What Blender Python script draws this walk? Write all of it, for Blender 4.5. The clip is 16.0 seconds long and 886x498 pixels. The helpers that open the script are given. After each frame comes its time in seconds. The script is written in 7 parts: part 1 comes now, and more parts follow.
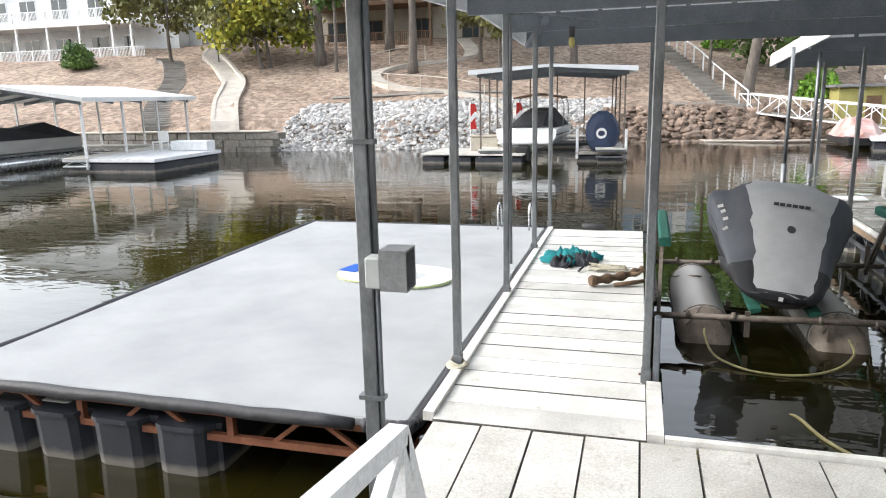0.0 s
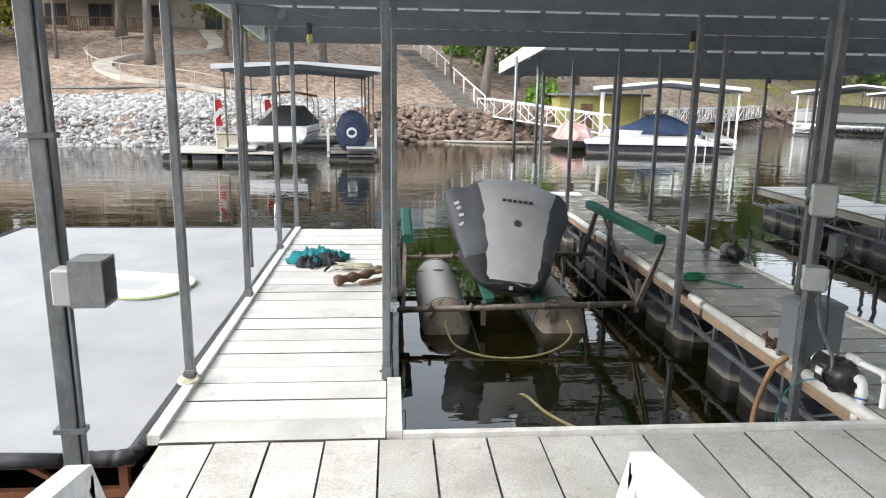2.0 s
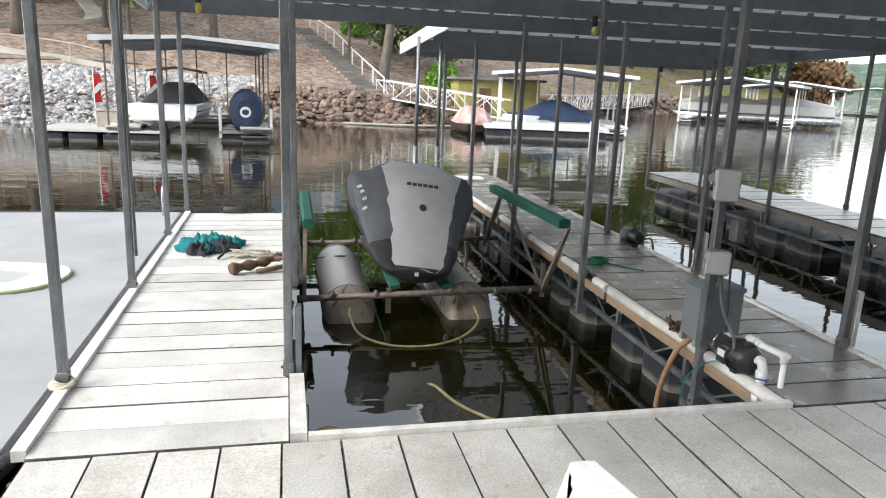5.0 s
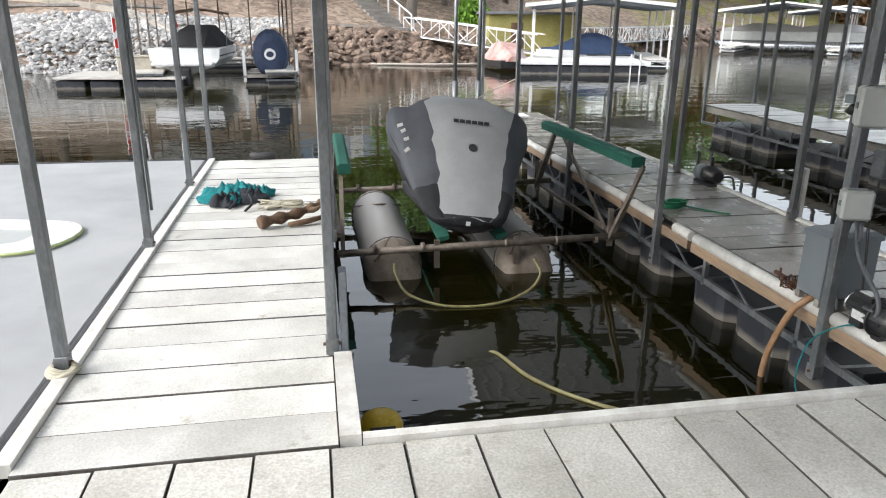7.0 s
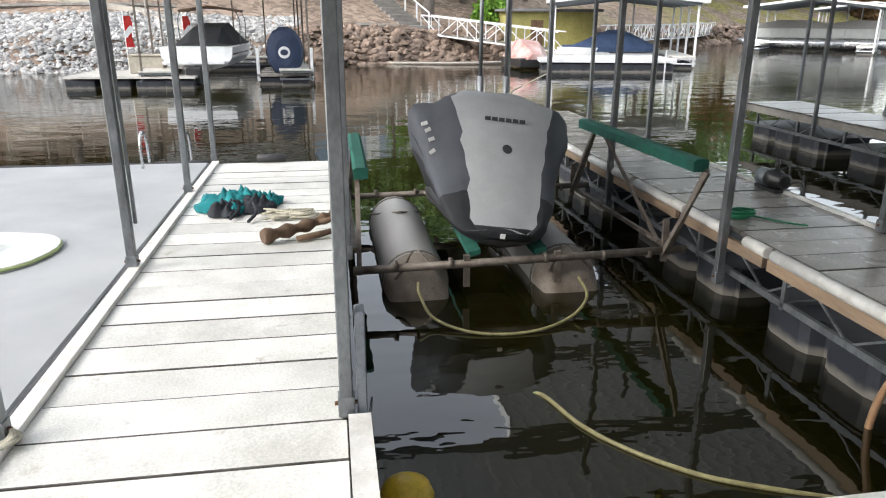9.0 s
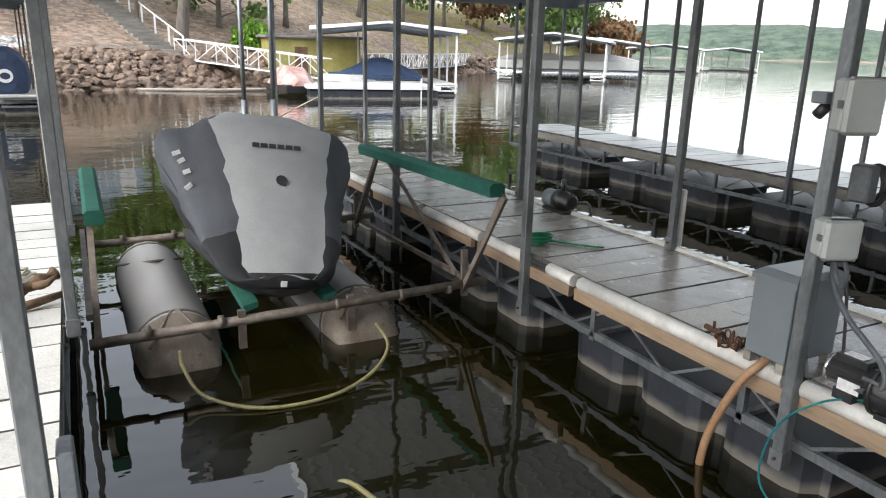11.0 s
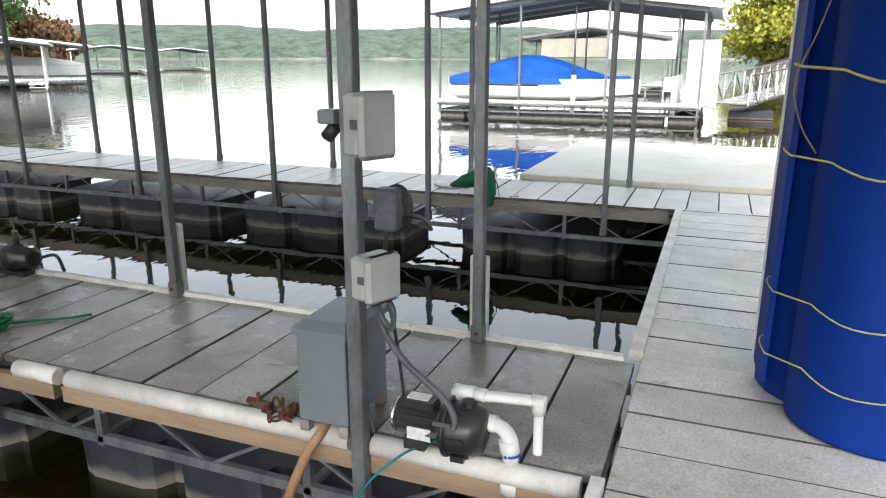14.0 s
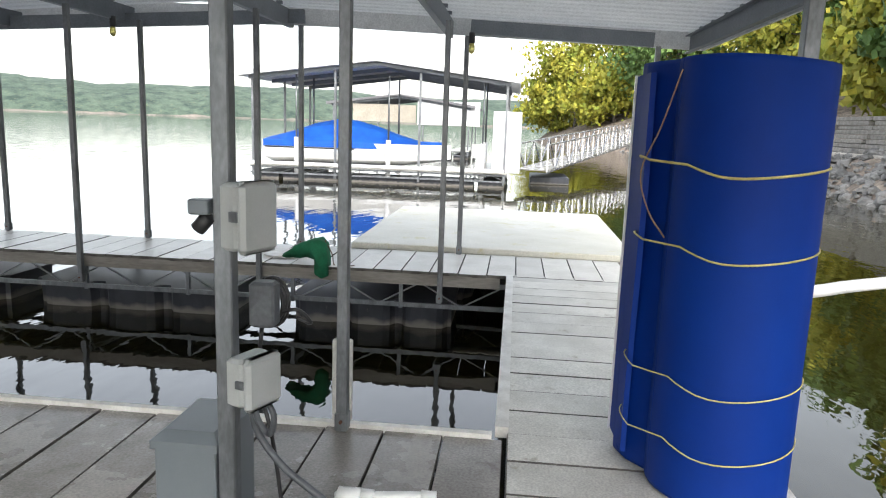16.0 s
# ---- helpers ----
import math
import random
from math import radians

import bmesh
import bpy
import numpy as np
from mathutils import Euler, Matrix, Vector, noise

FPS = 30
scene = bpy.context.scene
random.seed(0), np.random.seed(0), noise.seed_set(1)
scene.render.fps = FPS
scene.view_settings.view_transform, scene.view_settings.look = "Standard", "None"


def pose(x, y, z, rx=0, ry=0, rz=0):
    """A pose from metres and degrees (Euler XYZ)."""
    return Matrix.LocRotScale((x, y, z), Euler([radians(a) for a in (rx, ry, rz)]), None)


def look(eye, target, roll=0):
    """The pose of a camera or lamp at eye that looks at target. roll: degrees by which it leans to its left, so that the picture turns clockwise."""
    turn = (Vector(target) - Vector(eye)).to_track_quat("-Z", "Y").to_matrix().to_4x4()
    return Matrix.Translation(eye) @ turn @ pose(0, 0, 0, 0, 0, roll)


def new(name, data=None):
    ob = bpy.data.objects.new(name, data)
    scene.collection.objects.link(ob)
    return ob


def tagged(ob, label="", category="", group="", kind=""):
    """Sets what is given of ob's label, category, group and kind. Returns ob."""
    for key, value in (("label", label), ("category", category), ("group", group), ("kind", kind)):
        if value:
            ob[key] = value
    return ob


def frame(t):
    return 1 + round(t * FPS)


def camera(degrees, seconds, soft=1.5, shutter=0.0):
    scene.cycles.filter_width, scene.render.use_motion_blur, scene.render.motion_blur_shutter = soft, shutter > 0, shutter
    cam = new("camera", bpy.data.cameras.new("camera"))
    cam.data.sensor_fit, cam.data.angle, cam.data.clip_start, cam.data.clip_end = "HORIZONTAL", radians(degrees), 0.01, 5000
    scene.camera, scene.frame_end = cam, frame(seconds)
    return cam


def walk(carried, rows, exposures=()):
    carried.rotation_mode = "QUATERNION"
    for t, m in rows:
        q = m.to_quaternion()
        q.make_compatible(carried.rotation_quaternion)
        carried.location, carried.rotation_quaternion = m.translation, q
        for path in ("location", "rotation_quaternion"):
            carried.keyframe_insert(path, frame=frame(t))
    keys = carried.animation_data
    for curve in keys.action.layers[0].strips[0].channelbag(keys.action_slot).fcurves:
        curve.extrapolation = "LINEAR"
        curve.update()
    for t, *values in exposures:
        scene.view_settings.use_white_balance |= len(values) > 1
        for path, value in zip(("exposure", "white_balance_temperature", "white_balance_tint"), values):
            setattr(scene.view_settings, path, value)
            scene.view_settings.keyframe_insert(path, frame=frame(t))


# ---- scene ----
cam = camera(64.6, 16.0, soft=1.1, shutter=0.0)


EXPOSURES = [(0, 1.62), (3.5, 1.55), (7.5, 1.46), (10.5, 1.53), (12.5, 1.58), (16, 1.62)]
PATH = [
    (0, (-0.131, -3.81, 1.93), (-0.659, -1.929, 1.503), -1.3),
    (0.5, (-0.125, -3.774, 1.936), (-0.582, -1.876, 1.498), -0.6),
    (1, (-0.097, -3.769, 1.931), (-0.396, -1.84, 1.494), -0.3),
    (1.5, (-0.056, -3.749, 1.933), (-0.128, -1.799, 1.496), 0.3),
    (2, (0.007, -3.679, 1.915), (0.153, -1.731, 1.482), 0.8),
    (2.5, (0.058, -3.692, 1.93), (0.363, -1.764, 1.495), 1.7),
    (3, (0.105, -3.744, 1.949), (0.504, -1.833, 1.512), 2.1),
    (3.5, (0.08, -3.697, 1.934), (0.522, -1.797, 1.495), 2.4),
    (5.8, (-0.038, -3.114, 1.817), (0.366, -1.223, 1.306), 1.8),
    (6, (-0.014, -3.009, 1.796), (0.378, -1.119, 1.27), 1.3),
    (6.5, (-0.033, -2.792, 1.75), (0.331, -0.91, 1.177), 1.0),
    (7, (-0.064, -2.551, 1.687), (0.278, -0.683, 1.06), 0.5),
    (7.5, (-0.066, -2.322, 1.629), (0.245, -0.463, 0.96), 0.1),
    (8, (-0.06, -2.15, 1.602), (0.22, -0.288, 0.928), -0.0),
    (8.2, (-0.053, -2.077, 1.6), (0.215, -0.211, 0.932), -0.2),
    (10.3, (-0.002, -1.148, 1.446), (0.571, 0.685, 0.887), 0.9),
    (10.5, (0.033, -1.088, 1.443), (0.685, 0.72, 0.891), 0.8),
    (11, (0.141, -0.93, 1.42), (1.037, 0.773, 0.876), 1.4),
    (11.5, (0.211, -0.837, 1.408), (1.376, 0.697, 0.871), 1.7),
    (12, (0.214, -0.732, 1.456), (1.616, 0.584, 0.905), 1.8),
    (12.5, (0.322, -0.577, 1.458), (1.881, 0.542, 0.895), 1.7),
    (13, (0.458, -0.447, 1.442), (2.115, 0.52, 0.875), 1.2),
    (13.5, (0.635, -0.383, 1.456), (2.357, 0.469, 0.898), 0.4),
    (14, (0.751, -0.277, 1.469), (2.55, 0.42, 0.943), 0.1),
    (14.5, (0.755, -0.249, 1.509), (2.623, 0.294, 1.043), -0.0),
    (15, (0.798, -0.109, 1.528), (2.719, 0.271, 1.118), 0.8),
    (15.5, (0.808, -0.036, 1.548), (2.755, 0.227, 1.175), 1.6),
    (16, (0.784, 0.001, 1.559), (2.743, 0.194, 1.207), 2.0),
]
walk(cam, [(t, look(eye, aim, roll)) for t, eye, aim, roll in PATH], EXPOSURES)

world = bpy.data.worlds.new("sky")
scene.world = world
world.use_nodes = True
wn = world.node_tree
sky = wn.nodes.new("ShaderNodeTexSky")
sky.sky_type, sky.sun_disc, sky.sun_elevation, sky.sun_rotation = "NISHITA", False, radians(36), radians(254)
sky.air_density, sky.dust_density, sky.ozone_density = 1.2, 2.0, 1.0
pale = wn.nodes.new("ShaderNodeHueSaturation")
pale.inputs["Saturation"].default_value = 0.34
wn.links.new(sky.outputs[0], pale.inputs["Color"])
wn.links.new(pale.outputs[0], wn.nodes["Background"].inputs[0])
wn.nodes["Background"].inputs[1].default_value = 0.15
sun = new("sun", bpy.data.lights.new("sun", "SUN"))
sun.data.energy, sun.data.angle, sun.data.color = 0.8, radians(35), (1.0, 0.97, 0.93)
sun.matrix_world = look((-39, -11, 29), (0, 0, 0))


# ---- materials ----
def surface(name, a, b, rough=0.6, metal=0.0, scale=4.0, fine=60.0, bump=0.15, stretch=(1, 1, 1), vary=0.0, spots=None, spot_at=0.62, coat=0.0, island=False, contrast=0.14):
    """Two colours mixed by a broad noise, a fine grain, optional stains, and a relief."""
    m = bpy.data.materials.new(name)
    m.use_nodes = True
    t = m.node_tree
    n, ln = t.nodes, t.links
    p = n["Principled BSDF"]
    co = n.new("ShaderNodeTexCoord")
    mp = n.new("ShaderNodeMapping")
    mp.inputs["Scale"].default_value = stretch
    ln.new(co.outputs["Object"], mp.inputs["Vector"])
    vec = mp.outputs[0]
    info = n.new("ShaderNodeObjectInfo")
    if vary:
        add = n.new("ShaderNodeVectorMath")
        add.operation = "ADD"
        sc = n.new("ShaderNodeMath")
        sc.operation = "MULTIPLY"
        sc.inputs[1].default_value = 37.0
        ln.new(info.outputs["Random"], sc.inputs[0])
        ln.new(vec, add.inputs[0])
        ln.new(sc.outputs[0], add.inputs[1])
        vec = add.outputs[0]
    big = n.new("ShaderNodeTexNoise")
    big.inputs["Scale"].default_value, big.inputs["Detail"].default_value, big.inputs["Roughness"].default_value = scale, 5, 0.62
    small = n.new("ShaderNodeTexNoise")
    small.inputs["Scale"].default_value, small.inputs["Detail"].default_value = fine, 3
    ln.new(vec, big.inputs["Vector"])
    ln.new(vec, small.inputs["Vector"])
    ramp = n.new("ShaderNodeValToRGB")
    ramp.color_ramp.elements[0].position, ramp.color_ramp.elements[1].position = 0.34, 0.66
    ramp.color_ramp.elements[0].color, ramp.color_ramp.elements[1].color = (*a, 1), (*b, 1)
    ln.new(big.outputs["Fac"], ramp.inputs["Fac"])
    col = ramp.outputs["Color"]
    grain = n.new("ShaderNodeMix")
    grain.data_type, grain.blend_type = "RGBA", "MULTIPLY"
    grain.inputs[0].default_value = 1.0
    gr = n.new("ShaderNodeMapRange")
    gr.inputs[1].default_value, gr.inputs[2].default_value, gr.inputs[3].default_value, gr.inputs[4].default_value = 0.3, 0.7, 1 - contrast, 1 + contrast * 0.8
    ln.new(small.outputs["Fac"], gr.inputs[0])
    ln.new(col, grain.inputs[6])
    ln.new(gr.outputs[0], grain.inputs[7])
    col = grain.outputs[2]
    if spots:
        st = n.new("ShaderNodeTexNoise")
        st.inputs["Scale"].default_value, st.inputs["Detail"].default_value, st.inputs["Roughness"].default_value = scale * 2.7, 6, 0.7
        ln.new(vec, st.inputs["Vector"])
        sr = n.new("ShaderNodeMapRange")
        sr.inputs[1].default_value, sr.inputs[2].default_value, sr.inputs[4].default_value = spot_at, spot_at + 0.12, 0.8
        ln.new(st.outputs["Fac"], sr.inputs[0])
        mx = n.new("ShaderNodeMix")
        mx.data_type = "RGBA"
        mx.inputs[7].default_value = (*spots, 1)
        ln.new(sr.outputs[0], mx.inputs[0])
        ln.new(col, mx.inputs[6])
        col = mx.outputs[2]
    if vary or island:
        src = info.outputs["Random"]
        if island:
            src = n.new("ShaderNodeNewGeometry").outputs["Random Per Island"]
        vr = n.new("ShaderNodeMapRange")
        k = vary or 0.35
        vr.inputs[3].default_value, vr.inputs[4].default_value = 1 - k, 1 + k * 0.6
        ln.new(src, vr.inputs[0])
        mv = n.new("ShaderNodeMix")
        mv.data_type, mv.blend_type = "RGBA", "MULTIPLY"
        mv.inputs[0].default_value = 1.0
        ln.new(col, mv.inputs[6])
        ln.new(vr.outputs[0], mv.inputs[7])
        col = mv.outputs[2]
    ln.new(col, p.inputs["Base Color"])
    rr = n.new("ShaderNodeMapRange")
    rr.inputs[3].default_value, rr.inputs[4].default_value = max(0.03, rough - 0.12), min(1, rough + 0.12)
    ln.new(big.outputs["Fac"], rr.inputs[0])
    ln.new(rr.outputs[0], p.inputs["Roughness"])
    p.inputs["Metallic"].default_value = metal
    p.inputs["Coat Weight"].default_value = coat
    if bump:
        bp = n.new("ShaderNodeBump")
        bp.inputs["Strength"].default_value, bp.inputs["Distance"].default_value = bump, 0.01
        ln.new(small.outputs["Fac"], bp.inputs["Height"])
        ln.new(bp.outputs[0], p.inputs["Normal"])
    return m


def water_material():
    m = bpy.data.materials.new("lake_water")
    m.use_nodes = True
    n, ln = m.node_tree.nodes, m.node_tree.links
    p = n["Principled BSDF"]
    p.inputs["Roughness"].default_value, p.inputs["IOR"].default_value = 0.012, 1.8
    co = n.new("ShaderNodeTexCoord")
    tint = n.new("ShaderNodeTexNoise")
    tint.inputs["Scale"].default_value = 0.07
    ln.new(co.outputs["Object"], tint.inputs["Vector"])
    ramp = n.new("ShaderNodeValToRGB")
    ramp.color_ramp.elements[0].position, ramp.color_ramp.elements[1].position = 0.35, 0.65
    ramp.color_ramp.elements[0].color, ramp.color_ramp.elements[1].color = (*WATER_A, 1), (*WATER_B, 1)
    ln.new(tint.outputs["Fac"], ramp.inputs["Fac"])
    ln.new(ramp.outputs[0], p.inputs["Base Color"])
    mp = n.new("ShaderNodeMapping")
    mp.inputs["Scale"].default_value = (0.7, 1.5, 1.0)
    mp.inputs["Rotation"].default_value = (0, 0, 0.35)
    ln.new(co.outputs["Object"], mp.inputs["Vector"])
    # ripples grow on the open lake, away from the sheltered slips
    span, swell = n.new("ShaderNodeVectorMath"), n.new("ShaderNodeMapRange")
    span.operation = "LENGTH"
    ln.new(co.outputs["Object"], span.inputs[0])
    swell.inputs[1].default_value, swell.inputs[2].default_value, swell.inputs[3].default_value, swell.inputs[4].default_value = 10, 60, 1.0, 3.5
    ln.new(span.outputs["Value"], swell.inputs[0])
    last = None
    for scale, dist, detail in ((0.9, WAVE, 3), (4.5, WAVE * 0.16, 2)):
        w = n.new("ShaderNodeTexNoise")
        w.inputs["Scale"].default_value, w.inputs["Detail"].default_value = scale, detail
        ln.new(mp.outputs[0], w.inputs["Vector"])
        b = n.new("ShaderNodeBump")
        b.inputs["Strength"].default_value, b.inputs["Distance"].default_value = 1.0, dist
        grow = n.new("ShaderNodeMath")
        grow.operation, grow.inputs[1].default_value = "MULTIPLY", dist
        ln.new(swell.outputs[0], grow.inputs[0])
        ln.new(grow.outputs[0], b.inputs["Distance"])
        ln.new(w.outputs["Fac"], b.inputs["Height"])
        if last:
            ln.new(last.outputs[0], b.inputs["Normal"])
        last = b
    ln.new(last.outputs[0], p.inputs["Normal"])
    return m


WATER_A, WATER_B, WAVE = (0.0035, 0.0034, 0.0006), (0.026, 0.022, 0.0035), 0.009
M = {
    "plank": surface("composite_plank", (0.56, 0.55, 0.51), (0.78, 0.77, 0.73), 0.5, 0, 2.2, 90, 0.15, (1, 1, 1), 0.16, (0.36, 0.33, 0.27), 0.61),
    # Darker and glossier than the first finger's plank, with stronger grain.
    "plank_grey": surface("grey_plank", (0.23, 0.21, 0.19), (0.39, 0.365, 0.335), 0.26, 0, 2.2, 80, 0.12, (1, 1, 1), 0.24, (0.14, 0.12, 0.10), 0.58, contrast=0.24),
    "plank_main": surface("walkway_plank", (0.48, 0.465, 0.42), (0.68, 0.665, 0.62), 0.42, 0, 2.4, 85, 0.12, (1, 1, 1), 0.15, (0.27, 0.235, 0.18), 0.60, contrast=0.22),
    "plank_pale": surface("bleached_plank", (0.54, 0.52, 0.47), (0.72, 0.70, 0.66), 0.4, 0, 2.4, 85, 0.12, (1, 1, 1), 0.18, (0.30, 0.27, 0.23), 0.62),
    "galv": surface("galvanised_steel", (0.15, 0.16, 0.17), (0.26, 0.275, 0.29), 0.45, 0.6, 9, 70, 0.05, (1, 1, 0.4), 0.12, (0.20, 0.20, 0.20), 0.66),
    "beam": surface("grey_painted_steel", (0.17, 0.19, 0.215), (0.23, 0.25, 0.28), 0.5, 0.2, 3, 60, 0.04, (1, 1, 1), 0.08),
    "roof": surface("roof_sheet_underside", (0.74, 0.76, 0.78), (0.84, 0.86, 0.88), 0.5, 0.1, 1.5, 40, 0.03, (1, 1, 1), 0.0, (0.45, 0.43, 0.40), 0.70),
    "white": surface("white_paint", (0.70, 0.71, 0.72), (0.82, 0.83, 0.84), 0.45, 0, 5, 60, 0.04, (1, 1, 1), 0.05, (0.50, 0.47, 0.42), 0.70),
    "pvc": surface("white_pvc", (0.76, 0.76, 0.74), (0.84, 0.84, 0.82), 0.3, 0, 6, 90, 0.0, (1, 1, 1), 0.0, (0.52, 0.47, 0.40), 0.68, contrast=0.03),
    "trim": surface("chalky_white_trim", (0.58, 0.56, 0.52), (0.80, 0.79, 0.76), 0.5, 0, 7, 90, 0.05, (1, 1, 1), 0.08, (0.30, 0.26, 0.22), 0.64, contrast=0.06),
    "lumber": surface("treated_lumber", (0.17, 0.125, 0.09), (0.37, 0.26, 0.17), 0.7, 0, 5, 50, 0.2, (1, 0.15, 1), 0.15, (0.22, 0.14, 0.09), 0.62),
    "oldwood": surface("grey_weathered_wood", (0.20, 0.18, 0.16), (0.34, 0.32, 0.29), 0.8, 0, 5, 50, 0.2, (1, 0.2, 1), 0.15),
    "tub": surface("black_plastic_float", (0.020, 0.023, 0.030), (0.042, 0.046, 0.058), 0.5, 0, 4, 60, 0.05, (1, 1, 0.6), 0.1, (0.13, 0.13, 0.125), 0.66, contrast=0.06),
    "rust": surface("red_primed_steel", (0.24, 0.09, 0.05), (0.36, 0.15, 0.08), 0.6, 0.2, 7, 60, 0.1, (1, 1, 1), 0.05, (0.14, 0.06, 0.04), 0.62),
    "carpet": surface("pale_grey_carpet", (0.31, 0.32, 0.325), (0.40, 0.41, 0.415), 0.9, 0, 0.9, 220, 0.25, (1, 1, 1), 0.0, (0.22, 0.22, 0.215), 0.65),
    "foam": surface("black_foam_pipe", (0.02, 0.02, 0.022), (0.05, 0.05, 0.055), 0.6, 0, 10, 60, 0.3),
    "cream": surface("cream_deck_sheet", (0.62, 0.60, 0.50), (0.76, 0.74, 0.66), 0.5, 0, 1.2, 50, 0.05, (1, 1, 1), 0.0, (0.55, 0.50, 0.22), 0.58),
    "ebox": surface("grey_enclosure_plastic", (0.40, 0.42, 0.41), (0.47, 0.49, 0.48), 0.4, 0, 4, 160, 0.02, (1, 1, 1), 0.03, contrast=0.03),
    "cabinet": surface("grey_enamel_cabinet", (0.19, 0.215, 0.235), (0.215, 0.24, 0.26), 0.35, 0.1, 3, 160, 0.0, (1, 1, 1), 0, (0.22, 0.24, 0.25), 0.68, contrast=0.02),
    "black": surface("black_plastic", (0.018, 0.018, 0.02), (0.04, 0.04, 0.042), 0.35, 0, 8, 60, 0.04),
    "rubber": surface("grey_conduit", (0.075, 0.08, 0.09), (0.12, 0.13, 0.14), 0.5, 0, 8, 60, 0.05),
    "hose": surface("ochre_hose", (0.30, 0.165, 0.085), (0.42, 0.26, 0.15), 0.5, 0, 8, 60, 0.05, (1, 1, 1), 0, (0.18, 0.12, 0.07), 0.62),
    "yhose": surface("dull_yellow_hose", (0.20, 0.17, 0.08), (0.32, 0.29, 0.14), 0.5, 0, 14, 60, 0.05, (1, 1, 1), 0, (0.18, 0.15, 0.07), 0.58),
    "green": surface("dark_green_carpet", (0.008, 0.075, 0.055), (0.014, 0.12, 0.085), 0.9, 0, 8, 200, 0.3),
    "gcloth": surface("green_canvas", (0.008, 0.12, 0.055), (0.014, 0.19, 0.09), 0.8, 0, 8, 120, 0.2),
    "teal": surface("teal_cloth", (0.0, 0.13, 0.15), (0.005, 0.24, 0.25), 0.8, 0, 9, 120, 0.1),
    "navy": surface("dark_charcoal_cloth", (0.014, 0.016, 0.022), (0.03, 0.034, 0.042), 0.85, 0, 9, 120, 0.3),
    "cover_d": surface("charcoal_canvas", (0.055, 0.06, 0.073), (0.078, 0.085, 0.10), 0.8, 0, 3, 160, 0.25),
    "cover_l": surface("light_grey_canvas", (0.36, 0.37, 0.38), (0.44, 0.45, 0.46), 0.8, 0, 3, 160, 0.25),
    "cover_k": surface("black_canvas", (0.015, 0.016, 0.02), (0.028, 0.03, 0.035), 0.8, 0, 3, 160, 0.25),
    "red": surface("red_plastic", (0.5, 0.02, 0.02), (0.6, 0.04, 0.03), 0.4, 0, 5, 60, 0.02),
    "tank": surface("dull_aluminium", (0.36, 0.35, 0.34), (0.44, 0.43, 0.42), 0.5, 0.25, 1.8, 120, 0.02, (1, 0.4, 1), 0, (0.24, 0.19, 0.15), 0.64, contrast=0.04),
    "lift": surface("brown_stained_pipe", (0.13, 0.10, 0.08), (0.26, 0.23, 0.20), 0.6, 0.4, 8, 60, 0.1, (1, 1, 1), 0.1),
    "blue": surface("royal_blue_foam", (0.0, 0.025, 0.21), (0.0, 0.033, 0.26), 0.62, 0, 1.0, 200, 0.04, contrast=0.03),
    "bluec": surface("blue_canvas", (0.0, 0.07, 0.40), (0.005, 0.11, 0.50), 0.75, 0, 1.5, 60, 0.2),
    "strap": surface("yellow_strap", (0.50, 0.42, 0.12), (0.62, 0.54, 0.22), 0.6, 0, 20, 90, 0.05),
    "brass": surface("yellow_plastic", (0.55, 0.36, 0.02), (0.66, 0.46, 0.04), 0.35, 0, 10, 60, 0.03, (1, 1, 1), 0, (0.2, 0.15, 0.03), 0.6),
    "rope": surface("pale_rope", (0.42, 0.39, 0.30), (0.55, 0.52, 0.42), 0.8, 0, 30, 200, 0.3),
    "drift": surface("driftwood", (0.085, 0.05, 0.03), (0.18, 0.115, 0.07), 0.85, 0, 7, 50, 0.6, (1, 0.3, 1)),
    "rustc": surface("rusty_iron", (0.08, 0.04, 0.03), (0.19, 0.09, 0.05), 0.8, 0.3, 20, 90, 0.3),
    "chrome": surface("bright_aluminium", (0.55, 0.56, 0.58), (0.66, 0.67, 0.69), 0.25, 0.8, 8, 60, 0.02),
    "label": surface("white_label", (0.7, 0.7, 0.7), (0.78, 0.78, 0.78), 0.5, 0, 5, 60, 0.0),
    "print": surface("dark_print", (0.03, 0.03, 0.035), (0.04, 0.04, 0.045), 0.6, 0, 5, 60, 0.0),
}


def plain(name, c, rough=0.5, metal=0.0, alpha=1.0, trans=0.0, emit=0.0):
    m = bpy.data.materials.new(name)
    m.use_nodes = True
    p = m.node_tree.nodes["Principled BSDF"]
    p.inputs["Base Color"].default_value, p.inputs["Roughness"].default_value, p.inputs["Metallic"].default_value = (*c, 1), rough, metal
    p.inputs["Transmission Weight"].default_value = trans
    if emit:
        p.inputs["Emission Color"].default_value, p.inputs["Emission Strength"].default_value = (*c, 1), emit
    return m


M["tank_stain"] = surface("brown_stained_aluminium", (0.15, 0.115, 0.085), (0.27, 0.235, 0.20), 0.6, 0.15, 5, 90, 0.05, (1, 0.5, 1), 0, (0.10, 0.075, 0.055), 0.60)
M["bulb"] = plain("yellow_bulb_glass", (0.85, 0.75, 0.25), 0.1, 0, 1, 0.5)
M["pane"] = plain("dark_window_glass", (0.05, 0.06, 0.07), 0.06)
M["water"] = water_material()
# Translucency added only to brighten the underside; metal sheet passes no light.
rt = M["roof"].node_tree
thin = rt.nodes.new("ShaderNodeBsdfTranslucent")
thin.inputs[0].default_value = (0.80, 0.84, 0.88, 1)
blend = rt.nodes.new("ShaderNodeMixShader")
blend.inputs[0].default_value = 0.09
rt.links.new(rt.nodes["Principled BSDF"].outputs[0], blend.inputs[1])
rt.links.new(thin.outputs[0], blend.inputs[2])
rt.links.new(blend.outputs[0], rt.nodes["Material Output"].inputs[0])

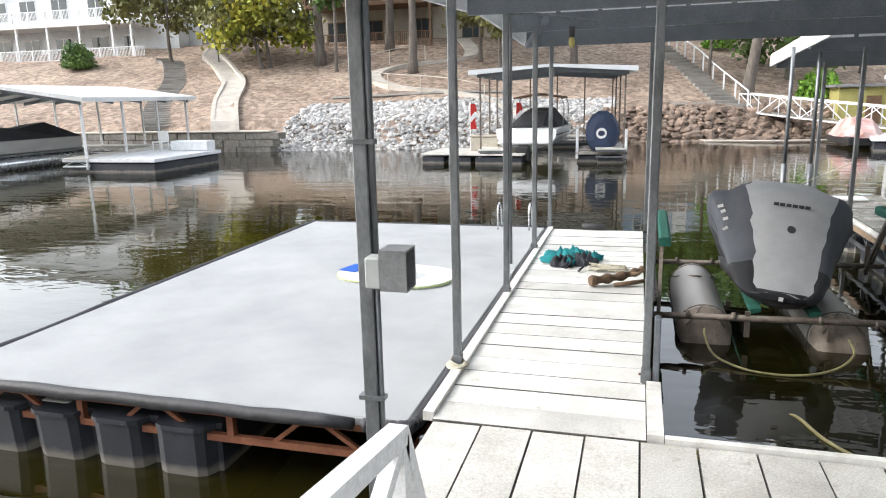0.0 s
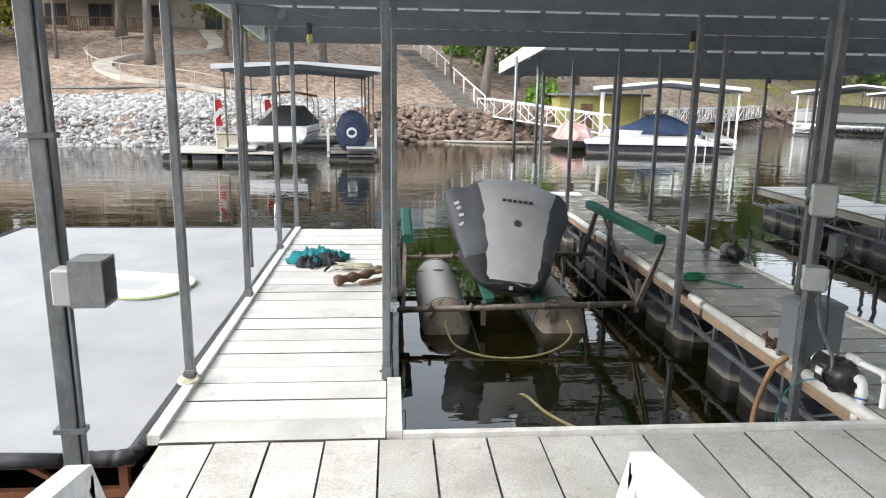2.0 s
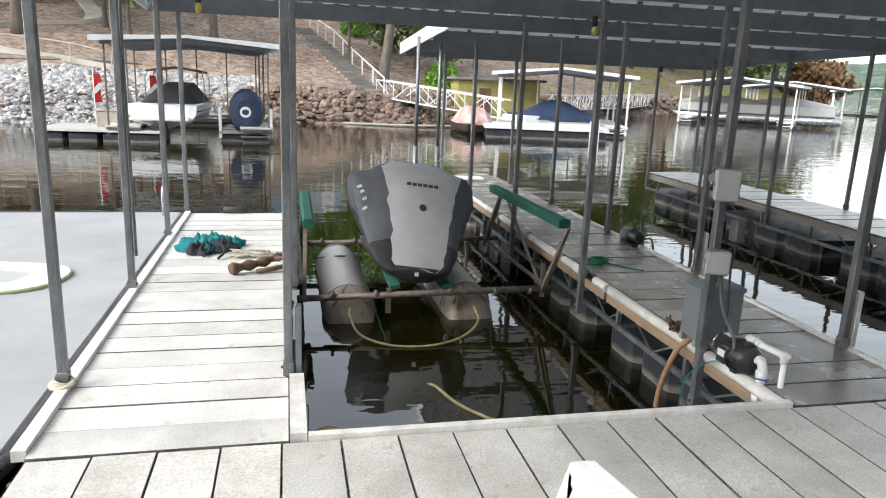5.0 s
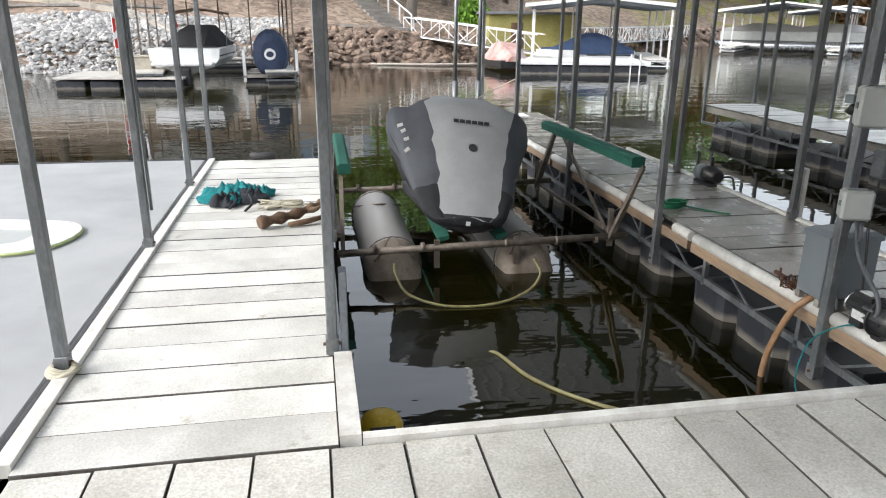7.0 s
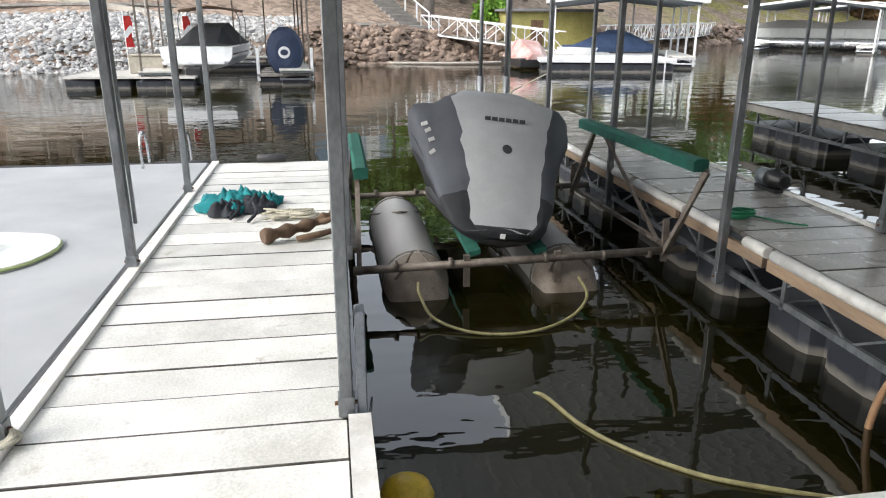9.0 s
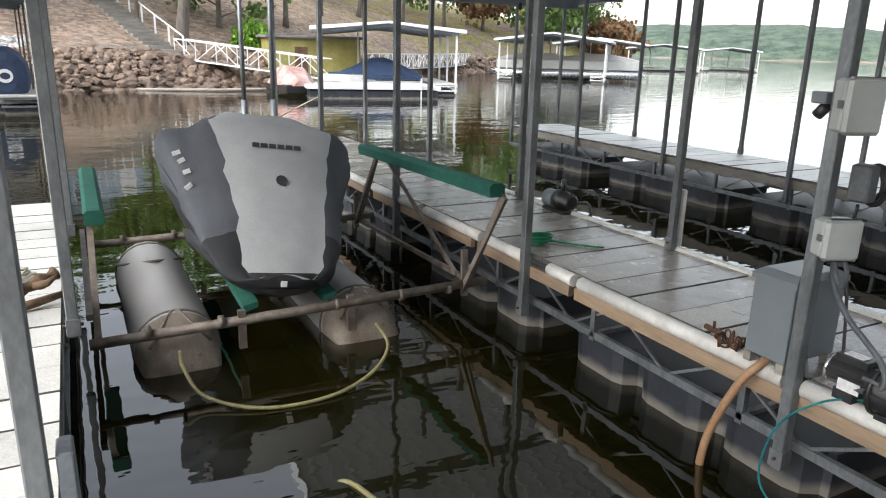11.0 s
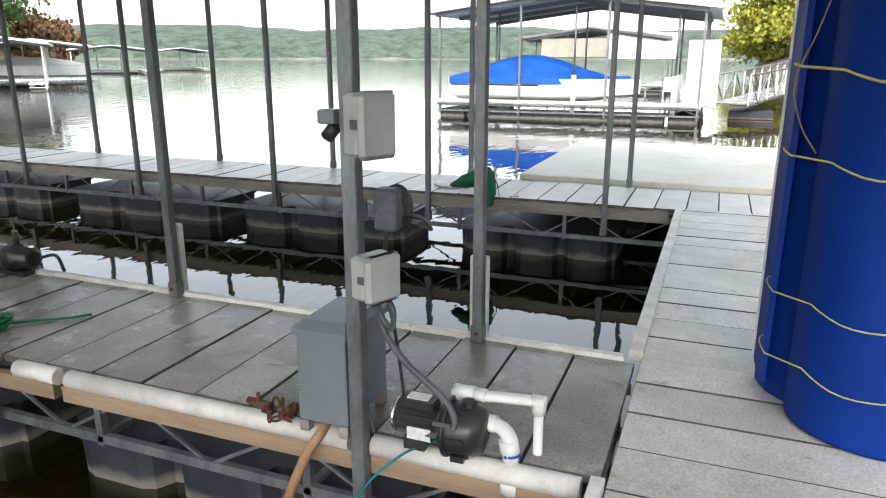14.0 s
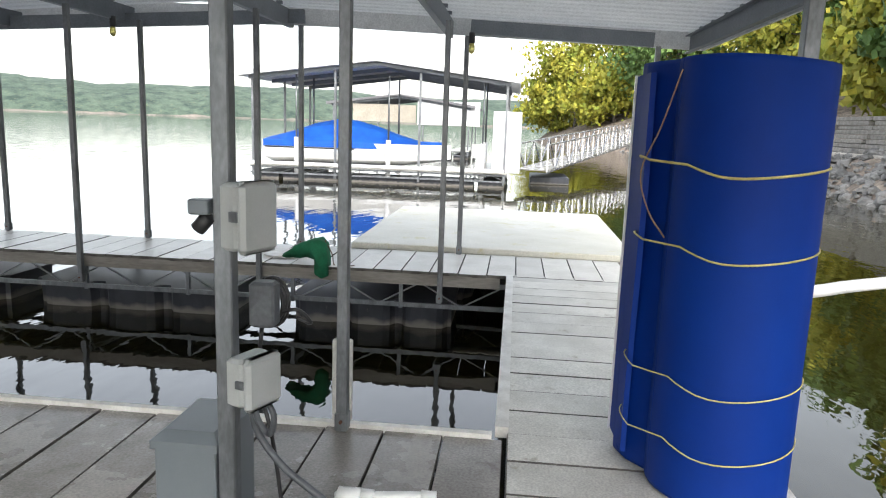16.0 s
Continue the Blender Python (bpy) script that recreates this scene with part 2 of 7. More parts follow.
# chalk left by the changing lake level on the black floats
tn, tl = M["tub"].node_tree.nodes, M["tub"].node_tree.links
geo, sep, band, rag, chalk = tn.new("ShaderNodeNewGeometry"), tn.new("ShaderNodeSeparateXYZ"), tn.new("ShaderNodeMapRange"), tn.new("ShaderNodeTexNoise"), tn.new("ShaderNodeMix")
rag.inputs["Scale"].default_value = 6
wob = tn.new("ShaderNodeMath")
wob.operation, wob.inputs[1].default_value = "MULTIPLY_ADD", 0.12
tl.new(geo.outputs["Position"], sep.inputs[0])
tl.new(geo.outputs["Position"], rag.inputs["Vector"])
tl.new(rag.outputs["Fac"], wob.inputs[0])
tl.new(sep.outputs["Z"], wob.inputs[2])
band.inputs[1].default_value, band.inputs[2].default_value, band.inputs[3].default_value, band.inputs[4].default_value = -0.56, -0.50, 0.75, 0.0
tl.new(wob.outputs[0], band.inputs[0])
chalk.data_type = "RGBA"
chalk.inputs[7].default_value = (0.24, 0.22, 0.19, 1)
tl.new(band.outputs[0], chalk.inputs[0])
tl.new(tn["Principled BSDF"].inputs["Base Color"].links[0].from_socket, chalk.inputs[6])
tl.new(chalk.outputs[2], tn["Principled BSDF"].inputs["Base Color"])

M["blue"].node_tree.nodes["Principled BSDF"].inputs["Specular IOR Level"].default_value = 0.2


# ---- mesh helpers ----
def quad_box(bm, x0, x1, y0, y1, z0, z1):
    v = [bm.verts.new(c) for c in ((x0, y0, z0), (x1, y0, z0), (x1, y1, z0), (x0, y1, z0), (x0, y0, z1), (x1, y0, z1), (x1, y1, z1), (x0, y1, z1))]
    for f in ((0, 3, 2, 1), (4, 5, 6, 7), (0, 1, 5, 4), (1, 2, 6, 5), (2, 3, 7, 6), (3, 0, 4, 7)):
        bm.faces.new([v[i] for i in f])


def loft(bm, rings, caps=True, closed=True):
    """Skin rings of points, each with the same count."""
    vs = [[bm.verts.new(p) for p in r] for r in rings]
    n = len(vs[0])
    for a, b in zip(vs, vs[1:]):
        for i in range(n if closed else n - 1):
            j = (i + 1) % n
            bm.faces.new((a[i], a[j], b[j], b[i]))
    if caps and closed:
        bm.faces.new(vs[0][::-1])
        bm.faces.new(vs[-1])
    return vs


def chamfer_box(bm, x0, x1, y0, y1, z0, z1, c=0.01):
    def ring(z, k):
        a, b, d, e = x0 + k, x1 - k, y0 + k, y1 - k
        q = c * 0.8
        return [(a + q, d, z), (b - q, d, z), (b, d + q, z), (b, e - q, z), (b - q, e, z), (a + q, e, z), (a, e - q, z), (a, d + q, z)]
    loft(bm, [ring(z0, c), ring(z0 + c, 0), ring(z1 - c, 0), ring(z1, c)])


def bar(bm, p, q, w, h=None):
    """A square bar from p to q."""
    h = h or w
    p, q = Vector(p), Vector(q)
    d = (q - p).normalized()
    s = d.cross(Vector((0, 0, 1)))
    s = s.normalized() if s.length > 1e-3 else Vector((1, 0, 0))
    u = s.cross(d)
    rings = [[e + s * a * w / 2 + u * b * h / 2 for a, b in ((-1, -1), (1, -1), (1, 1), (-1, 1))] for e in (p, q)]
    loft(bm, rings)


def pipe(bm, pts, r, n=8, smooth=True):
    """A round pipe along pts. r: a radius or one a point."""
    pts = [Vector(p) for p in pts]
    rs = r if isinstance(r, (list, tuple)) else [r] * len(pts)
    rings = []
    side = None
    for i, p in enumerate(pts):
        d = (pts[min(i + 1, len(pts) - 1)] - pts[max(i - 1, 0)]).normalized()
        if side is None:
            side = d.cross(Vector((0, 0, 1)))
            if side.length < 1e-3:
                side = Vector((1, 0, 0))
        side = (side - d * side.dot(d)).normalized()
        up = side.cross(d)
        rings.append([p + (side * math.cos(a) + up * math.sin(a)) * rs[i] for a in [k * math.tau / n for k in range(n)]])
    before = len(bm.faces)
    loft(bm, rings)
    if smooth:
        bm.faces.ensure_lookup_table()
        for f in bm.faces[before:]:
            f.smooth = len(f.verts) == 4


def curve_pts(ctrl, n=8):
    """A smooth line through the points ctrl."""
    c = [Vector(p) for p in ctrl]
    c = [c[0] * 2 - c[1]] + c + [c[-1] * 2 - c[-2]]
    out = []
    for i in range(1, len(c) - 2):
        for k in range(n):
            t = k / n
            a, b, d, e = c[i - 1:i + 3]
            out.append(0.5 * ((2 * b) + (d - a) * t + (2 * a - 5 * b + 4 * d - e) * t * t + (3 * b - a - 3 * d + e) * t ** 3))
    return out + [c[-2]]


def part(name, bm, material, parent=None, label="", kind="", smooth=False):
    me = bpy.data.meshes.new(name)
    if smooth:
        for f in bm.faces:
            f.smooth = True
    bmesh.ops.recalc_face_normals(bm, faces=bm.faces) if len(bm.faces) < 4000 else None
    bm.to_mesh(me)
    bm.free()
    me.materials.append(M[material] if isinstance(material, str) else material)
    ob = new(name, me)
    if parent is not None:
        ob.parent = parent
    return tagged(ob, label, kind=kind)


def made(fn, *a, **k):
    bm = bmesh.new()
    fn(bm, *a, **k)
    return bm


def thing(name, at, label="", category="", group="", kind=""):
    ob = new(name)
    ob.empty_display_size = 0.1
    ob.location = at
    return tagged(ob, label, category, group, kind)


def clone(ob, parent, m):
    """Another part on the same mesh."""
    o = ob.copy()
    scene.collection.objects.link(o)
    o.parent = parent
    o.matrix_basis = m
    return o


def letters(text, size, material, parent, m, name="lettering", spread=1.0):
    cu = bpy.data.curves.new(name, "FONT")
    cu.body, cu.size, cu.align_x, cu.align_y, cu.extrude, cu.space_character = text, size, "CENTER", "CENTER", 0.002, spread
    ob = new(name, cu)
    dg = bpy.context.evaluated_depsgraph_get()
    me = bpy.data.meshes.new_from_object(ob.evaluated_get(dg))
    bpy.data.objects.remove(ob)
    me.materials.clear()
    me.materials.append(M[material])
    o = new(name, me)
    o.parent = parent
    o.matrix_basis = m
    return o


LAKE = -0.65

# ---- lake ----
bm = bmesh.new()
bm.faces.new([bm.verts.new(p) for p in ((-2500, -2500, 0), (2500, -2500, 0), (2500, 2500, 0), (-2500, 2500, 0))])
lake = part("water", bm, "water", None, "calm olive brown lake water with small ripples", "structure")
lake.location = (0, 0, LAKE)
tagged(lake, category="water")


# ---- the dock: frames, floats, posts ----
def truss(bm, p, q, top, bottom, step=0.45, w=0.035):
    """Two chords and zigzag rods between p and q (x, y)."""
    p, q = Vector((*p, 0)), Vector((*q, 0))
    n = max(2, round((q - p).length / step))
    bar(bm, p + Vector((0, 0, top)), q + Vector((0, 0, top)), w, w * 1.4)
    bar(bm, p + Vector((0, 0, bottom)), q + Vector((0, 0, bottom)), w, w * 1.4)
    for i in range(n):
        a, b = p.lerp(q, i / n), p.lerp(q, (i + 1) / n)
        za, zb = (top, bottom) if i % 2 else (bottom, top)
        bar(bm, a + Vector((0, 0, za)), b + Vector((0, 0, zb)), w * 0.45)


def float_tub(length, width=0.86, height=0.62, lobes=3):
    """A moulded tub with grooves between its lobes, wider at the rim."""
    bm = bmesh.new()
    outline = []
    seg = length / lobes
    for side in (1, -1):
        pts = []
        for i in range(lobes):
            y0 = -length / 2 + i * seg
            g = seg * 0.13
            pts += [(width / 2 - 0.13, y0), (width / 2 - 0.12, y0 + g * 0.5), (width / 2 - 0.03, y0 + g * 1.1), (width / 2, y0 + g * 2.0), (width / 2, y0 + seg - g * 2.0), (width / 2 - 0.03, y0 + seg - g * 1.1), (width / 2 - 0.12, y0 + seg - g * 0.5)]
        pts.append((width / 2 - 0.13, length / 2))
        outline += [(x * side, y * side) for x, y in pts]
    rings = []
    for z, k in ((0, 1.0), (-0.035, 1.0), (-0.04, 0.955), (-height * 0.55, 0.93), (-height + 0.06, 0.89), (-height, 0.84)):
        rings.append([(x * k, y * (1 - (1 - k) * 0.35), z) for x, y in outline])
    loft(bm, rings)
    return bm


def dock_frame(name, x0, x1, y0, y1, tubs, label, sides="xX", material="galv", rise=-0.13, drop=-0.38, tub_top=-0.33):
    d = thing(name, ((x0 + x1) / 2, (y0 + y1) / 2, 0), label, "dock", kind="structure")
    cx, cy = (x0 + x1) / 2, (y0 + y1) / 2
    bm = bmesh.new()
    if "x" in sides:
        truss(bm, (x0 + 0.05 - cx, y0 - cy), (x0 + 0.05 - cx, y1 - cy), rise, drop)
    if "X" in sides:
        truss(bm, (x1 - 0.05 - cx, y0 - cy), (x1 - 0.05 - cx, y1 - cy), rise, drop)
    if "y" in sides:
        truss(bm, (x0 - cx, y0 + 0.05 - cy), (x1 - cx, y0 + 0.05 - cy), rise, drop)
    if "Y" in sides:
        truss(bm, (x0 - cx, y1 - 0.05 - cy), (x1 - cx, y1 - 0.05 - cy), rise, drop)
    for k in range(int((y1 - y0) / 1.2) + 1):
        y = min(y0 + 0.06 + k * 1.2, y1 - 0.06) - cy
        bar(bm, (x0 + 0.03 - cx, y, rise), (x1 - 0.03 - cx, y, rise), 0.05, 0.06)
        bar(bm, (x0 + 0.03 - cx, y, drop), (x1 - 0.03 - cx, y, drop), 0.035, 0.035)
        bar(bm, (x0 + 0.05 - cx, y, rise), (x0 + 0.05 - cx, y, drop - 0.04), 0.04, 0.04)
        bar(bm, (x1 - 0.05 - cx, y, rise), (x1 - 0.05 - cx, y, drop - 0.04), 0.04, 0.04)
    part("frame", bm, material, d, "welded steel truss frame")
    for ya, yb, w in tubs:
        t = part("float", float_tub(yb - ya, w), "tub", d, "ribbed black plastic float with chalky water marks")
        t.location = (0, (ya + yb) / 2 - cy, tub_top)
    return d


finger_one = dock_frame("dock_finger", -1.36, 0.0, 0.0, 6.32, [(0.5, 2.6, 1.2), (3.4, 5.6, 1.2)], "narrow boat dock finger of pale composite planks on plastic floats")
finger_two = dock_frame("dock_finger", 3.03, 4.12, 0.0, 10.35, [(0.8, 2.78, 1.0), (3.2, 5.1, 1.0), (5.9, 7.8, 1.0), (8.3, 10.1, 1.0)], "grey planked boat dock finger with white bumper rail and pump", tub_top=-0.39)
finger_three = dock_frame("dock_finger", 8.03, 9.22, -1.3, 11.32, [(0.6, 2.4, 1.06), (3.1, 5.45, 1.06), (5.8, 8.4, 1.06), (8.9, 11.1, 1.06)], "long outer dock finger with pale planks on black floats", tub_top=-0.36)
walkway = dock_frame("dock_walkway", -1.36, 8.03, -1.32, 0.0, [], "main dock walkway of worn composite planks", "yY")
for x in (-0.6, 1.5, 4.9, 6.9):
    t = part("float", float_tub(1.7, 1.0), "tub", walkway, "ribbed black plastic float")
    t.matrix_basis = pose(x - 3.335, 0.05, -0.3, 0, 0, 90)


def post(x, y, top, bottom=0.0, w=0.055, label="square galvanised steel roof post on the dock", foot=True):
    p = thing("roof_post", (x, y, 0), label, "post", "roof posts along the dock fingers")
    bm = bmesh.new()
    chamfer_box(bm, -w / 2, w / 2, -w / 2, w / 2, bottom, top, 0.006)
    part("shaft", bm, "galv", p)
    if foot:
        bm = bmesh.new()
        chamfer_box(bm, -w / 2 - 0.006, w / 2 + 0.006, -w / 2 - 0.006, w / 2 + 0.006, bottom + 0.01, bottom + 0.10, 0.003)
        part("collar", bm, "galv", p)
        for s in (-1, 1):
            part("bolt", made(pipe, [(s * (w / 2 + 0.002), 0, bottom + 0.06), (s * (w / 2 + 0.02), 0, bottom + 0.06)], 0.009, 6), "rustc", p)
    return p


def roof_z(y):
    """The height of the underside of the roof beams."""
    return 2.70 - 0.055 * (y - 4.0) if y > 4 else 2.70 - 0.04 * (4.0 - y)


SPOTS = [(-1.34, 0.83), (-1.34, 2.79), (-1.36, 4.84), (-1.35, 6.36), (-0.03, 0.83), (0.03, 2.8), (0.03, 4.9), (0.0, 6.36)]
for x, y in SPOTS:
    post(x, y, roof_z(y))
for y in (0.935, 3.15, 5.5, 7.9, 10.2):
    post(2.97, y, roof_z(y), -0.47, 0.06, "square galvanised steel roof post bolted outside the dock edge")
for y in (0.81, 2.83, 4.92, 7.0, 9.2):
    post(4.08, y, roof_z(y))
for y in (0.73, 2.7, 4.75, 6.9, 9.0, 11.1):
    post(7.97, y, roof_z(y), -0.32, 0.055, "square galvanised steel roof post bolted outside the dock edge")
for y in (0.63, 2.6, 4.6, 6.5, 8.85, 11.2):
    post(9.16, y, roof_z(y))
post(9.0, -1.5, roof_z(-1.5), -0.2)
post(4.45, -1.38, roof_z(-1.4), -0.2, 0.075)
post(-1.26, -1.02, roof_z(-1), -0.5, 0.065)
for x, y, label in ((4.14, 0.83, "white bumper board"), (4.14, 2.86, "weathered wooden bumper board"), (0.02, 0.86, "grey steel guard sleeve")):
    b = thing("bumper_board", (x, y, 0), label + " fixed upright beside the dock post", "board")
    bm = bmesh.new()
    chamfer_box(bm, -0.005, 0.035, -0.05, 0.05, -0.25, 0.46, 0.006)
    part("board", bm, "trim" if x > 1 else "beam", b)

# ---- roof ----
roof = thing("roof", (0, 0, 0), "grey steel dock roof with pale ribbed metal sheets", "roof", kind="structure")


def roof_sheet(x0, x1, ys):
    """A ribbed sheet that follows the ridge; ribs run along y."""
    bm = bmesh.new()
    n = int((x1 - x0) / 0.06)
    prof = []
    for i in range(n + 1):
        x = x0 + (x1 - x0) * i / n
        prof.append((x, 0.03 if i % 4 == 0 else 0.0))
    rows = [[bm.verts.new((x, y, roof_z(y) + 0.24 + h)) for x, h in prof] for y in ys]
    for layer in (rows,):
        for a, b in zip(layer, layer[1:]):
            for i in range(n):
                bm.faces.new((a[i], a[i + 1], b[i + 1], b[i]))
    return part("roof_sheet", bm, "roof", roof, "pale ribbed metal roof sheet")


roof_sheet(-1.75, 9.55, (-2.1, 1.0, 4.0, 6.62))
roof_sheet(2.3, 9.55, (6.62, 9.0, 11.35))
for y, x0, x1 in ((-1.95, -1.7, 9.5), (0.83, -1.7, 9.5), (2.8, -1.7, 9.5), (4.85, -1.7, 9.5), (6.36, -1.7, 9.5), (8.4, 2.35, 9.5), (9.9, 2.35, 9.5), (11.2, 2.35, 9.5)):
    bm = bmesh.new()
    z = roof_z(y)
    quad_box(bm, x0, x1, y - 0.004, y + 0.004, z, z + 0.2)
    quad_box(bm, x0, x1, y + 0.004, y + 0.06, z, z + 0.008)
    quad_box(bm, x0, x1, y + 0.004, y + 0.06, z + 0.192, z + 0.2)
    for k in range(int((x1 - x0) / 0.48)):
        quad_box(bm, x0 + 0.1 + k * 0.48, x0 + 0.15 + k * 0.48, y - 0.03, y + 0.03, z + 0.2, z + 0.235)
    part("roof_beam", bm, "beam", roof, "grey painted steel channel beam")


def fascia(x, ya, yb, material="white", h=0.22):
    bm = bmesh.new()
    n = 6
    rows = []
    for i in range(n + 1):
        y = ya + (yb - ya) * i / n
        z = roof_z(y) + 0.27
        rows.append([(x - 0.02, y, z - h), (x + 0.02, y, z - h), (x + 0.02, y, z), (x - 0.02, y, z)])
    loft(bm, rows)
    part("fascia", bm, material, roof, "white sheet metal roof fascia")


fascia(-1.77, -2.1, 6.62)
fascia(2.28, 6.66, 11.35)
fascia(9.57, -2.1, 11.35)
for y, x0, x1 in ((-2.12, -1.79, 9.59), (11.37, 2.26, 9.59)):
    bm = bmesh.new()
    quad_box(bm, x0, x1, y - 0.015, y + 0.015, roof_z(y) + 0.05, roof_z(y) + 0.27)
    part("fascia", bm, "white", roof, "white sheet metal roof fascia")
bm = bmesh.new()
bar(bm, (-1.7, 6.4, roof_z(6.4) + 0.02), (-1.2, 4.6, roof_z(4.6) + 0.1), 0.06, 0.06)
bar(bm, (9.3, 0.6, roof_z(0.6) + 0.12), (9.3, -1.5, roof_z(-1.5) + 0.1), 0.08, 0.16)
bar(bm, (9.3, 2.6, roof_z(2.6) + 0.12), (9.3, 10.9, roof_z(10.9) + 0.12), 0.06, 0.16)
part("rafter", bm, "beam", roof, "grey steel rafter")
bm = bmesh.new()
pipe(bm, curve_pts([(-0.03, 0.9, 0.2), (-0.03, 0.88, 2.2), (0.02, 0.9, roof_z(1) - 0.02), (0.6, 0.9, roof_z(1) - 0.02), (3.0, 0.9, roof_z(1) - 0.02)], 6), 0.014, 6)
pipe(bm, curve_pts([(-1.3, 2.83, 0.3), (-1.3, 2.83, 2.4), (-1.24, 2.9, roof_z(3) - 0.01), (-0.6, 4.0, roof_z(3) - 0.01)], 6), 0.013, 6)
part("conduit", bm, "galv", roof, "thin galvanised conduit")


def bulb_lamp(x, y):
    z = roof_z(y)
    l = thing("light_bulb", (x, y - 0.05, z), "clear yellow bulb in a black socket under a roof beam", "lamp", "bulbs under the dock roof")
    bm = bmesh.new()
    pipe(bm, [(0, 0, 0.03), (0, 0, -0.09)], 0.036, 10)
    part("socket", bm, "black", l)
    bm = bmesh.new()
    pipe(bm, [(0, 0, -0.09), (0, 0, -0.11), (0, 0, -0.15), (0, 0, -0.185), (0, 0, -0.205)], [0.024, 0.033, 0.038, 0.03, 0.008], 12)
    part("bulb", bm, "bulb", l)


for x, y in ((-0.93, 4.85), (3.6, 4.85), (9.0, 4.9), (9.1, 0.62), (8.0, 11.1)):
    bulb_lamp(x, y)

# ---- slip edge trims ----
def trim_strip(parent, p, q, w=0.07, h=0.06, material="trim", z=0.0):
    c = parent.location
    bm = bmesh.new()
    bar(bm, (p[0] - c.x, p[1] - c.y, z), (q[0] - c.x, q[1] - c.y, z), w, h)
    return part("trim", bm, material, parent, "chalky white edge trim")


trim_strip(finger_one, (-1.325, 0.02), (-1.325, 6.3))
trim_strip(finger_one, (0.02, 0.0), (0.02, 0.78), 0.09, 0.07)
trim_strip(walkway, (0.07, 0.0), (3.0, 0.0), 0.05, 0.05, z=0.005)
trim_strip(walkway, (4.2, 0.0), (7.98, 0.0), 0.07, 0.06)
trim_strip(finger_two, (4.13, 0.05), (4.13, 6.4), 0.045, 0.05)
for ya, yb in ((0.06, 0.9), (1.0, 2.55), (2.62, 2.9), (3.2, 3.75), (3.85, 4.9), (5.0, 6.2), (6.3, 8.2), (8.3, 10.3)):
    bm = bmesh.new()
    pipe(bm, [(-0.56, ya - 5.175, -0.045), (-0.56, yb - 5.175, -0.045)], 0.045, 10)
    part("bumper_pipe", bm, "trim", finger_two, "scuffed white vinyl bumper pipe")
for ya, yb in ((0.06, 2.6), (2.66, 3.9), (4.0, 6.2), (6.3, 10.3)):
    bm = bmesh.new()
    quad_box(bm, -0.575, -0.535, ya - 5.175, yb - 5.175, -0.17, -0.085)
    part("edge_board", bm, "lumber", finger_two, "orange treated lumber edge board")
bm = bmesh.new()
quad_box(bm, -0.59, -0.55, -6.31 + 1.4, 6.2, -0.15, -0.03)
part("edge_board", bm, "oldwood", finger_three, "grey weathered edge board")
bm = bmesh.new()
quad_box(bm, 0.0, 3.0, 0.68, 0.7, -0.14, -0.035)
quad_box(bm, 0.0, 3.9, 0.68, 0.7, -0.14, -0.035)

bm.free()
# ---- swim platform beside the first finger ----
raft = thing("swim_platform", (-3.36, 3.3, 0), "grey carpeted swim platform with black foam edge and red frame", "platform")
bm = bmesh.new()
chamfer_box(bm, -1.9, 1.9, -3.28, 3.36, -0.12, -0.055, 0.012)
part("deck", bm, "carpet", raft, "pale grey outdoor carpet, stained")
for nm, pts in (("foam_edge", [(-1.93, -3.32, -0.085), (1.55, -3.33, -0.085)]), ("foam_edge", [(1.62, -3.33, -0.085), (1.9, -3.31, -0.085), (1.945, -3.2, -0.08), (1.95, 3.3, -0.08)]), ("foam_edge", [(-1.93, -3.3, -0.085), (-1.94, 3.38, -0.085), (1.95, 3.4, -0.085)])):
    bm = bmesh.new()
    pts = [Vector(a).lerp(Vector(b), k / 14) + Vector((0, 0, 0.006 * math.sin(k * 2.1))) for a, b in zip(pts, pts[1:]) for k in range(14)] + [Vector(pts[-1])]
    pipe(bm, pts, [0.045 + 0.004 * math.sin(i * 1.7) for i in range(len(pts))], 9)
    part(nm, bm, "foam", raft, "black split foam tube")
bm = bmesh.new()
for y in (-3.22, 3.3):
    bar(bm, (-1.9, y, -0.155), (1.9, y, -0.155), 0.045, 0.05)
    bar(bm, (-1.9, y, -0.345), (1.9, y, -0.345), 0.045, 0.05)
    for k in range(4):
        x = -1.9 + k * 1.24
        bar(bm, (x + 0.02, y, -0.15), (x + 0.02, y, -0.36), 0.05, 0.05)
        bar(bm, (x + 0.34, y, -0.335), (x + 0.55, y, -0.165), 0.03, 0.03)
        bar(bm, (x + 0.72, y, -0.165), (x + 0.98, y, -0.335), 0.03, 0.03)
for x in (-1.88, 1.88):
    bar(bm, (x, -3.2, -0.155), (x, 3.3, -0.155), 0.045, 0.05)
    bar(bm, (x, -3.2, -0.345), (x, 3.3, -0.345), 0.045, 0.05)
part("frame", bm, "rust", raft, "red primed steel truss")
for x, y in ((-0.75, -2.62), (-1.1, 0.2), (-1.1, 2.5), (1.1, -1.2), (1.1, 2.3)):
    t = part("float", float_tub(2.7, 1.2, 0.62, 5 if y < -2 else 3), "tub", raft, "ribbed black plastic float")
    t.matrix_basis = pose(x - (0.1 if y < -2 else 0), y - (0.1 if y < -2 else 0), -0.26, 0, 0, 90)
bm = bmesh.new()
chamfer_box(bm, -0.14, 0.14, -0.06, 0.06, -0.03, 0.035, 0.02)
part("foam_block", bm, "pvc", raft, "scrap block of yellowed foam").location = (-0.95, -3.12, -0.29)
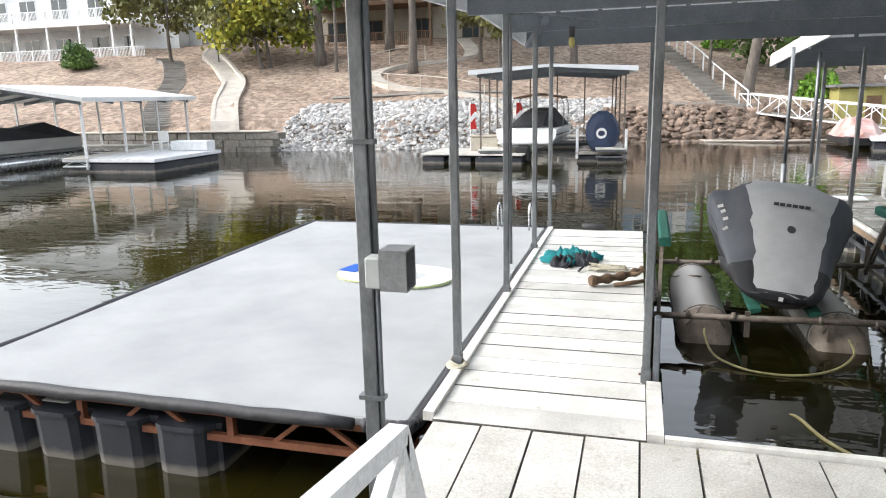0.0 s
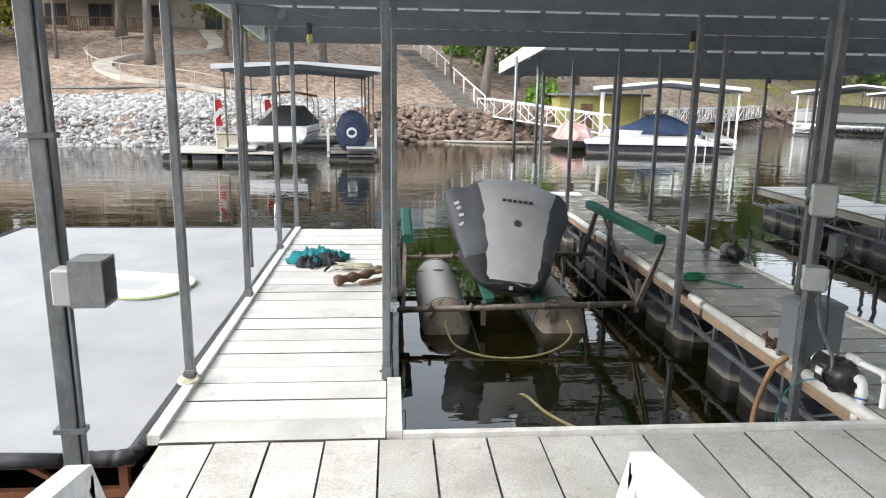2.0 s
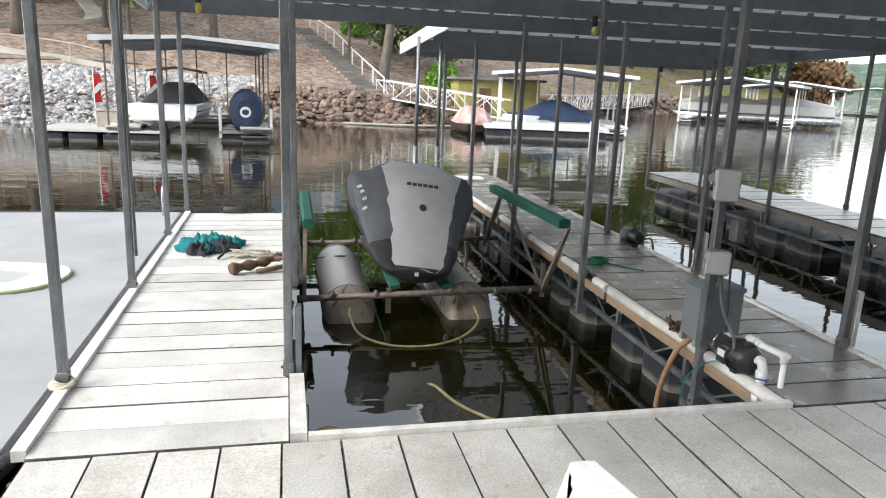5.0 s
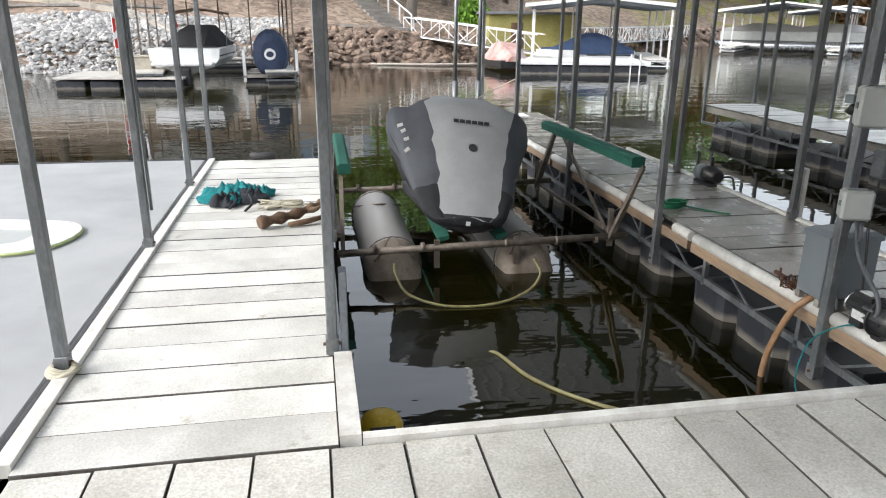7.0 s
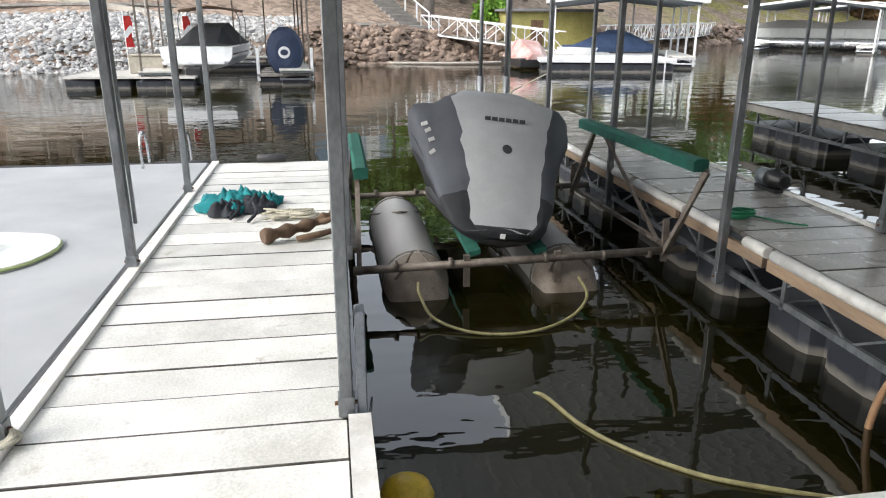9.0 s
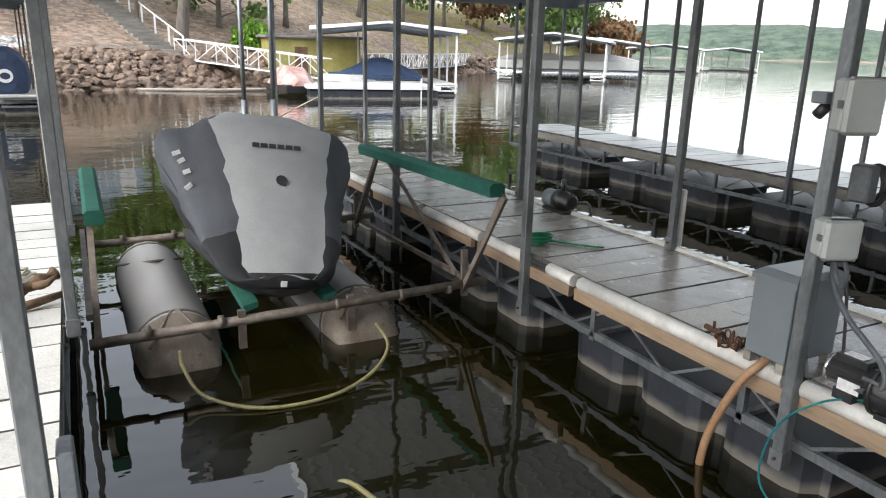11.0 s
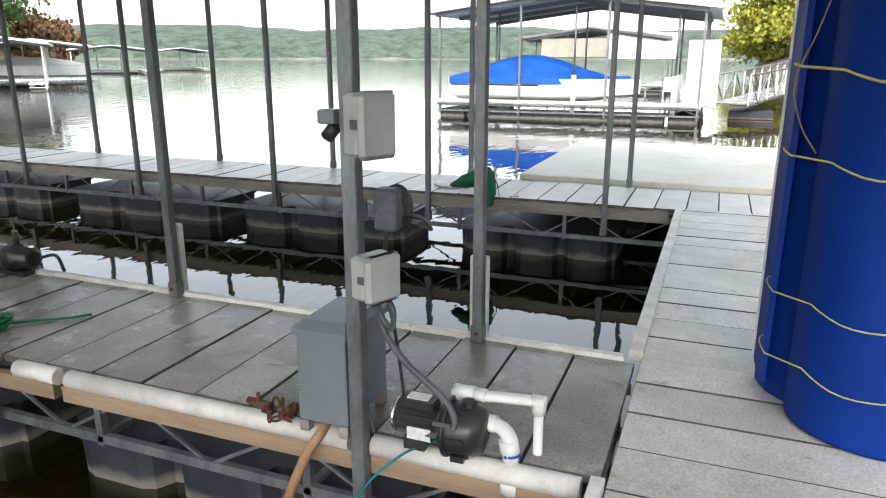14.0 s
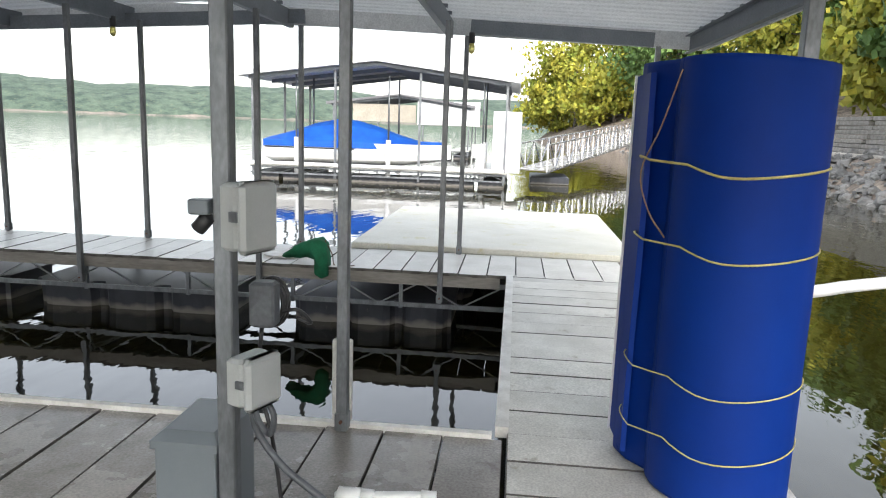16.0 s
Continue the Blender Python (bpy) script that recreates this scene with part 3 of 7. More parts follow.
for k, x in enumerate((1.23, 1.7)):
    bm = bmesh.new()
    pipe(bm, curve_pts([(x, 3.1, -0.06), (x, 3.1, 0.2), (x, 3.2, 0.33), (x, 3.36, 0.24), (x, 3.42, -0.1), (x, 3.44, -0.9)], 6), 0.016, 8)
    part("ladder_rail", bm, "chrome", raft, "bent aluminium ladder rail")

board = thing("float_board", (-2.55, 3.42, -0.055), "flat white foam float ring with a green rim", "board")
bm = bmesh.new()


def rounded(x, y, r, n, z, sx=1.0):
    out = []
    for cx, cy, a0 in ((x - r, y - r, 0), (-x + r, y - r, 90), (-x + r, -y + r, 180), (x - r, -y + r, 270)):
        for k in range(n + 1):
            a = radians(a0 + 90 * k / n)
            out.append((cx + r * math.cos(a), cy + r * math.sin(a), z))
    return out


out0, in0 = rounded(0.68, 0.40, 0.36, 6, 0.0), rounded(0.36, 0.2, 0.12, 6, 0.0)
out1, in1 = [(x, y, 0.035) for x, y, z in out0], [(x, y, 0.035) for x, y, z in in0]
a, b, c, d = ([bm.verts.new(p) for p in r] for r in (out0, out1, in1, in0))
for r, s in ((a, b), (b, c), (c, d)):
    for i in range(len(r)):
        j = (i + 1) % len(r)
        bm.faces.new((r[i], r[j], s[j], s[i]))
part("rim", bm, "pvc", board, "white foam ring")
bm = bmesh.new()
r = rounded(0.37, 0.21, 0.12, 6, 0.012)
loft(bm, [[(x, y, 0.004) for x, y, z in r], r])
part("net", bm, "ebox", board, "grey mesh infill")
bm = bmesh.new()
pipe(bm, [(x * 1.0, y * 1.0, 0.018) for x, y, z in out0 + out0[:1]], 0.012, 6)
part("piping", bm, plain("lime_rim", (0.42, 0.5, 0.22), 0.5), board, "lime green edging")
bm = bmesh.new()
chamfer_box(bm, -0.66, -0.44, -0.16, 0.12, 0.037, 0.05, 0.004)
part("pad", bm, "bluec", board, "blue foam patch")
board.matrix_basis = pose(-2.72, 3.46, -0.053, 0, 0, -14)
board.scale = (1.02, 1.12, 1)

# ---- grey receptacle box on the first post ----
box = thing("outlet_box", (-1.215, -1.06, 1.14), "open grey outlet box with a deep lid on a post", "electrical box")
bm = bmesh.new()
chamfer_box(bm, -0.02, 0.05, -0.06, 0.05, -0.01, 0.13, 0.008)
part("body", bm, "ebox", box)
bm = bmesh.new()
loft(bm, [[(0.05, -0.06, -0.01), (0.07, -0.06, -0.01), (0.07, 0.05, -0.01), (0.05, 0.05, -0.01)], [(0.05, -0.06, 0.16), (0.07, -0.06, 0.16), (0.07, 0.05, 0.16), (0.05, 0.05, 0.16)]])
for y0, y1, z0, z1 in ((0.05, 0.06, -0.01, 0.165), (-0.07, -0.06, -0.01, 0.165), (-0.06, 0.05, 0.155, 0.165), (-0.06, 0.05, -0.015, -0.005)):
    quad_box(bm, 0.05, 0.17, y0, y1, z0, z1)
lid = part("lid", bm, surface("grey_lid_plastic", (0.17, 0.175, 0.18), (0.22, 0.225, 0.23), 0.5, 0, 8, 60, 0.03), box, "dark grey deep lid, open")
bm = bmesh.new()
pipe(bm, [(-0.0, 0.03, 0.12), (-0.0, 0.03, 1.25)], 0.016, 8)
pipe(bm, [(0.0, 0.03, -0.01), (0.0, 0.03, -1.3)], 0.013, 8)
part("conduit", bm, "galv", box, "galvanised conduit")
bm = bmesh.new()
for z in (0.6, -0.55):
    quad_box(bm, -0.1, 0.02, 0.0, 0.05, z, z + 0.02)
part("strap", bm, "galv", box, "conduit strap")

# ---- gangway rails ----
gang = thing("gangway", (0, -2.0, 0), "white gangway with square tube railings sloping from the dock", "gangway")
rise = 0.17
bm = bmesh.new()
loft(bm, [[(-0.8, -y, y * rise - 0.06), (0.8, -y, y * rise - 0.06), (0.8, -y, y * rise), (-0.8, -y, y * rise)] for y in (-0.65, 6.0)])
part("deck", bm, "plank_grey", gang, "ribbed gangway deck")
for s in (-1, 1):
    x = 0.735 * s - 0.055
    bm = bmesh.new()
    bar(bm, (x, 0.0, 0.95), (x, -6, 0.95 + 6 * rise), 0.06, 0.06)
    bar(bm, (x, 0.0, 0.55), (x, -6, 0.55 + 6 * rise), 0.05, 0.05)
    bar(bm, (x, 0.0, 0.05), (x, -6, 0.05 + 6 * rise), 0.05, 0.08)
    for k in range(6):
        y = -k * 1.15
        bar(bm, (x, y, 0.0 - y * rise), (x, y, 0.94 - y * rise), 0.05, 0.05)
        bar(bm, (x, y, 0.93 - y * rise), (x, y - 1.1, 0.1 - (y - 1.1) * rise), 0.045, 0.045)
    bar(bm, (x, 0.0, 0.96), (x, 0.42, 0.05), 0.05, 0.05)
    part("railing", bm, "white", gang, "white square tube railing")

# ---- electric post: boxes, cabinet, pump ----
def enclosure(x, y, z, w, d, h, name, label, turn=0):
    b = thing(name, (x, y, z), label, "electrical box")
    bm = bmesh.new()
    chamfer_box(bm, -w / 2, w / 2, -d / 2, d * 0.15, 0, h, 0.012)
    part("body", bm, "ebox", b)
    bm = bmesh.new()
    chamfer_box(bm, -w / 2 - 0.007, w / 2 + 0.007, d * 0.15 + 0.004, d / 2, -0.007, h + 0.007, 0.016)
    part("lid", bm, "ebox", b, "rounded grey lid")
    for zz in (h * 0.2, h * 0.5, h * 0.8):
        part("hinge", made(quad_box, -w / 2 - 0.015, -w / 2 + 0.002, -0.01, d * 0.3, zz - 0.01, zz + 0.01), "galv", b, "small grey hinge")
    part("latch", made(quad_box, w / 2, w / 2 + 0.012, 0, d * 0.3, h * 0.45, h * 0.6), "galv", b, "small grey latch")
    b.matrix_basis = pose(x, y, z, 0, 0, turn)
    return b


enclosure(2.93, 0.84, 1.14, 0.15, 0.11, 0.215, "junction_box", "tall grey weatherproof electrical box on the dock post", 158)
enclosure(2.93, 0.83, 0.62, 0.15, 0.11, 0.165, "junction_box", "square grey weatherproof switch box on the dock post", 158)
cab = thing("transformer_cabinet", (3.08, 1.085, 0.02), "grey steel cabinet with an overhanging lid beside the post", "cabinet")
bm = bmesh.new()
chamfer_box(bm, -0.14, 0.22, -0.11, 0.11, 0.03, 0.42, 0.006)
part("body", bm, "cabinet", cab)
bm = bmesh.new()
loft(bm, [[(-0.15, -0.12, 0.40), (0.23, -0.12, 0.40), (0.23, 0.12, 0.40), (-0.15, 0.12, 0.40)], [(-0.15, -0.12, 0.43), (0.23, -0.12, 0.43), (0.23, 0.12, 0.43), (-0.15, 0.12, 0.43)], [(-0.10, -0.09, 0.455), (0.18, -0.09, 0.455), (0.18, 0.09, 0.455), (-0.10, 0.09, 0.455)]])
part("lid", bm, "cabinet", cab, "overhanging grey steel lid")
for x in (-0.12, 0.2):
    for y in (-0.09, 0.09):
        part("foot", made(quad_box, x - 0.02, x + 0.02, y - 0.02, y + 0.02, -0.02, 0.03), "oldwood", cab, "wooden block")

reel = thing("timer_box", (3.03, 0.86, 0.93), "dark grey upright meter box with coiled cable on the dock post", "electrical box")
bm = bmesh.new()
chamfer_box(bm, 0.0, 0.07, -0.065, 0.025, -0.085, 0.075, 0.01)
part("body", bm, "rubber", reel)
bm = bmesh.new()
for k in range(3):
    r = 0.055 + 0.008 * k
    pipe(bm, [(0.1 + 0.012 * k, -0.02 + r * math.cos(a) * 0.8, -0.02 + r * 1.25 * math.sin(a)) for a in [i * math.tau / 20 for i in range(21)]], 0.008, 6)
pipe(bm, curve_pts([(0.1, -0.05, -0.05), (0.1, -0.12, -0.04), (0.12, -0.16, -0.09), (0.11, -0.11, -0.07)], 6), 0.007, 6)
pipe(bm, curve_pts([(0.06, 0.0, -0.1), (0.05, 0.01, -0.3), (0.02, -0.05, -0.5), (0.02, -0.1, -0.9)], 6), 0.008, 6)
part("cable", bm, "black", reel, "coiled black cable")

cord = thing("power_cable", (2.97, 0.9, 0.62), "grey flexible conduit looping from the switch box to the pump", "cable")
bm = bmesh.new()
pipe(bm, curve_pts([(0.0, -0.05, 0.0), (0.02, -0.06, -0.09), (0.0, -0.11, -0.13), (-0.02, -0.13, -0.05), (0.0, -0.09, 0.0)], 6), 0.011, 8)
pipe(bm, curve_pts([(0.03, -0.03, 0.0), (0.04, -0.05, -0.14), (0.0, -0.16, -0.25), (-0.02, -0.34, -0.38), (-0.03, -0.37, -0.48), (0.0, -0.27, -0.54), (0.02, -0.12, -0.55)], 8), 0.013, 8)
pipe(bm, curve_pts([(0.05, 0.02, 0.0), (0.05, 0.05, -0.2), (0.03, 0.03, -0.4), (0.03, -0.01, -0.6)], 6), 0.006, 6)
part("sheath", bm, "rubber", cord)
camera_eye = thing("floodlight", (2.94, 0.965, 1.27), "small black motion floodlight on a bracket on the dock post", "lamp")
bm = bmesh.new()
chamfer_box(bm, -0.03, 0.03, 0.0, 0.07, -0.025, 0.025, 0.005)
part("hood", bm, "cabinet", camera_eye)
bm = bmesh.new()
pipe(bm, [(0, 0.01, -0.03), (0.0, 0.05, -0.075)], 0.025, 10)
part("head", bm, "black", camera_eye)

pump = thing("water_pump", (3.03, 0.57, 0.0), "black electric water pump with a white label on the dock edge", "pump")
pump.scale = (0.88, 0.88, 0.84)
bm = bmesh.new()
pipe(bm, [(0, y, 0.13) for y in (0.27, 0.255, 0.25, 0.05, 0.04, 0.02)], [0.045, 0.07, 0.075, 0.075, 0.08, 0.06], 18)
quad_box(bm, -0.045, 0.045, 0.07, 0.23, 0.195, 0.235)
part("motor", bm, "black", pump, "ribbed black pump motor")
bm = bmesh.new()
quad_box(bm, -0.078, -0.073, 0.07, 0.18, 0.06, 0.12)
part("label", bm, "label", pump, "white rating label")
bm = bmesh.new()
quad_box(bm, -0.03, 0.03, 0.1, 0.2, 0.235, 0.24)
part("label", bm, "label", pump, "white warning label")
bm = bmesh.new()
pipe(bm, [(0, y, 0.12) for y in (0.03, 0.025, -0.0, -0.04, -0.10, -0.15, -0.165)], [0.07, 0.115, 0.125, 0.12, 0.118, 0.10, 0.05], 22)
for a in range(6):
    ang = a * math.tau / 6
    bar(bm, (0.121 * math.cos(ang), 0.02, 0.12 + 0.121 * math.sin(ang)), (0.121 * math.cos(ang), -0.1, 0.12 + 0.121 * math.sin(ang)), 0.018)
part("volute", bm, "black", pump, "round black pump head")
part("clamp_ring", made(pipe, [(0.131 * math.cos(a), 0.0, 0.12 + 0.131 * math.sin(a)) for a in [k * math.tau / 28 for k in range(29)]], 0.011, 6), "black", pump, "moulded clamp ring round the pump head")
part("clamp_bolt", made(bar, (-0.14, 0.03, 0.2), (-0.14, -0.05, 0.2), 0.014), "galv", pump, "steel clamp bolt")
part("fill_plug", made(pipe, [(0, -0.08, 0.22), (0, -0.08, 0.262)], 0.03, 8, False), "black", pump, "black filler plug")
part("fan_cap", made(pipe, [(0, 0.272, 0.13), (0, 0.262, 0.13), (0, 0.246, 0.13)], [0.06, 0.079, 0.08], 20), "chrome", pump, "bright motor end cap")
for k in range(9):
    a = radians(200 - k * 27)
    part("cooling_fin", made(bar, (0.077 * math.cos(a), 0.24, 0.13 + 0.077 * math.sin(a)), (0.077 * math.cos(a), 0.06, 0.13 + 0.077 * math.sin(a)), 0.006), "black", pump)
bm = bmesh.new()
quad_box(bm, -0.10, 0.10, -0.09, -0.03, 0.0, 0.03)
quad_box(bm, -0.07, 0.07, 0.1, 0.2, 0.0, 0.06)
part("foot", bm, "black", pump)

pipes = thing("pvc_pipework", (3.09, 0.45, 0.0), "white glued plastic pipes and elbows running from the dock pump", "pipe")
pipes.scale = (1, 1, 0.80)
bm = bmesh.new()
path = [(-0.0, 0.09, 0.27), (0.0, 0.02, 0.27), (0.02, -0.14, 0.275), (0.03, -0.2, 0.27)]
pipe(bm, [(0, 0.11, 0.235), (0, 0.11, 0.28)], 0.034, 12)
pipe(bm, path[:2] + path[2:], 0.026, 12)
pipe(bm, [(0.03, -0.2, 0.27), (0.03, -0.205, -0.65)], 0.019, 12)
part("pipe", bm, "pvc", pipes, "white plastic riser pipe")
bm = bmesh.new()
for p, q, r in (((0, 0.13, 0.275), (0, 0.045, 0.275), 0.034), ((0.0, 0.045, 0.275), (0.0, -0.0, 0.275), 0.031), ((0.03, -0.17, 0.272), (0.03, -0.225, 0.272), 0.03), ((0.03, -0.2, 0.285), (0.03, -0.2, 0.21), 0.028)):
    pipe(bm, [p, q], r, 12)
part("elbow", bm, "pvc", pipes, "white pipe elbow")
bm = bmesh.new()
pipe(bm, curve_pts([(-0.02, 0.02, 0.15), (-0.03, -0.06, 0.15), (-0.05, -0.11, 0.11), (-0.06, -0.12, 0.0)], 5), 0.031, 12)
pipe(bm, [(-0.06, -0.12, 0.02), (-0.065, -0.12, -0.7)], 0.029, 12)
part("pipe", bm, "pvc", pipes, "white plastic suction pipe")
bm = bmesh.new()
for p, q, r in (((-0.02, 0.0, 0.15), (-0.022, -0.05, 0.15), 0.039), ((-0.05, -0.105, 0.10), (-0.058, -0.118, 0.03), 0.038), ((-0.06, -0.12, -0.09), (-0.06, -0.12, -0.16), 0.044)):
    pipe(bm, [p, q], r, 12)
part("coupling", bm, "pvc", pipes, "white pipe coupling with blue primer stain")
bm = bmesh.new()
pipe(bm, [(-0.056, -0.117, 0.04), (-0.058, -0.119, 0.028)], 0.0395, 12)
part("primer_ring", bm, "bluec", pipes, "blue primer stain")

chain = thing("rusty_chain", (2.93, 1.33, 0.0), "small heap of rusty chain and a dull valve", "chain")
bm = bmesh.new()
random.seed(4)
for k in range(16):
    c = Vector((0.06 + random.uniform(-0.05, 0.05), random.uniform(-0.07, 0.07), 0.012 + random.random() * 0.04))
    e = Euler((random.random() * 3, random.random() * 3, random.random() * 3)).to_matrix()
    pipe(bm, [c + e @ Vector((0.026 * math.cos(a), 0.016 * math.sin(a), 0)) for a in [i * math.tau / 8 for i in range(9)]], 0.005, 5)
part("links", bm, "rustc", chain)
bm = bmesh.new()
pipe(bm, [(0.06, 0.04, 0.05), (0.07, 0.16, 0.05)], 0.016, 8)
pipe(bm, [(0.06, 0.1, 0.05), (0.06, 0.1, 0.1)], 0.008, 6)
part("valve", bm, "rustc", chain, "small dull valve")


def line_thing(name, at, ctrl, r, material, label, category, n=8, piece="line"):
    o = thing(name, at, label, category)
    bm = bmesh.new()
    pipe(bm, curve_pts([Vector(c) - Vector(at) for c in ctrl], n), r, 7)
    part(piece, bm, material, o)
    return o


line_thing("suction_hose", (3.0, 1.25, 0), [(3.06, 1.12, 0.03), (2.97, 1.11, 0.0), (2.91, 1.17, -0.12), (2.89, 1.29, -0.45), (2.89, 1.33, -0.75)], 0.022, "hose", "ochre rubber hose that drops over the dock edge into the water", "hose")
line_thing("green_wire", (3.0, 0.8, 0), [(3.05, 0.62, 0.02), (2.93, 0.75, -0.02), (2.86, 0.9, -0.2), (2.86, 0.95, -0.5), (2.87, 0.8, -0.6), (2.9, 0.5, -0.5), (2.95, 0.3, -0.4), (2.97, 0.1, -0.6)], 0.005, "teal", "thin green wire looped below the dock edge", "wire")
line_thing("air_hose", (1.2, 3.0, -0.6), [(0.58, 3.42, -0.44), (0.57, 3.22, -0.46), (0.66, 3.05, -0.59), (0.95, 2.85, -0.635), (1.35, 2.82, -0.635), (1.68, 2.95, -0.6), (1.86, 3.1, -0.5), (1.88, 3.36, -0.44)], 0.012, "yhose", "dull yellow air hose joining the two lift tanks", "hose")
line_thing("yellow_hose", (1.4, 1.6, -0.64), [(1.1, 2.0, -0.67), (1.17, 1.93, -0.645), (1.28, 1.58, -0.64), (1.46, 1.3, -0.64), (1.72, 1.05, -0.64), (2.0, 0.9, -0.64), (2.3, 0.8, -0.66)], 0.014, "yhose", "yellow hose floating in the slip water", "hose")
line_thing("mooring_line", (0.1, 1.5, 0), [(0.0, 0.8, 0.0), (0.07, 1.2, -0.3), (0.12, 1.9, -0.55), (0.02, 1.3, -0.62)], 0.004, "rubber", "thin dark line hanging in the slip", "rope")
line_thing("tether_rope", (2.9, 9.0, 0.3), [(1.4, 5.3, 0.7), (2.0, 7.2, 0.52), (2.7, 8.4, 0.6), (3.0, 7.9, 0.85)], 0.008, "rope", "slack pale rope from the cover to a post", "rope")
float_head = thing("dive_float", (0.24, 1.12, -0.66), "round yellow plastic pump float half sunk in the slip water", "float")
bm = bmesh.new()
pipe(bm, [(0, 0, z) for z in (-0.1, -0.04, 0.02, 0.07, 0.1, 0.11)], [0.09, 0.13, 0.135, 0.115, 0.07, 0.02], 18)
part("shell", bm, "brass", float_head)
bm = bmesh.new()
loft(bm, [[(-0.075, -0.125, 0.0), (0.075, -0.125, 0.0), (0.075, -0.11, 0.075), (-0.075, -0.11, 0.075)], [(-0.06, -0.145, 0.01), (0.06, -0.145, 0.01), (0.055, -0.12, 0.065), (-0.055, -0.12, 0.065)]])
part("screen", bm, "black", float_head, "dark square screen")

# ---- blue foam roll ----
roll = thing("foam_mat_roll", (3.84, -0.96, 0), "tall rolled blue foam water mat bound with yellow straps", "foam mat")
bm = bmesh.new()
pts = []
for k in range(64):
    a = radians(78) + k / 63 * radians(720)
    r = 0.345 if k < 34 else 0.305 - 0.09 * (k - 34) / 29
    pts.append((r * math.cos(a), r * math.sin(a)))
lead = [(0.34, 0.47), (0.28, 0.455), (0.18, 0.42)]
pts = lead + pts
rows = []
for z in (0.0, 0.02, 0.6, 1.2, 1.80, 1.82):
    row = []
    lean = 0.0
    outer = [Vector((x, y)) for x, y in pts]
    left, right = [], []
    for i, p in enumerate(outer):
        d = (outer[min(i + 1, len(outer) - 1)] - outer[max(0, i - 1)]).normalized()
        nrm = Vector((-d.y, d.x))
        t = 0.016 if 0.01 < z < 1.81 else 0.013
        left.append((p + nrm * t, z))
        right.append((p - nrm * t, z))
    rows.append([(q.x, q.y, zz + 0.012 * math.sin(q.y * 5)) for q, zz in left + right[::-1]])
loft(bm, rows)
for f in bm.faces:
    f.smooth = len(f.verts) == 4
part("mat", bm, "blue", roll)
bm = bmesh.new()
for x0, ang in ((0.42, 0),):
    rows = []
    for z in (0.06, 0.3, 0.6, 0.9, 1.2, 1.5, 1.78):
        w = 0.02 * math.sin(z * 4)
        rows.append([(0.14 + w, 0.445, z), (0.48 + w, 0.46, z), (0.48 + w, 0.49, z), (0.14 + w, 0.475, z)])
    loft(bm, rows)
part("flap", bm, "blue", roll, "loose outer flap of the blue mat")
roll.scale = (0.84, 0.84, 1.015)
part("flap_edge", made(quad_box, 0.475, 0.492, 0.452, 0.502, 0.05, 1.785), "pvc", roll, "pale cut edge of the outer flap")
for z, r in ((0.20, 0.0035), (0.47, 0.0035), (1.02, 0.0045), (1.35, 0.0055)):
    bm = bmesh.new()
    ring = []
    for k in range(41):
        a = k * math.tau / 40
        x, y = 0.366 * math.cos(a), 0.366 * math.sin(a)
        if 20 < math.degrees(a) < 110:
            y = max(y, 0.0) * 1.22 + 0.06
            x = x * 1.1 + 0.06
        ring.append((x, y, z + 0.035 - 0.13 * min(y, 0.2) + 0.012 * math.sin(a + 0.4) + 0.06 * max(0, math.sin(a)) ** 3))
    pipe(bm, ring, r, 6)
    part("strap", bm, "strap", roll, "thin yellow webbing strap")
bm = bmesh.new()
pipe(bm, curve_pts([(-0.08, 0.37, 1.78), (0.02, 0.43, 1.55), (0.13, 0.49, 1.36), (0.06, 0.45, 1.2), (-0.05, 0.38, 1.1)], 5), 0.004, 6)
part("cord", bm, "hose", roll, "crossed thin cord")

# ---- covered watercraft on its lift ----
lift = thing("watercraft_lift", (1.35, 4.2, -0.5), "pipe frame boat lift on two aluminium air tanks", "boat lift")
for cx, nm in ((-0.74, "air_tank"), (0.56, "air_tank")):
    bm = bmesh.new()
    ys = [(-0.88, 0.02), (-0.84, 0.5), (-0.60, 0.98), (-0.55, 1.0), (0.0, 1.0), (1.35, 1.0), (1.4, 0.98), (1.6, 0.6)]
    rings = []
    for y, k in ys:
        ring = []
        for i in range(20):
            a = i * math.tau / 20
            x, z = 0.28 * math.cos(a), 0.28 * math.sin(a)
            if y < -0.65:
                z = min(max(z * max(k, 0.3), -0.2), 0.28 * k) - (1 - k) * 0.12
                x = x * (0.75 + 0.25 * k)
            elif y > 1.38:
                x, z = x * k, z * k
            ring.append((x, y, z))
        rings.append(ring)
    loft(bm, rings)
    for f in bm.faces:
        f.smooth = True
    t = part(nm, bm, "tank", lift, "dull aluminium air tank with wedge ends, water stained")
    t.data.materials.append(M["tank_stain"])
    for f in t.data.polygons:
        f.material_index = int(f.center.y < -0.58)
    t.location = (cx, 0.22, -0.10)
    bm = bmesh.new()
    for y in (-0.56, 1.3):
        pipe(bm, [(cx + 0.284 * math.cos(a), y + 0.22, -0.10 + 0.284 * math.sin(a)) for a in [k * math.tau / 24 for k in range(25)]], 0.008, 5)
    for s in (-1, 1):
        pipe(bm, [(cx + s * 0.19, -0.56, 0.02), (cx + s * 0.02, -0.35, 0.185)], 0.012, 6)
        pipe(bm, [(cx + s * 0.28, 1.35, 0.05), (cx, 0.85, 0.2)], 0.012, 6)
    part("band", bm, "lift", lift, "weld band and brace")
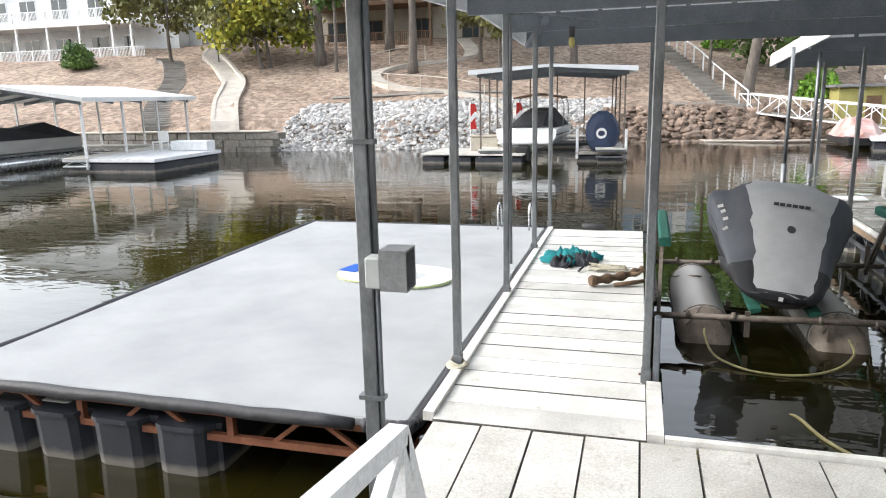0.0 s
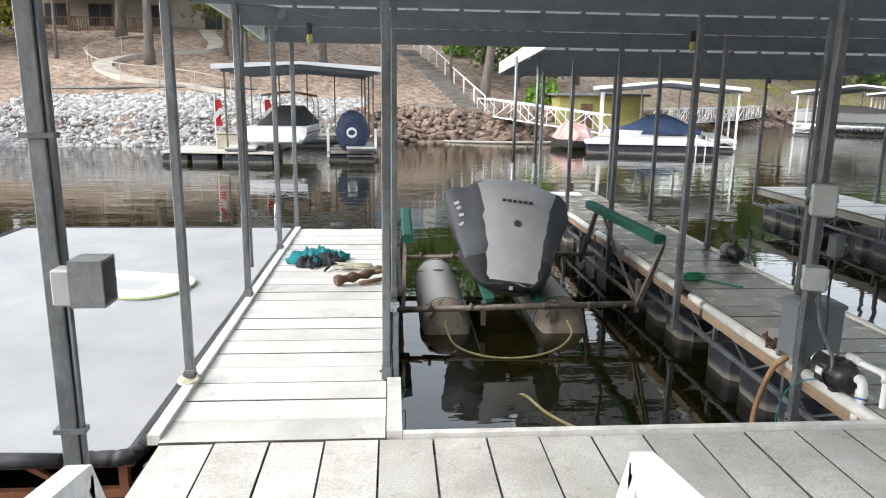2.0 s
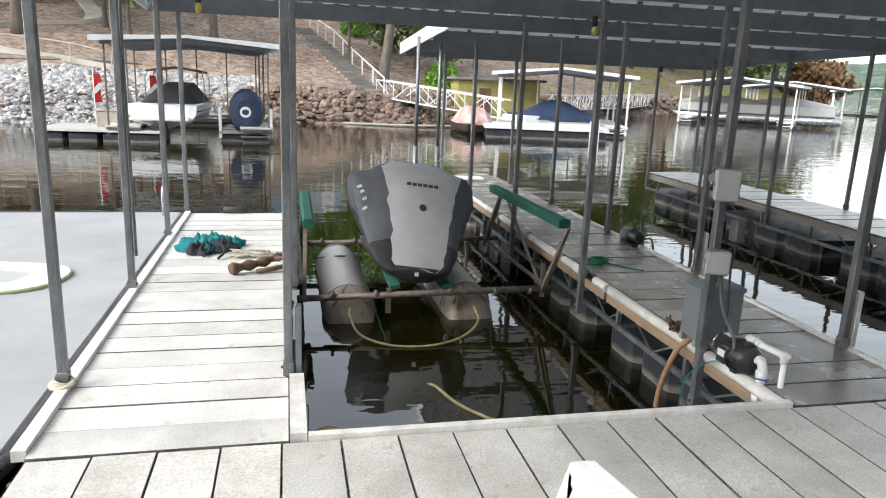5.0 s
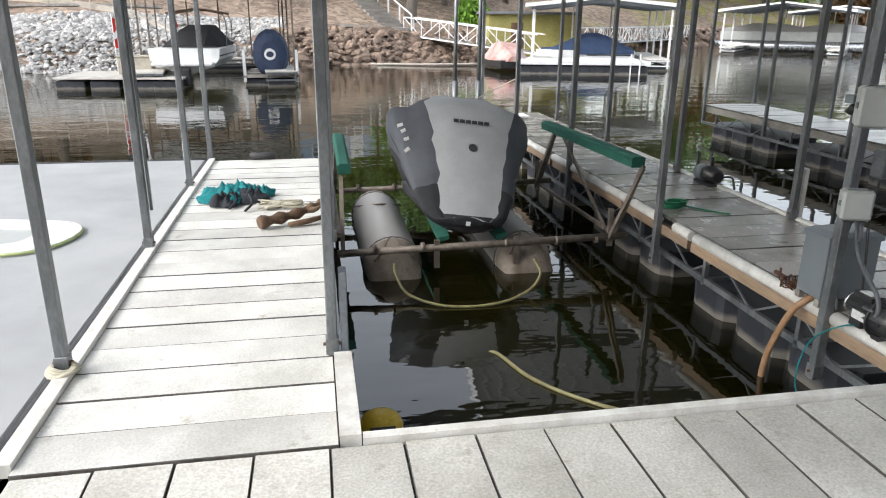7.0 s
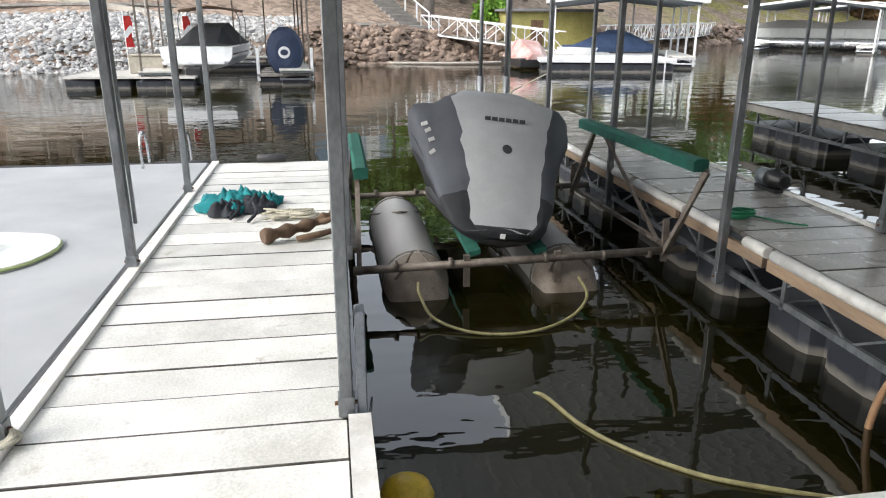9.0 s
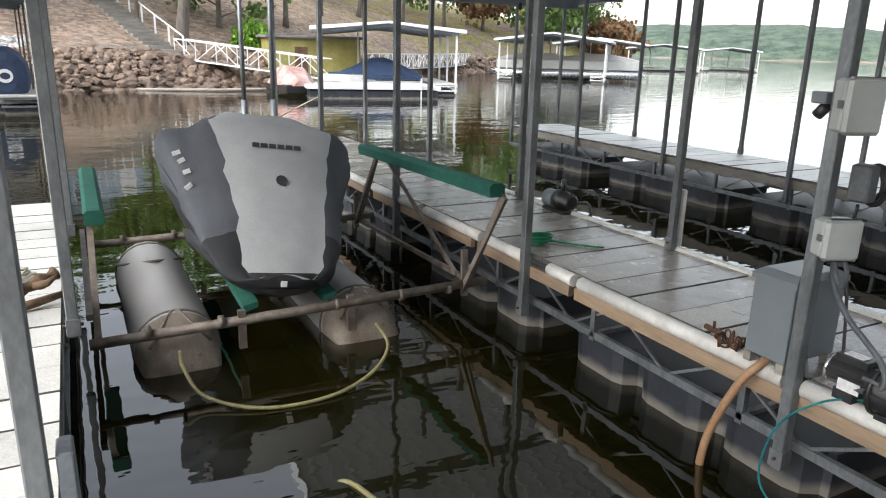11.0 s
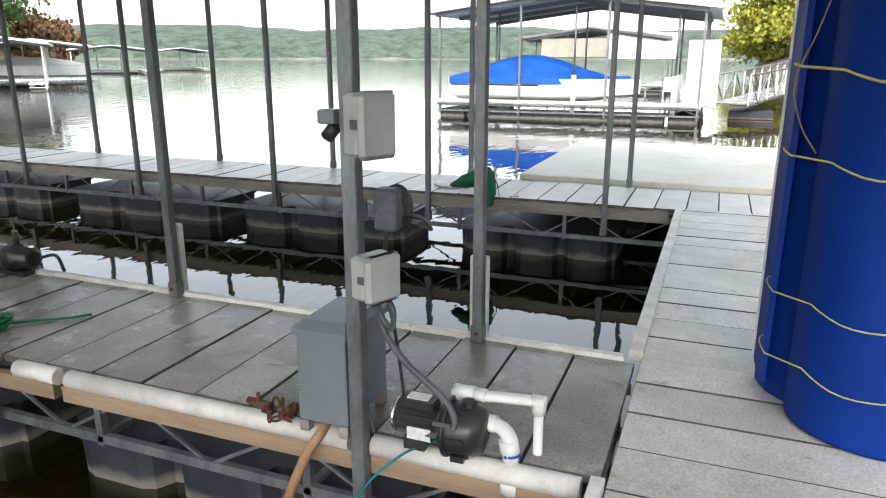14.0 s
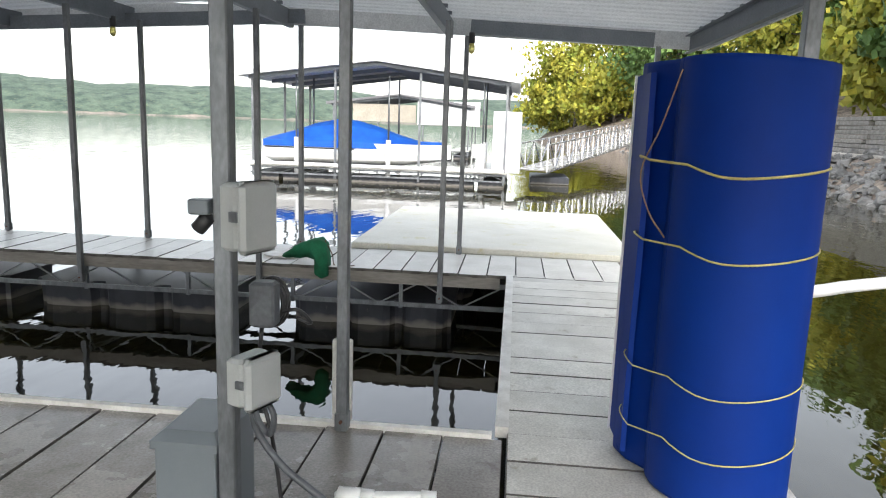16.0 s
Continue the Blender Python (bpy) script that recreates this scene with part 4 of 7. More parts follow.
for y, z in ((-0.62, 0.10), (1.75, 0.12)):
    bm = bmesh.new()
    pipe(bm, [(-1.27, y, z + 0.03), (1.55, y, z + 0.08)], 0.034, 10)
    for x in (-0.95, -0.5, 0.3, 0.8, 1.2):
        pipe(bm, [(x, y, z + 0.06), (x + 0.035, y, z + 0.06)], 0.042, 10)
    part("crossbar", bm, "lift", lift, "brown stained steel cross pipe")
ARMS = [((-1.25, -0.6, 0.3), (-1.25, 1.7, 0.3), 0.04, 0.04), ((1.4, -0.6, 0.2), (1.4, 1.75, 0.15), 0.035, 0.035), ((1.46, 1.15, 0.88), (1.38, -0.45, 0.2), 0.025, 0.03)]
for y in (-0.62, 1.75):
    ARMS += [((1.34, y, 0.13), (1.44, y - 0.40, 0.93), 0.03, 0.035), ((1.40, y + 0.04, 0.13), (1.50, y - 0.28, 0.93), 0.03, 0.035), ((1.36, y + 0.02, 0.45), (1.36, y, 0.08), 0.05, 0.03)]
ARMS += [((-1.22, -0.62, 0.1), (-1.19, 0.1, 0.76), 0.04, 0.04), ((-1.22, 1.75, 0.1), (-1.19, 1.35, 0.82), 0.04, 0.04)]
for a, b, w, h in ARMS:
    part("arm", made(bar, a, b, w, h), "lift", lift)
for x0, ya, za, yb, zb, nm in ((1.45, -0.9, 0.97, 1.75, 0.93, "guide_pad"), (-1.16, -0.02, 0.80, 1.45, 0.87, "guide_pad")):
    bm = bmesh.new()
    loft(bm, [[(x0 - 0.06, ya, za - 0.06), (x0 + 0.06, ya, za - 0.06), (x0 + 0.065, ya, za + 0.02), (x0 + 0.04, ya, za + 0.04), (x0 - 0.04, ya, za + 0.04), (x0 - 0.065, ya, za + 0.02)], [(x0 - 0.06, yb, zb - 0.06), (x0 + 0.06, yb, zb - 0.06), (x0 + 0.065, yb, zb + 0.02), (x0 + 0.04, yb, zb + 0.04), (x0 - 0.04, yb, zb + 0.04), (x0 - 0.065, yb, zb + 0.02)]])
    part(nm, bm, "green", lift, "dark green carpeted guide pad")
for s, x0 in ((-1, -0.22), (1, 0.24)):
    bm = bmesh.new()
    loft(bm, [[(x0 - 0.05 + s * 0.05, -0.55, 0.17), (x0 + 0.05 + s * 0.05, -0.55, 0.20), (x0 + 0.05 + s * 0.05, -0.55, 0.24), (x0 - 0.05 + s * 0.05, -0.55, 0.22)], [(x0 - 0.07, 1.7, 0.2), (x0 + 0.07, 1.7, 0.2), (x0 + 0.07, 1.7, 0.28), (x0 - 0.07, 1.7, 0.28)]])
    part("bunk", bm, "green", lift, "green carpeted bunk")
for x0 in (-0.35, 0.42):
    part("bracket", made(bar, (x0, -0.62, -0.05), (x0, -0.62, 0.22), 0.05, 0.04), "lift", lift)
    part("bracket", made(bar, (x0 * 0.7, 1.75, 0.05), (x0 * 0.7, 1.75, 0.24), 0.05, 0.04), "lift", lift)
for x0 in (0.78, 1.16):
    bm = bmesh.new()
    pipe(bm, [(x0, 4.3, 0.3), (x0, 4.3, 1.25)], 0.045, 10)
    pipe(bm, [(x0, 4.3, 1.2), (x0, 4.3, 3.05)], 0.03, 8)
    part("guide_pole", bm, "galv", lift, "tall galvanised guide pole with a wider sleeve")

ski = thing("covered_watercraft", (1.26, 4.5, 0.0), "watercraft under a fitted two-tone grey canvas cover on a lift", "watercraft")
stations = []
# y, half width, bottom z, shoulder z, top z, half width of the top
for y, hw, zb, zs, zt, tw in ((-0.90, 0.27, -0.17, -0.12, -0.07, 0.20), (-0.84, 0.38, -0.20, -0.06, 0.01, 0.26), (-0.68, 0.46, -0.21, 0.08, 0.20, 0.28), (-0.42, 0.54, -0.20, 0.26, 0.47, 0.32), (-0.18, 0.62, -0.18, 0.42, 0.70, 0.37), (0.0, 0.69, -0.16, 0.54, 0.81, 0.42), (0.12, 0.73, -0.14, 0.60, 0.86, 0.43), (0.35, 0.69, -0.24, 0.49, 0.88, 0.34), (0.8, 0.60, -0.25, 0.38, 0.74, 0.24), (1.5, 0.57, -0.22, 0.24, 0.60, 0.2), (1.95, 0.52, -0.15, 0.14, 0.45, 0.18)):
    stations.append((y, hw, zb, zs, zt, tw))


def cover_ring(s, n=24):
    y, hw, zb, zs, zt, tw = s
    key = [(-hw * 0.62, zb + (zs - zb) * 0.05), (-hw * 0.88, zb + (zs - zb) * 0.42), (-hw * 1.12, zs + (0.06 if y > -0.3 else 0)), (-(tw + hw) * 0.52, zs + (zt - zs) * 0.62), (-tw, zt - 0.03), (-tw * 0.4, zt + 0.005), (tw * 0.4, zt + 0.005), (tw, zt - 0.03), ((tw + hw) * 0.52, zs + (zt - zs) * 0.62), (hw * 0.96, zs), (hw * 0.90, zb + (zs - zb) * 0.42), (hw * 0.62, zb + (zs - zb) * 0.05)]
    c = curve_pts([(x, 0, z) for x, z in key], 3)
    out = []
    for i, p in enumerate(c):
        w = 0.026 * noise.noise(Vector((p.x * 3, y * 3, p.z * 5))) + 0.012 * noise.noise(Vector((p.x * 9, y * 6, p.z * 13 + 4))) + 0.009 * math.sin(p.z * 31 + p.x * 14 + y * 9)
        out.append((p.x + w * (1 if p.x > 0 else -1), y + 0.4 * w, p.z + 0.3 * w))
    return out


dense = []
for a, b in zip(stations, stations[1:]):
    for k in range(3):
        dense.append(tuple(p + (q - p) * (k / 3) for p, q in zip(a, b)))
dense.append(stations[-1])
rings = [cover_ring(s) for s in dense]
cols = len(rings[0])


def strip(name, lo, hi, material, label, first=0, last=None):
    bm = bmesh.new()
    vs = [[bm.verts.new(p) for p in r[lo:hi + 1]] for r in rings[first:last]]
    for a, b in zip(vs, vs[1:]):
        for i in range(hi - lo):
            bm.faces.new((a[i], a[i + 1], b[i + 1], b[i]))
    part(name, bm, material, ski, label, smooth=True)


mid = cols // 2
strip("cover_skirt", 0, 4, "cover_k", "black elastic skirt of the cover", 6)
strip("cover_skirt", 0, mid - 5, "cover_k", "black elastic skirt of the cover", 0, 7)
strip("cover_side", 4, mid - 5, "cover_d", "charcoal canvas side panel", 6)
strip("cover_top", mid - 5, mid + 5, "cover_l", "light grey canvas centre panel")
strip("cover_side", mid + 5, cols - 5, "cover_d", "charcoal canvas side panel", 6)
strip("cover_skirt", mid + 5, cols - 1, "cover_k", "black elastic skirt of the cover", 0, 7)
strip("cover_skirt", cols - 5, cols - 1, "cover_k", "black elastic skirt of the cover", 6)
bm = bmesh.new()
loft(bm, [rings[0], [(x * 0.5, y - 0.02, z * 0.7 - 0.02) for x, y, z in rings[0]]])
part("cover_nose", bm, "cover_k", ski, "black nose of the cover", smooth=True)
bm = bmesh.new()
hull = []
for s in stations:
    y, hw, zb, zs, zt, tw = s
    hull.append([(-hw * 0.78, y, zb + 0.12), (-hw * 0.72, y, zb + 0.02), (-hw * 0.45, y, zb - (0.02 if y < -0.6 else 0.07)), (0, y, zb - (0.05 if y < -0.6 else 0.14)), (hw * 0.45, y, zb - (0.02 if y < -0.6 else 0.07)), (hw * 0.72, y, zb + 0.02), (hw * 0.78, y, zb + 0.12)])
loft(bm, hull)
part("hull", bm, "black", ski, "black hull below the cover", smooth=True)
part("seam", made(pipe, curve_pts([rings[k][5] for k in (8, 12, 16, 22, 28)], 3), 0.006, 5), "cover_k", ski, "dark stitched seam")
for k in range(4):
    a, b = Vector(rings[10 + k][7]), Vector(rings[10 + k][8])
    a, b = a.lerp(b, 0.1), a.lerp(b, 0.75)
    part("side_lettering_bar", made(bar, a + Vector((-0.012, -0.008, 0)), b + Vector((-0.012, -0.008, 0.008)), 0.012, 0.03), "label", ski, "white bar of the side marking")
bm = bmesh.new()
quad_box(bm, -0.02, 0.02, -0.935, -0.91, -0.14, -0.10)
part("tow_eye", bm, "label", ski, "white tow eye tag")


def decal(name, pts, y, material, label):
    bm = bmesh.new()
    loft(bm, [[(x, y(x, z), z) for x, z in pts], [(x, y(x, z) - 0.008, z) for x, z in pts]])
    part(name, bm, material, ski, label)


# slanting front face of the cover: the line of the centre panel
def face_y(x, z):
    tops = [(s[4], s[0]) for s in stations[:6]]
    for (za, ya), (zb2, yb) in zip(tops, tops[1:]):
        if za <= z <= zb2:
            return ya + (yb - ya) * (z - za) / (zb2 - za) - 0.012
    return tops[-1][1] - 0.012


for k in range(6):
    x0 = -0.15 + k * 0.062
    decal("lettering_bar", [(x0, 0.70), (x0 + 0.05, 0.70), (x0 + 0.054, 0.727), (x0 + 0.005, 0.727)], face_y, "print", "dark bar of unlettered maker mark")
decal("badge", [(0.04 + 0.042 * math.cos(a), 0.50 + 0.032 * math.sin(a)) for a in [k * math.tau / 14 for k in range(14)]], face_y, "print", "small dark round badge")

ski.location.x = 1.36
ski.rotation_euler = (radians(1), radians(7), radians(-3))

# ---- loose things on the first finger ----
def crumple(name, at, sx, sy, h, material, label, seed, category="cloth", piece="folds"):
    o = thing(name, at, label, category)
    bm = bmesh.new()
    n = 22
    vs = []
    for i in range(n + 1):
        row = []
        for j in range(n + 1):
            u, v = i / n * 2 - 1, j / n * 2 - 1
            r = math.sqrt(u * u + v * v)
            wob = 1 + 0.35 * noise.noise(Vector((math.atan2(v, u) * 1.3, seed, 0)))
            e = max(0.0, 1 - (r / wob) ** 2)
            z = h * e ** 0.5 * (0.35 + 0.9 * abs(noise.noise(Vector((u * 3.1, v * 3.1, seed)))) + 0.25 * abs(noise.noise(Vector((u * 8, v * 8, seed))))) if e > 0 else 0.002
            row.append(bm.verts.new((u * sx * wob * min(1, 1 / max(r, 0.8)), v * sy * wob * min(1, 1 / max(r, 0.8)), z + 0.003)))
        vs.append(row)
    for i in range(n):
        for j in range(n):
            bm.faces.new((vs[i][j], vs[i + 1][j], vs[i + 1][j + 1], vs[i][j + 1]))
    ob = part(piece, bm, material, o, smooth=True)
    return o


vest = crumple("life_vest", (-0.95, 4.35, 0), 0.24, 0.3, 0.16, "teal", "crumpled teal and black life vest lying on the planks", 3.1, "life vest", "shell")
for px, py, s, mt, nm in ((0.22, -0.12, 0.2, "navy", "lining"), (0.12, 0.2, 0.17, "teal", "panel"), (0.02, -0.28, 0.13, "navy", "lining"), (0.33, 0.05, 0.13, "teal", "panel")):
    t = crumple("tmp", (0, 0, 0), s, s * 0.9, 0.15, mt, "", px * 9 + 2, "", nm)
    ch = t.children[0]
    ch.parent = vest
    ch.location = (px, py, 0.0)
    bpy.data.objects.remove(t)
bm = bmesh.new()
for a in ((0.1, -0.2, 0.0), (0.25, -0.3, 0.0)):
    pipe(bm, curve_pts([(a[0], a[1], 0.1), (a[0] + 0.03, a[1] - 0.12, 0.05), (a[0] - 0.02, a[1] - 0.28, 0.02)], 5), 0.014, 6)
part("strap", bm, "navy", vest, "black strap")
net = thing("rope_heap", (-0.42, 3.95, 0), "loose heap of pale rope netting on the planks", "rope")
bm = bmesh.new()
random.seed(8)
for k in range(9):
    c = [(random.uniform(-0.22, 0.22), random.uniform(-0.14, 0.14), 0.012 + random.random() * 0.035) for _ in range(5)]
    pipe(bm, curve_pts(c, 6), 0.008, 5)
part("strands", bm, "rope", net)
log = thing("driftwood_log", (-0.30, 3.30, 0.06), "dark rough driftwood log lying on the planks", "log")
bm = bmesh.new()
pp = [(-0.26, -0.1, 0.0), (-0.12, -0.02, 0.01), (0.02, 0.06, 0.02), (0.16, 0.15, 0.045), (0.25, 0.22, 0.07)]
c = curve_pts(pp, 5)
pipe(bm, c, [0.05 + 0.012 * math.sin(i * 1.3) - 0.0008 * i for i in range(len(c))], 10)
part("trunk", bm, "drift", log)
bm = bmesh.new()
pipe(bm, [(-0.02, -0.08, -0.03), (0.12, -0.02, -0.025), (0.28, 0.06, -0.01)], [0.022, 0.026, 0.02], 7)
pipe(bm, [(0.12, 0.13, 0.03), (0.21, 0.1, 0.05), (0.26, 0.12, 0.08)], [0.03, 0.022, 0.01], 7)
part("branch", bm, "drift", log, "snapped side branch")
roller = thing("foam_roller", (-0.72, 6.30, 0.045), "small black rubber fender at the end of the finger", "fender")
bm = bmesh.new()
pipe(bm, [(-0.16, 0, 0), (-0.15, 0, 0), (0.15, 0, 0), (0.16, 0, 0)], [0.02, 0.045, 0.045, 0.02], 12)
part("body", bm, "foam", roller)
tie = thing("rope_lashing", (-1.335, 0.80, 0), "pale rope wound round the foot of a dock post", "rope")
bm = bmesh.new()
for k in range(4):
    r = 0.048 + 0.009 * k
    pipe(bm, [(r * math.cos(a), r * math.sin(a), 0.05 + 0.008 * math.sin(a * 2 + k) - 0.006 * k) for a in [i * math.tau / 16 for i in range(17)]], 0.009, 6)
part("coil", bm, "rope", tie)

# ---- things on the second and third fingers ----
coil = thing("green_rope", (3.22, 3.38, 0), "coil of green rope with a loose end on the grey planks", "rope")
bm = bmesh.new()
for k in range(5):
    r = 0.085 + 0.012 * (k % 3)
    pipe(bm, [(r * math.cos(a) + 0.01 * k, r * 0.8 * math.sin(a), 0.012 + 0.012 * k) for a in [i * math.tau / 18 for i in range(19)]], 0.009, 6)
pipe(bm, curve_pts([(0.08, 0.0, 0.02), (0.2, -0.1, 0.01), (0.3, -0.24, 0.01), (0.4, -0.33, 0.01)], 5), 0.008, 6)
part("strands", bm, "gcloth", coil)
winch = thing("lift_motor", (4.1, 4.25, 0), "old dark electric blower motor on the dock edge", "motor")
bm = bmesh.new()
pipe(bm, [(0, y, 0.11) for y in (-0.17, -0.16, -0.05, -0.04, 0.04, 0.05)], [0.05, 0.075, 0.075, 0.095, 0.095, 0.05], 14)
part("housing", bm, "black", winch)
bm = bmesh.new()
pipe(bm, [(0, 0.06, 0.1), (0.0, 0.2, 0.1)], 0.085, 14)
part("motor", bm, "cabinet", winch, "dull grey motor barrel")
bm = bmesh.new()
quad_box(bm, -0.08, 0.08, -0.15, 0.18, 0, 0.03)
pipe(bm, [(0, -0.02, 0.18), (0.0, -0.02, 0.3)], 0.022, 8)
pipe(bm, curve_pts([(0.05, -0.15, 0.1), (0.1, -0.26, 0.12), (0.12, -0.3, 0.0)], 5), 0.012, 6)
part("base", bm, "black", winch)
cloth = thing("green_bag", (8.05, 2.1, -0.02), "dark green canvas bag hung over the outer dock edge", "bag")
bm = bmesh.new()
outline = [(0.36, 0.12), (0.2, 0.24), (0.04, 0.31), (-0.06, 0.32), (-0.13, 0.27), (-0.16, 0.1), (-0.15, -0.09), (-0.08, -0.11), (-0.03, -0.07), (-0.02, 0.1), (0.08, 0.15), (0.17, 0.11), (0.26, 0.12)]
rows = []
for x, k in ((-0.10, 0.80), (-0.08, 0.97), (-0.02, 1.0), (0.04, 0.94), (0.09, 0.97), (0.11, 0.82)):
    rows.append([(x + 0.02 * math.sin(y * 17 + z * 9), 0.02 + (y - 0.02) * k, 0.08 + (z - 0.08) * k + 0.012 * math.sin(y * 23 + x * 30)) for y, z in outline])
loft(bm, rows)
part("bag_body", bm, "gcloth", cloth, smooth=True)
part("drawstring", made(pipe, curve_pts([(0.02, -0.1, 0.3), (0.06, -0.17, 0.14), (0.08, -0.2, 0.01), (0.05, -0.42, 0.03)], 5), 0.006, 5), "drift", cloth, "thin brown drawstring")
pad = thing("paddle_float", (8.55, 2.6, 0.0), "flat pale round float mat on the outer dock", "mat")
bm = bmesh.new()
pipe(bm, [(0, 0, 0.005), (0, 0, 0.03)], 0.25, 18, False)
part("disc", bm, "trim", pad)
hatch = thing("deck_board", (3.45, 9.75, 0.0), "loose pale board lying at the far end of the dock", "board")
bm = bmesh.new()
chamfer_box(bm, -0.3, 0.25, -0.2, 0.2, 0.004, 0.04, 0.006)
part("board", bm, "white", hatch)

cream = thing("outer_platform", (11.2, 0.2, 0), "cream coloured floating platform with yellow algae stains at the outer dock", "platform")
bm = bmesh.new()
chamfer_box(bm, -1.9, 2.2, -1.7, 1.8, -0.02, 0.06, 0.01)
part("deck", bm, "cream", cream)
bm = bmesh.new()
quad_box(bm, -1.92, 2.22, -1.72, 1.82, -0.12, -0.025)
part("rim", bm, "oldwood", cream, "grey wooden rim")
for y in (-0.9, 0.9):
    t = part("float", float_tub(3.8, 1.4, 0.6), "tub", cream, "black plastic float")
    t.matrix_basis = pose(0.1, y, -0.14, 0, 0, 90)
# ---- shores ----
SHORE = [(-90, 30), (-60, 28), (-30, 28), (-18.2, 29), (-11.2, 30.2), (-5, 32.3), (-0.5, 34.0), (3, 34.8), (6.4, 36.6), (10, 37.5), (14, 40), (20, 45), (28, 52), (38, 62), (55, 75), (75, 88), (92, 104), (110, 140), (125, 230), (128, 420)]
SHORE_B = [(-70, -11), (0, -11), (15, -11.3), (27, -12.0), (35, -13), (50, -16), (65, -14), (80, -9), (100, -4), (112, -3), (122, -14), (140, -60), (170, -220)]


def along(table, x):
    for (a, ya), (b, yb) in zip(table, table[1:]):
        if a <= x <= b:
            return ya + (yb - ya) * (x - a) / (b - a)
    return table[0][1] if x < table[0][0] else table[-1][1]


def hill(d, x, sign=1):
    """The height of the land d metres behind the water's edge."""
    if d < 0:
        return LAKE + d * 0.5
    z = LAKE + min(d, 1.6) * 0.85 + max(0, d - 1.6) * (0.30 if sign > 0 else 0.42)
    if d > 20:
        z -= (d - 20) * 0.16
    z += 0.25 * noise.noise(Vector((x * 0.15, d * 0.2, 3.0 * sign)))
    return z


def ground_z(x, y):
    return hill(y - along(SHORE, x), x)


def ground_b(x, y):
    return hill(along(SHORE_B, x) - y, x, -1)


def litter(name, dirt_a, dirt_b, grass_from, grass):
    m = surface(name, dirt_a, dirt_b, 0.95, 0, 0.35, 9.0, 1.0, (1, 1, 1), 0, (0.16, 0.11, 0.08), 0.60)
    t = m.node_tree
    n, ln = t.nodes, t.links
    p = n["Principled BSDF"]
    src = p.inputs["Base Color"].links[0].from_socket
    sep = n.new("ShaderNodeSeparateXYZ")
    ln.new(n["Texture Coordinate"].outputs["Object"], sep.inputs[0])
    nz = n.new("ShaderNodeTexNoise")
    nz.inputs["Scale"].default_value, nz.inputs["Detail"].default_value = 0.22, 6
    ln.new(n["Texture Coordinate"].outputs["Object"], nz.inputs["Vector"])
    a = n.new("ShaderNodeMapRange")
    a.inputs[1].default_value, a.inputs[2].default_value = grass_from, grass_from + 25
    ln.new(sep.outputs[0], a.inputs[0])
    b = n.new("ShaderNodeMath")
    b.operation = "MULTIPLY"
    c = n.new("ShaderNodeMapRange")
    c.inputs[1].default_value, c.inputs[2].default_value = 0.42, 0.56
    ln.new(nz.outputs["Fac"], c.inputs[0])
    ln.new(a.outputs[0], b.inputs[0])
    ln.new(c.outputs[0], b.inputs[1])
    mx = n.new("ShaderNodeMix")
    mx.data_type = "RGBA"
    mx.inputs[7].default_value = (*grass, 1)
    ln.new(b.outputs[0], mx.inputs[0])
    ln.new(src, mx.inputs[6])
    leaf = n.new("ShaderNodeTexVoronoi")
    leaf.inputs["Scale"].default_value = 4.0
    ln.new(n["Texture Coordinate"].outputs["Object"], leaf.inputs["Vector"])
    lr = n.new("ShaderNodeSeparateColor")
    ln.new(leaf.outputs["Color"], lr.inputs[0])
    mr = n.new("ShaderNodeMapRange")
    mr.inputs[3].default_value, mr.inputs[4].default_value = 0.55, 1.35
    ln.new(lr.outputs[0], mr.inputs[0])
    m2 = n.new("ShaderNodeMix")
    m2.data_type, m2.blend_type = "RGBA", "MULTIPLY"
    m2.inputs[0].default_value = 1.0
    ln.new(mx.outputs[2], m2.inputs[6])
    ln.new(mr.outputs[0], m2.inputs[7])
    ln.new(m2.outputs[2], p.inputs["Base Color"])
    return m


M["bank"] = litter("leaf_litter", (0.23, 0.165, 0.125), (0.37, 0.285, 0.22), 12, (0.27, 0.24, 0.07))
M["bank_b"] = litter("stony_bank", (0.22, 0.17, 0.13), (0.36, 0.30, 0.24), 300, (0.2, 0.2, 0.07))
M["rock_w"] = surface("pale_limestone", (0.36, 0.35, 0.34), (0.58, 0.57, 0.55), 0.85, 0, 3, 30, 0.5, (1, 1, 1), 0, None, 0.6, 0, True)
M["rock_b"] = surface("brown_rock", (0.20, 0.145, 0.11), (0.36, 0.27, 0.21), 0.9, 0, 3, 30, 0.5, (1, 1, 1), 0, None, 0.6, 0, True)
M["path"] = surface("pale_concrete", (0.42, 0.38, 0.33), (0.56, 0.52, 0.46), 0.9, 0, 1.5, 30, 0.2)
M["bark"] = surface("grey_bark", (0.10, 0.085, 0.075), (0.19, 0.165, 0.145), 0.95, 0, 4, 25, 0.8, (1, 1, 0.25))
M["leaf_g"] = surface("green_leaves", (0.065, 0.14, 0.035), (0.15, 0.24, 0.055), 0.7, 0, 0.7, 20, 0, (1, 1, 1), 0, None, 0.6, 0, True)
M["leaf_y"] = surface("yellowing_leaves", (0.22, 0.28, 0.035), (0.48, 0.42, 0.05), 0.7, 0, 0.5, 20, 0, (1, 1, 1), 0, None, 0.6, 0, True)
M["leaf_r"] = surface("russet_leaves", (0.16, 0.10, 0.05), (0.27, 0.15, 0.07), 0.7, 0, 0.7, 20, 0, (1, 1, 1), 0, None, 0.6, 0, True)
M["leaf_o"] = surface("olive_leaves", (0.11, 0.12, 0.035), (0.20, 0.19, 0.06), 0.7, 0, 0.7, 20, 0, (1, 1, 1), 0, None, 0.6, 0, True)
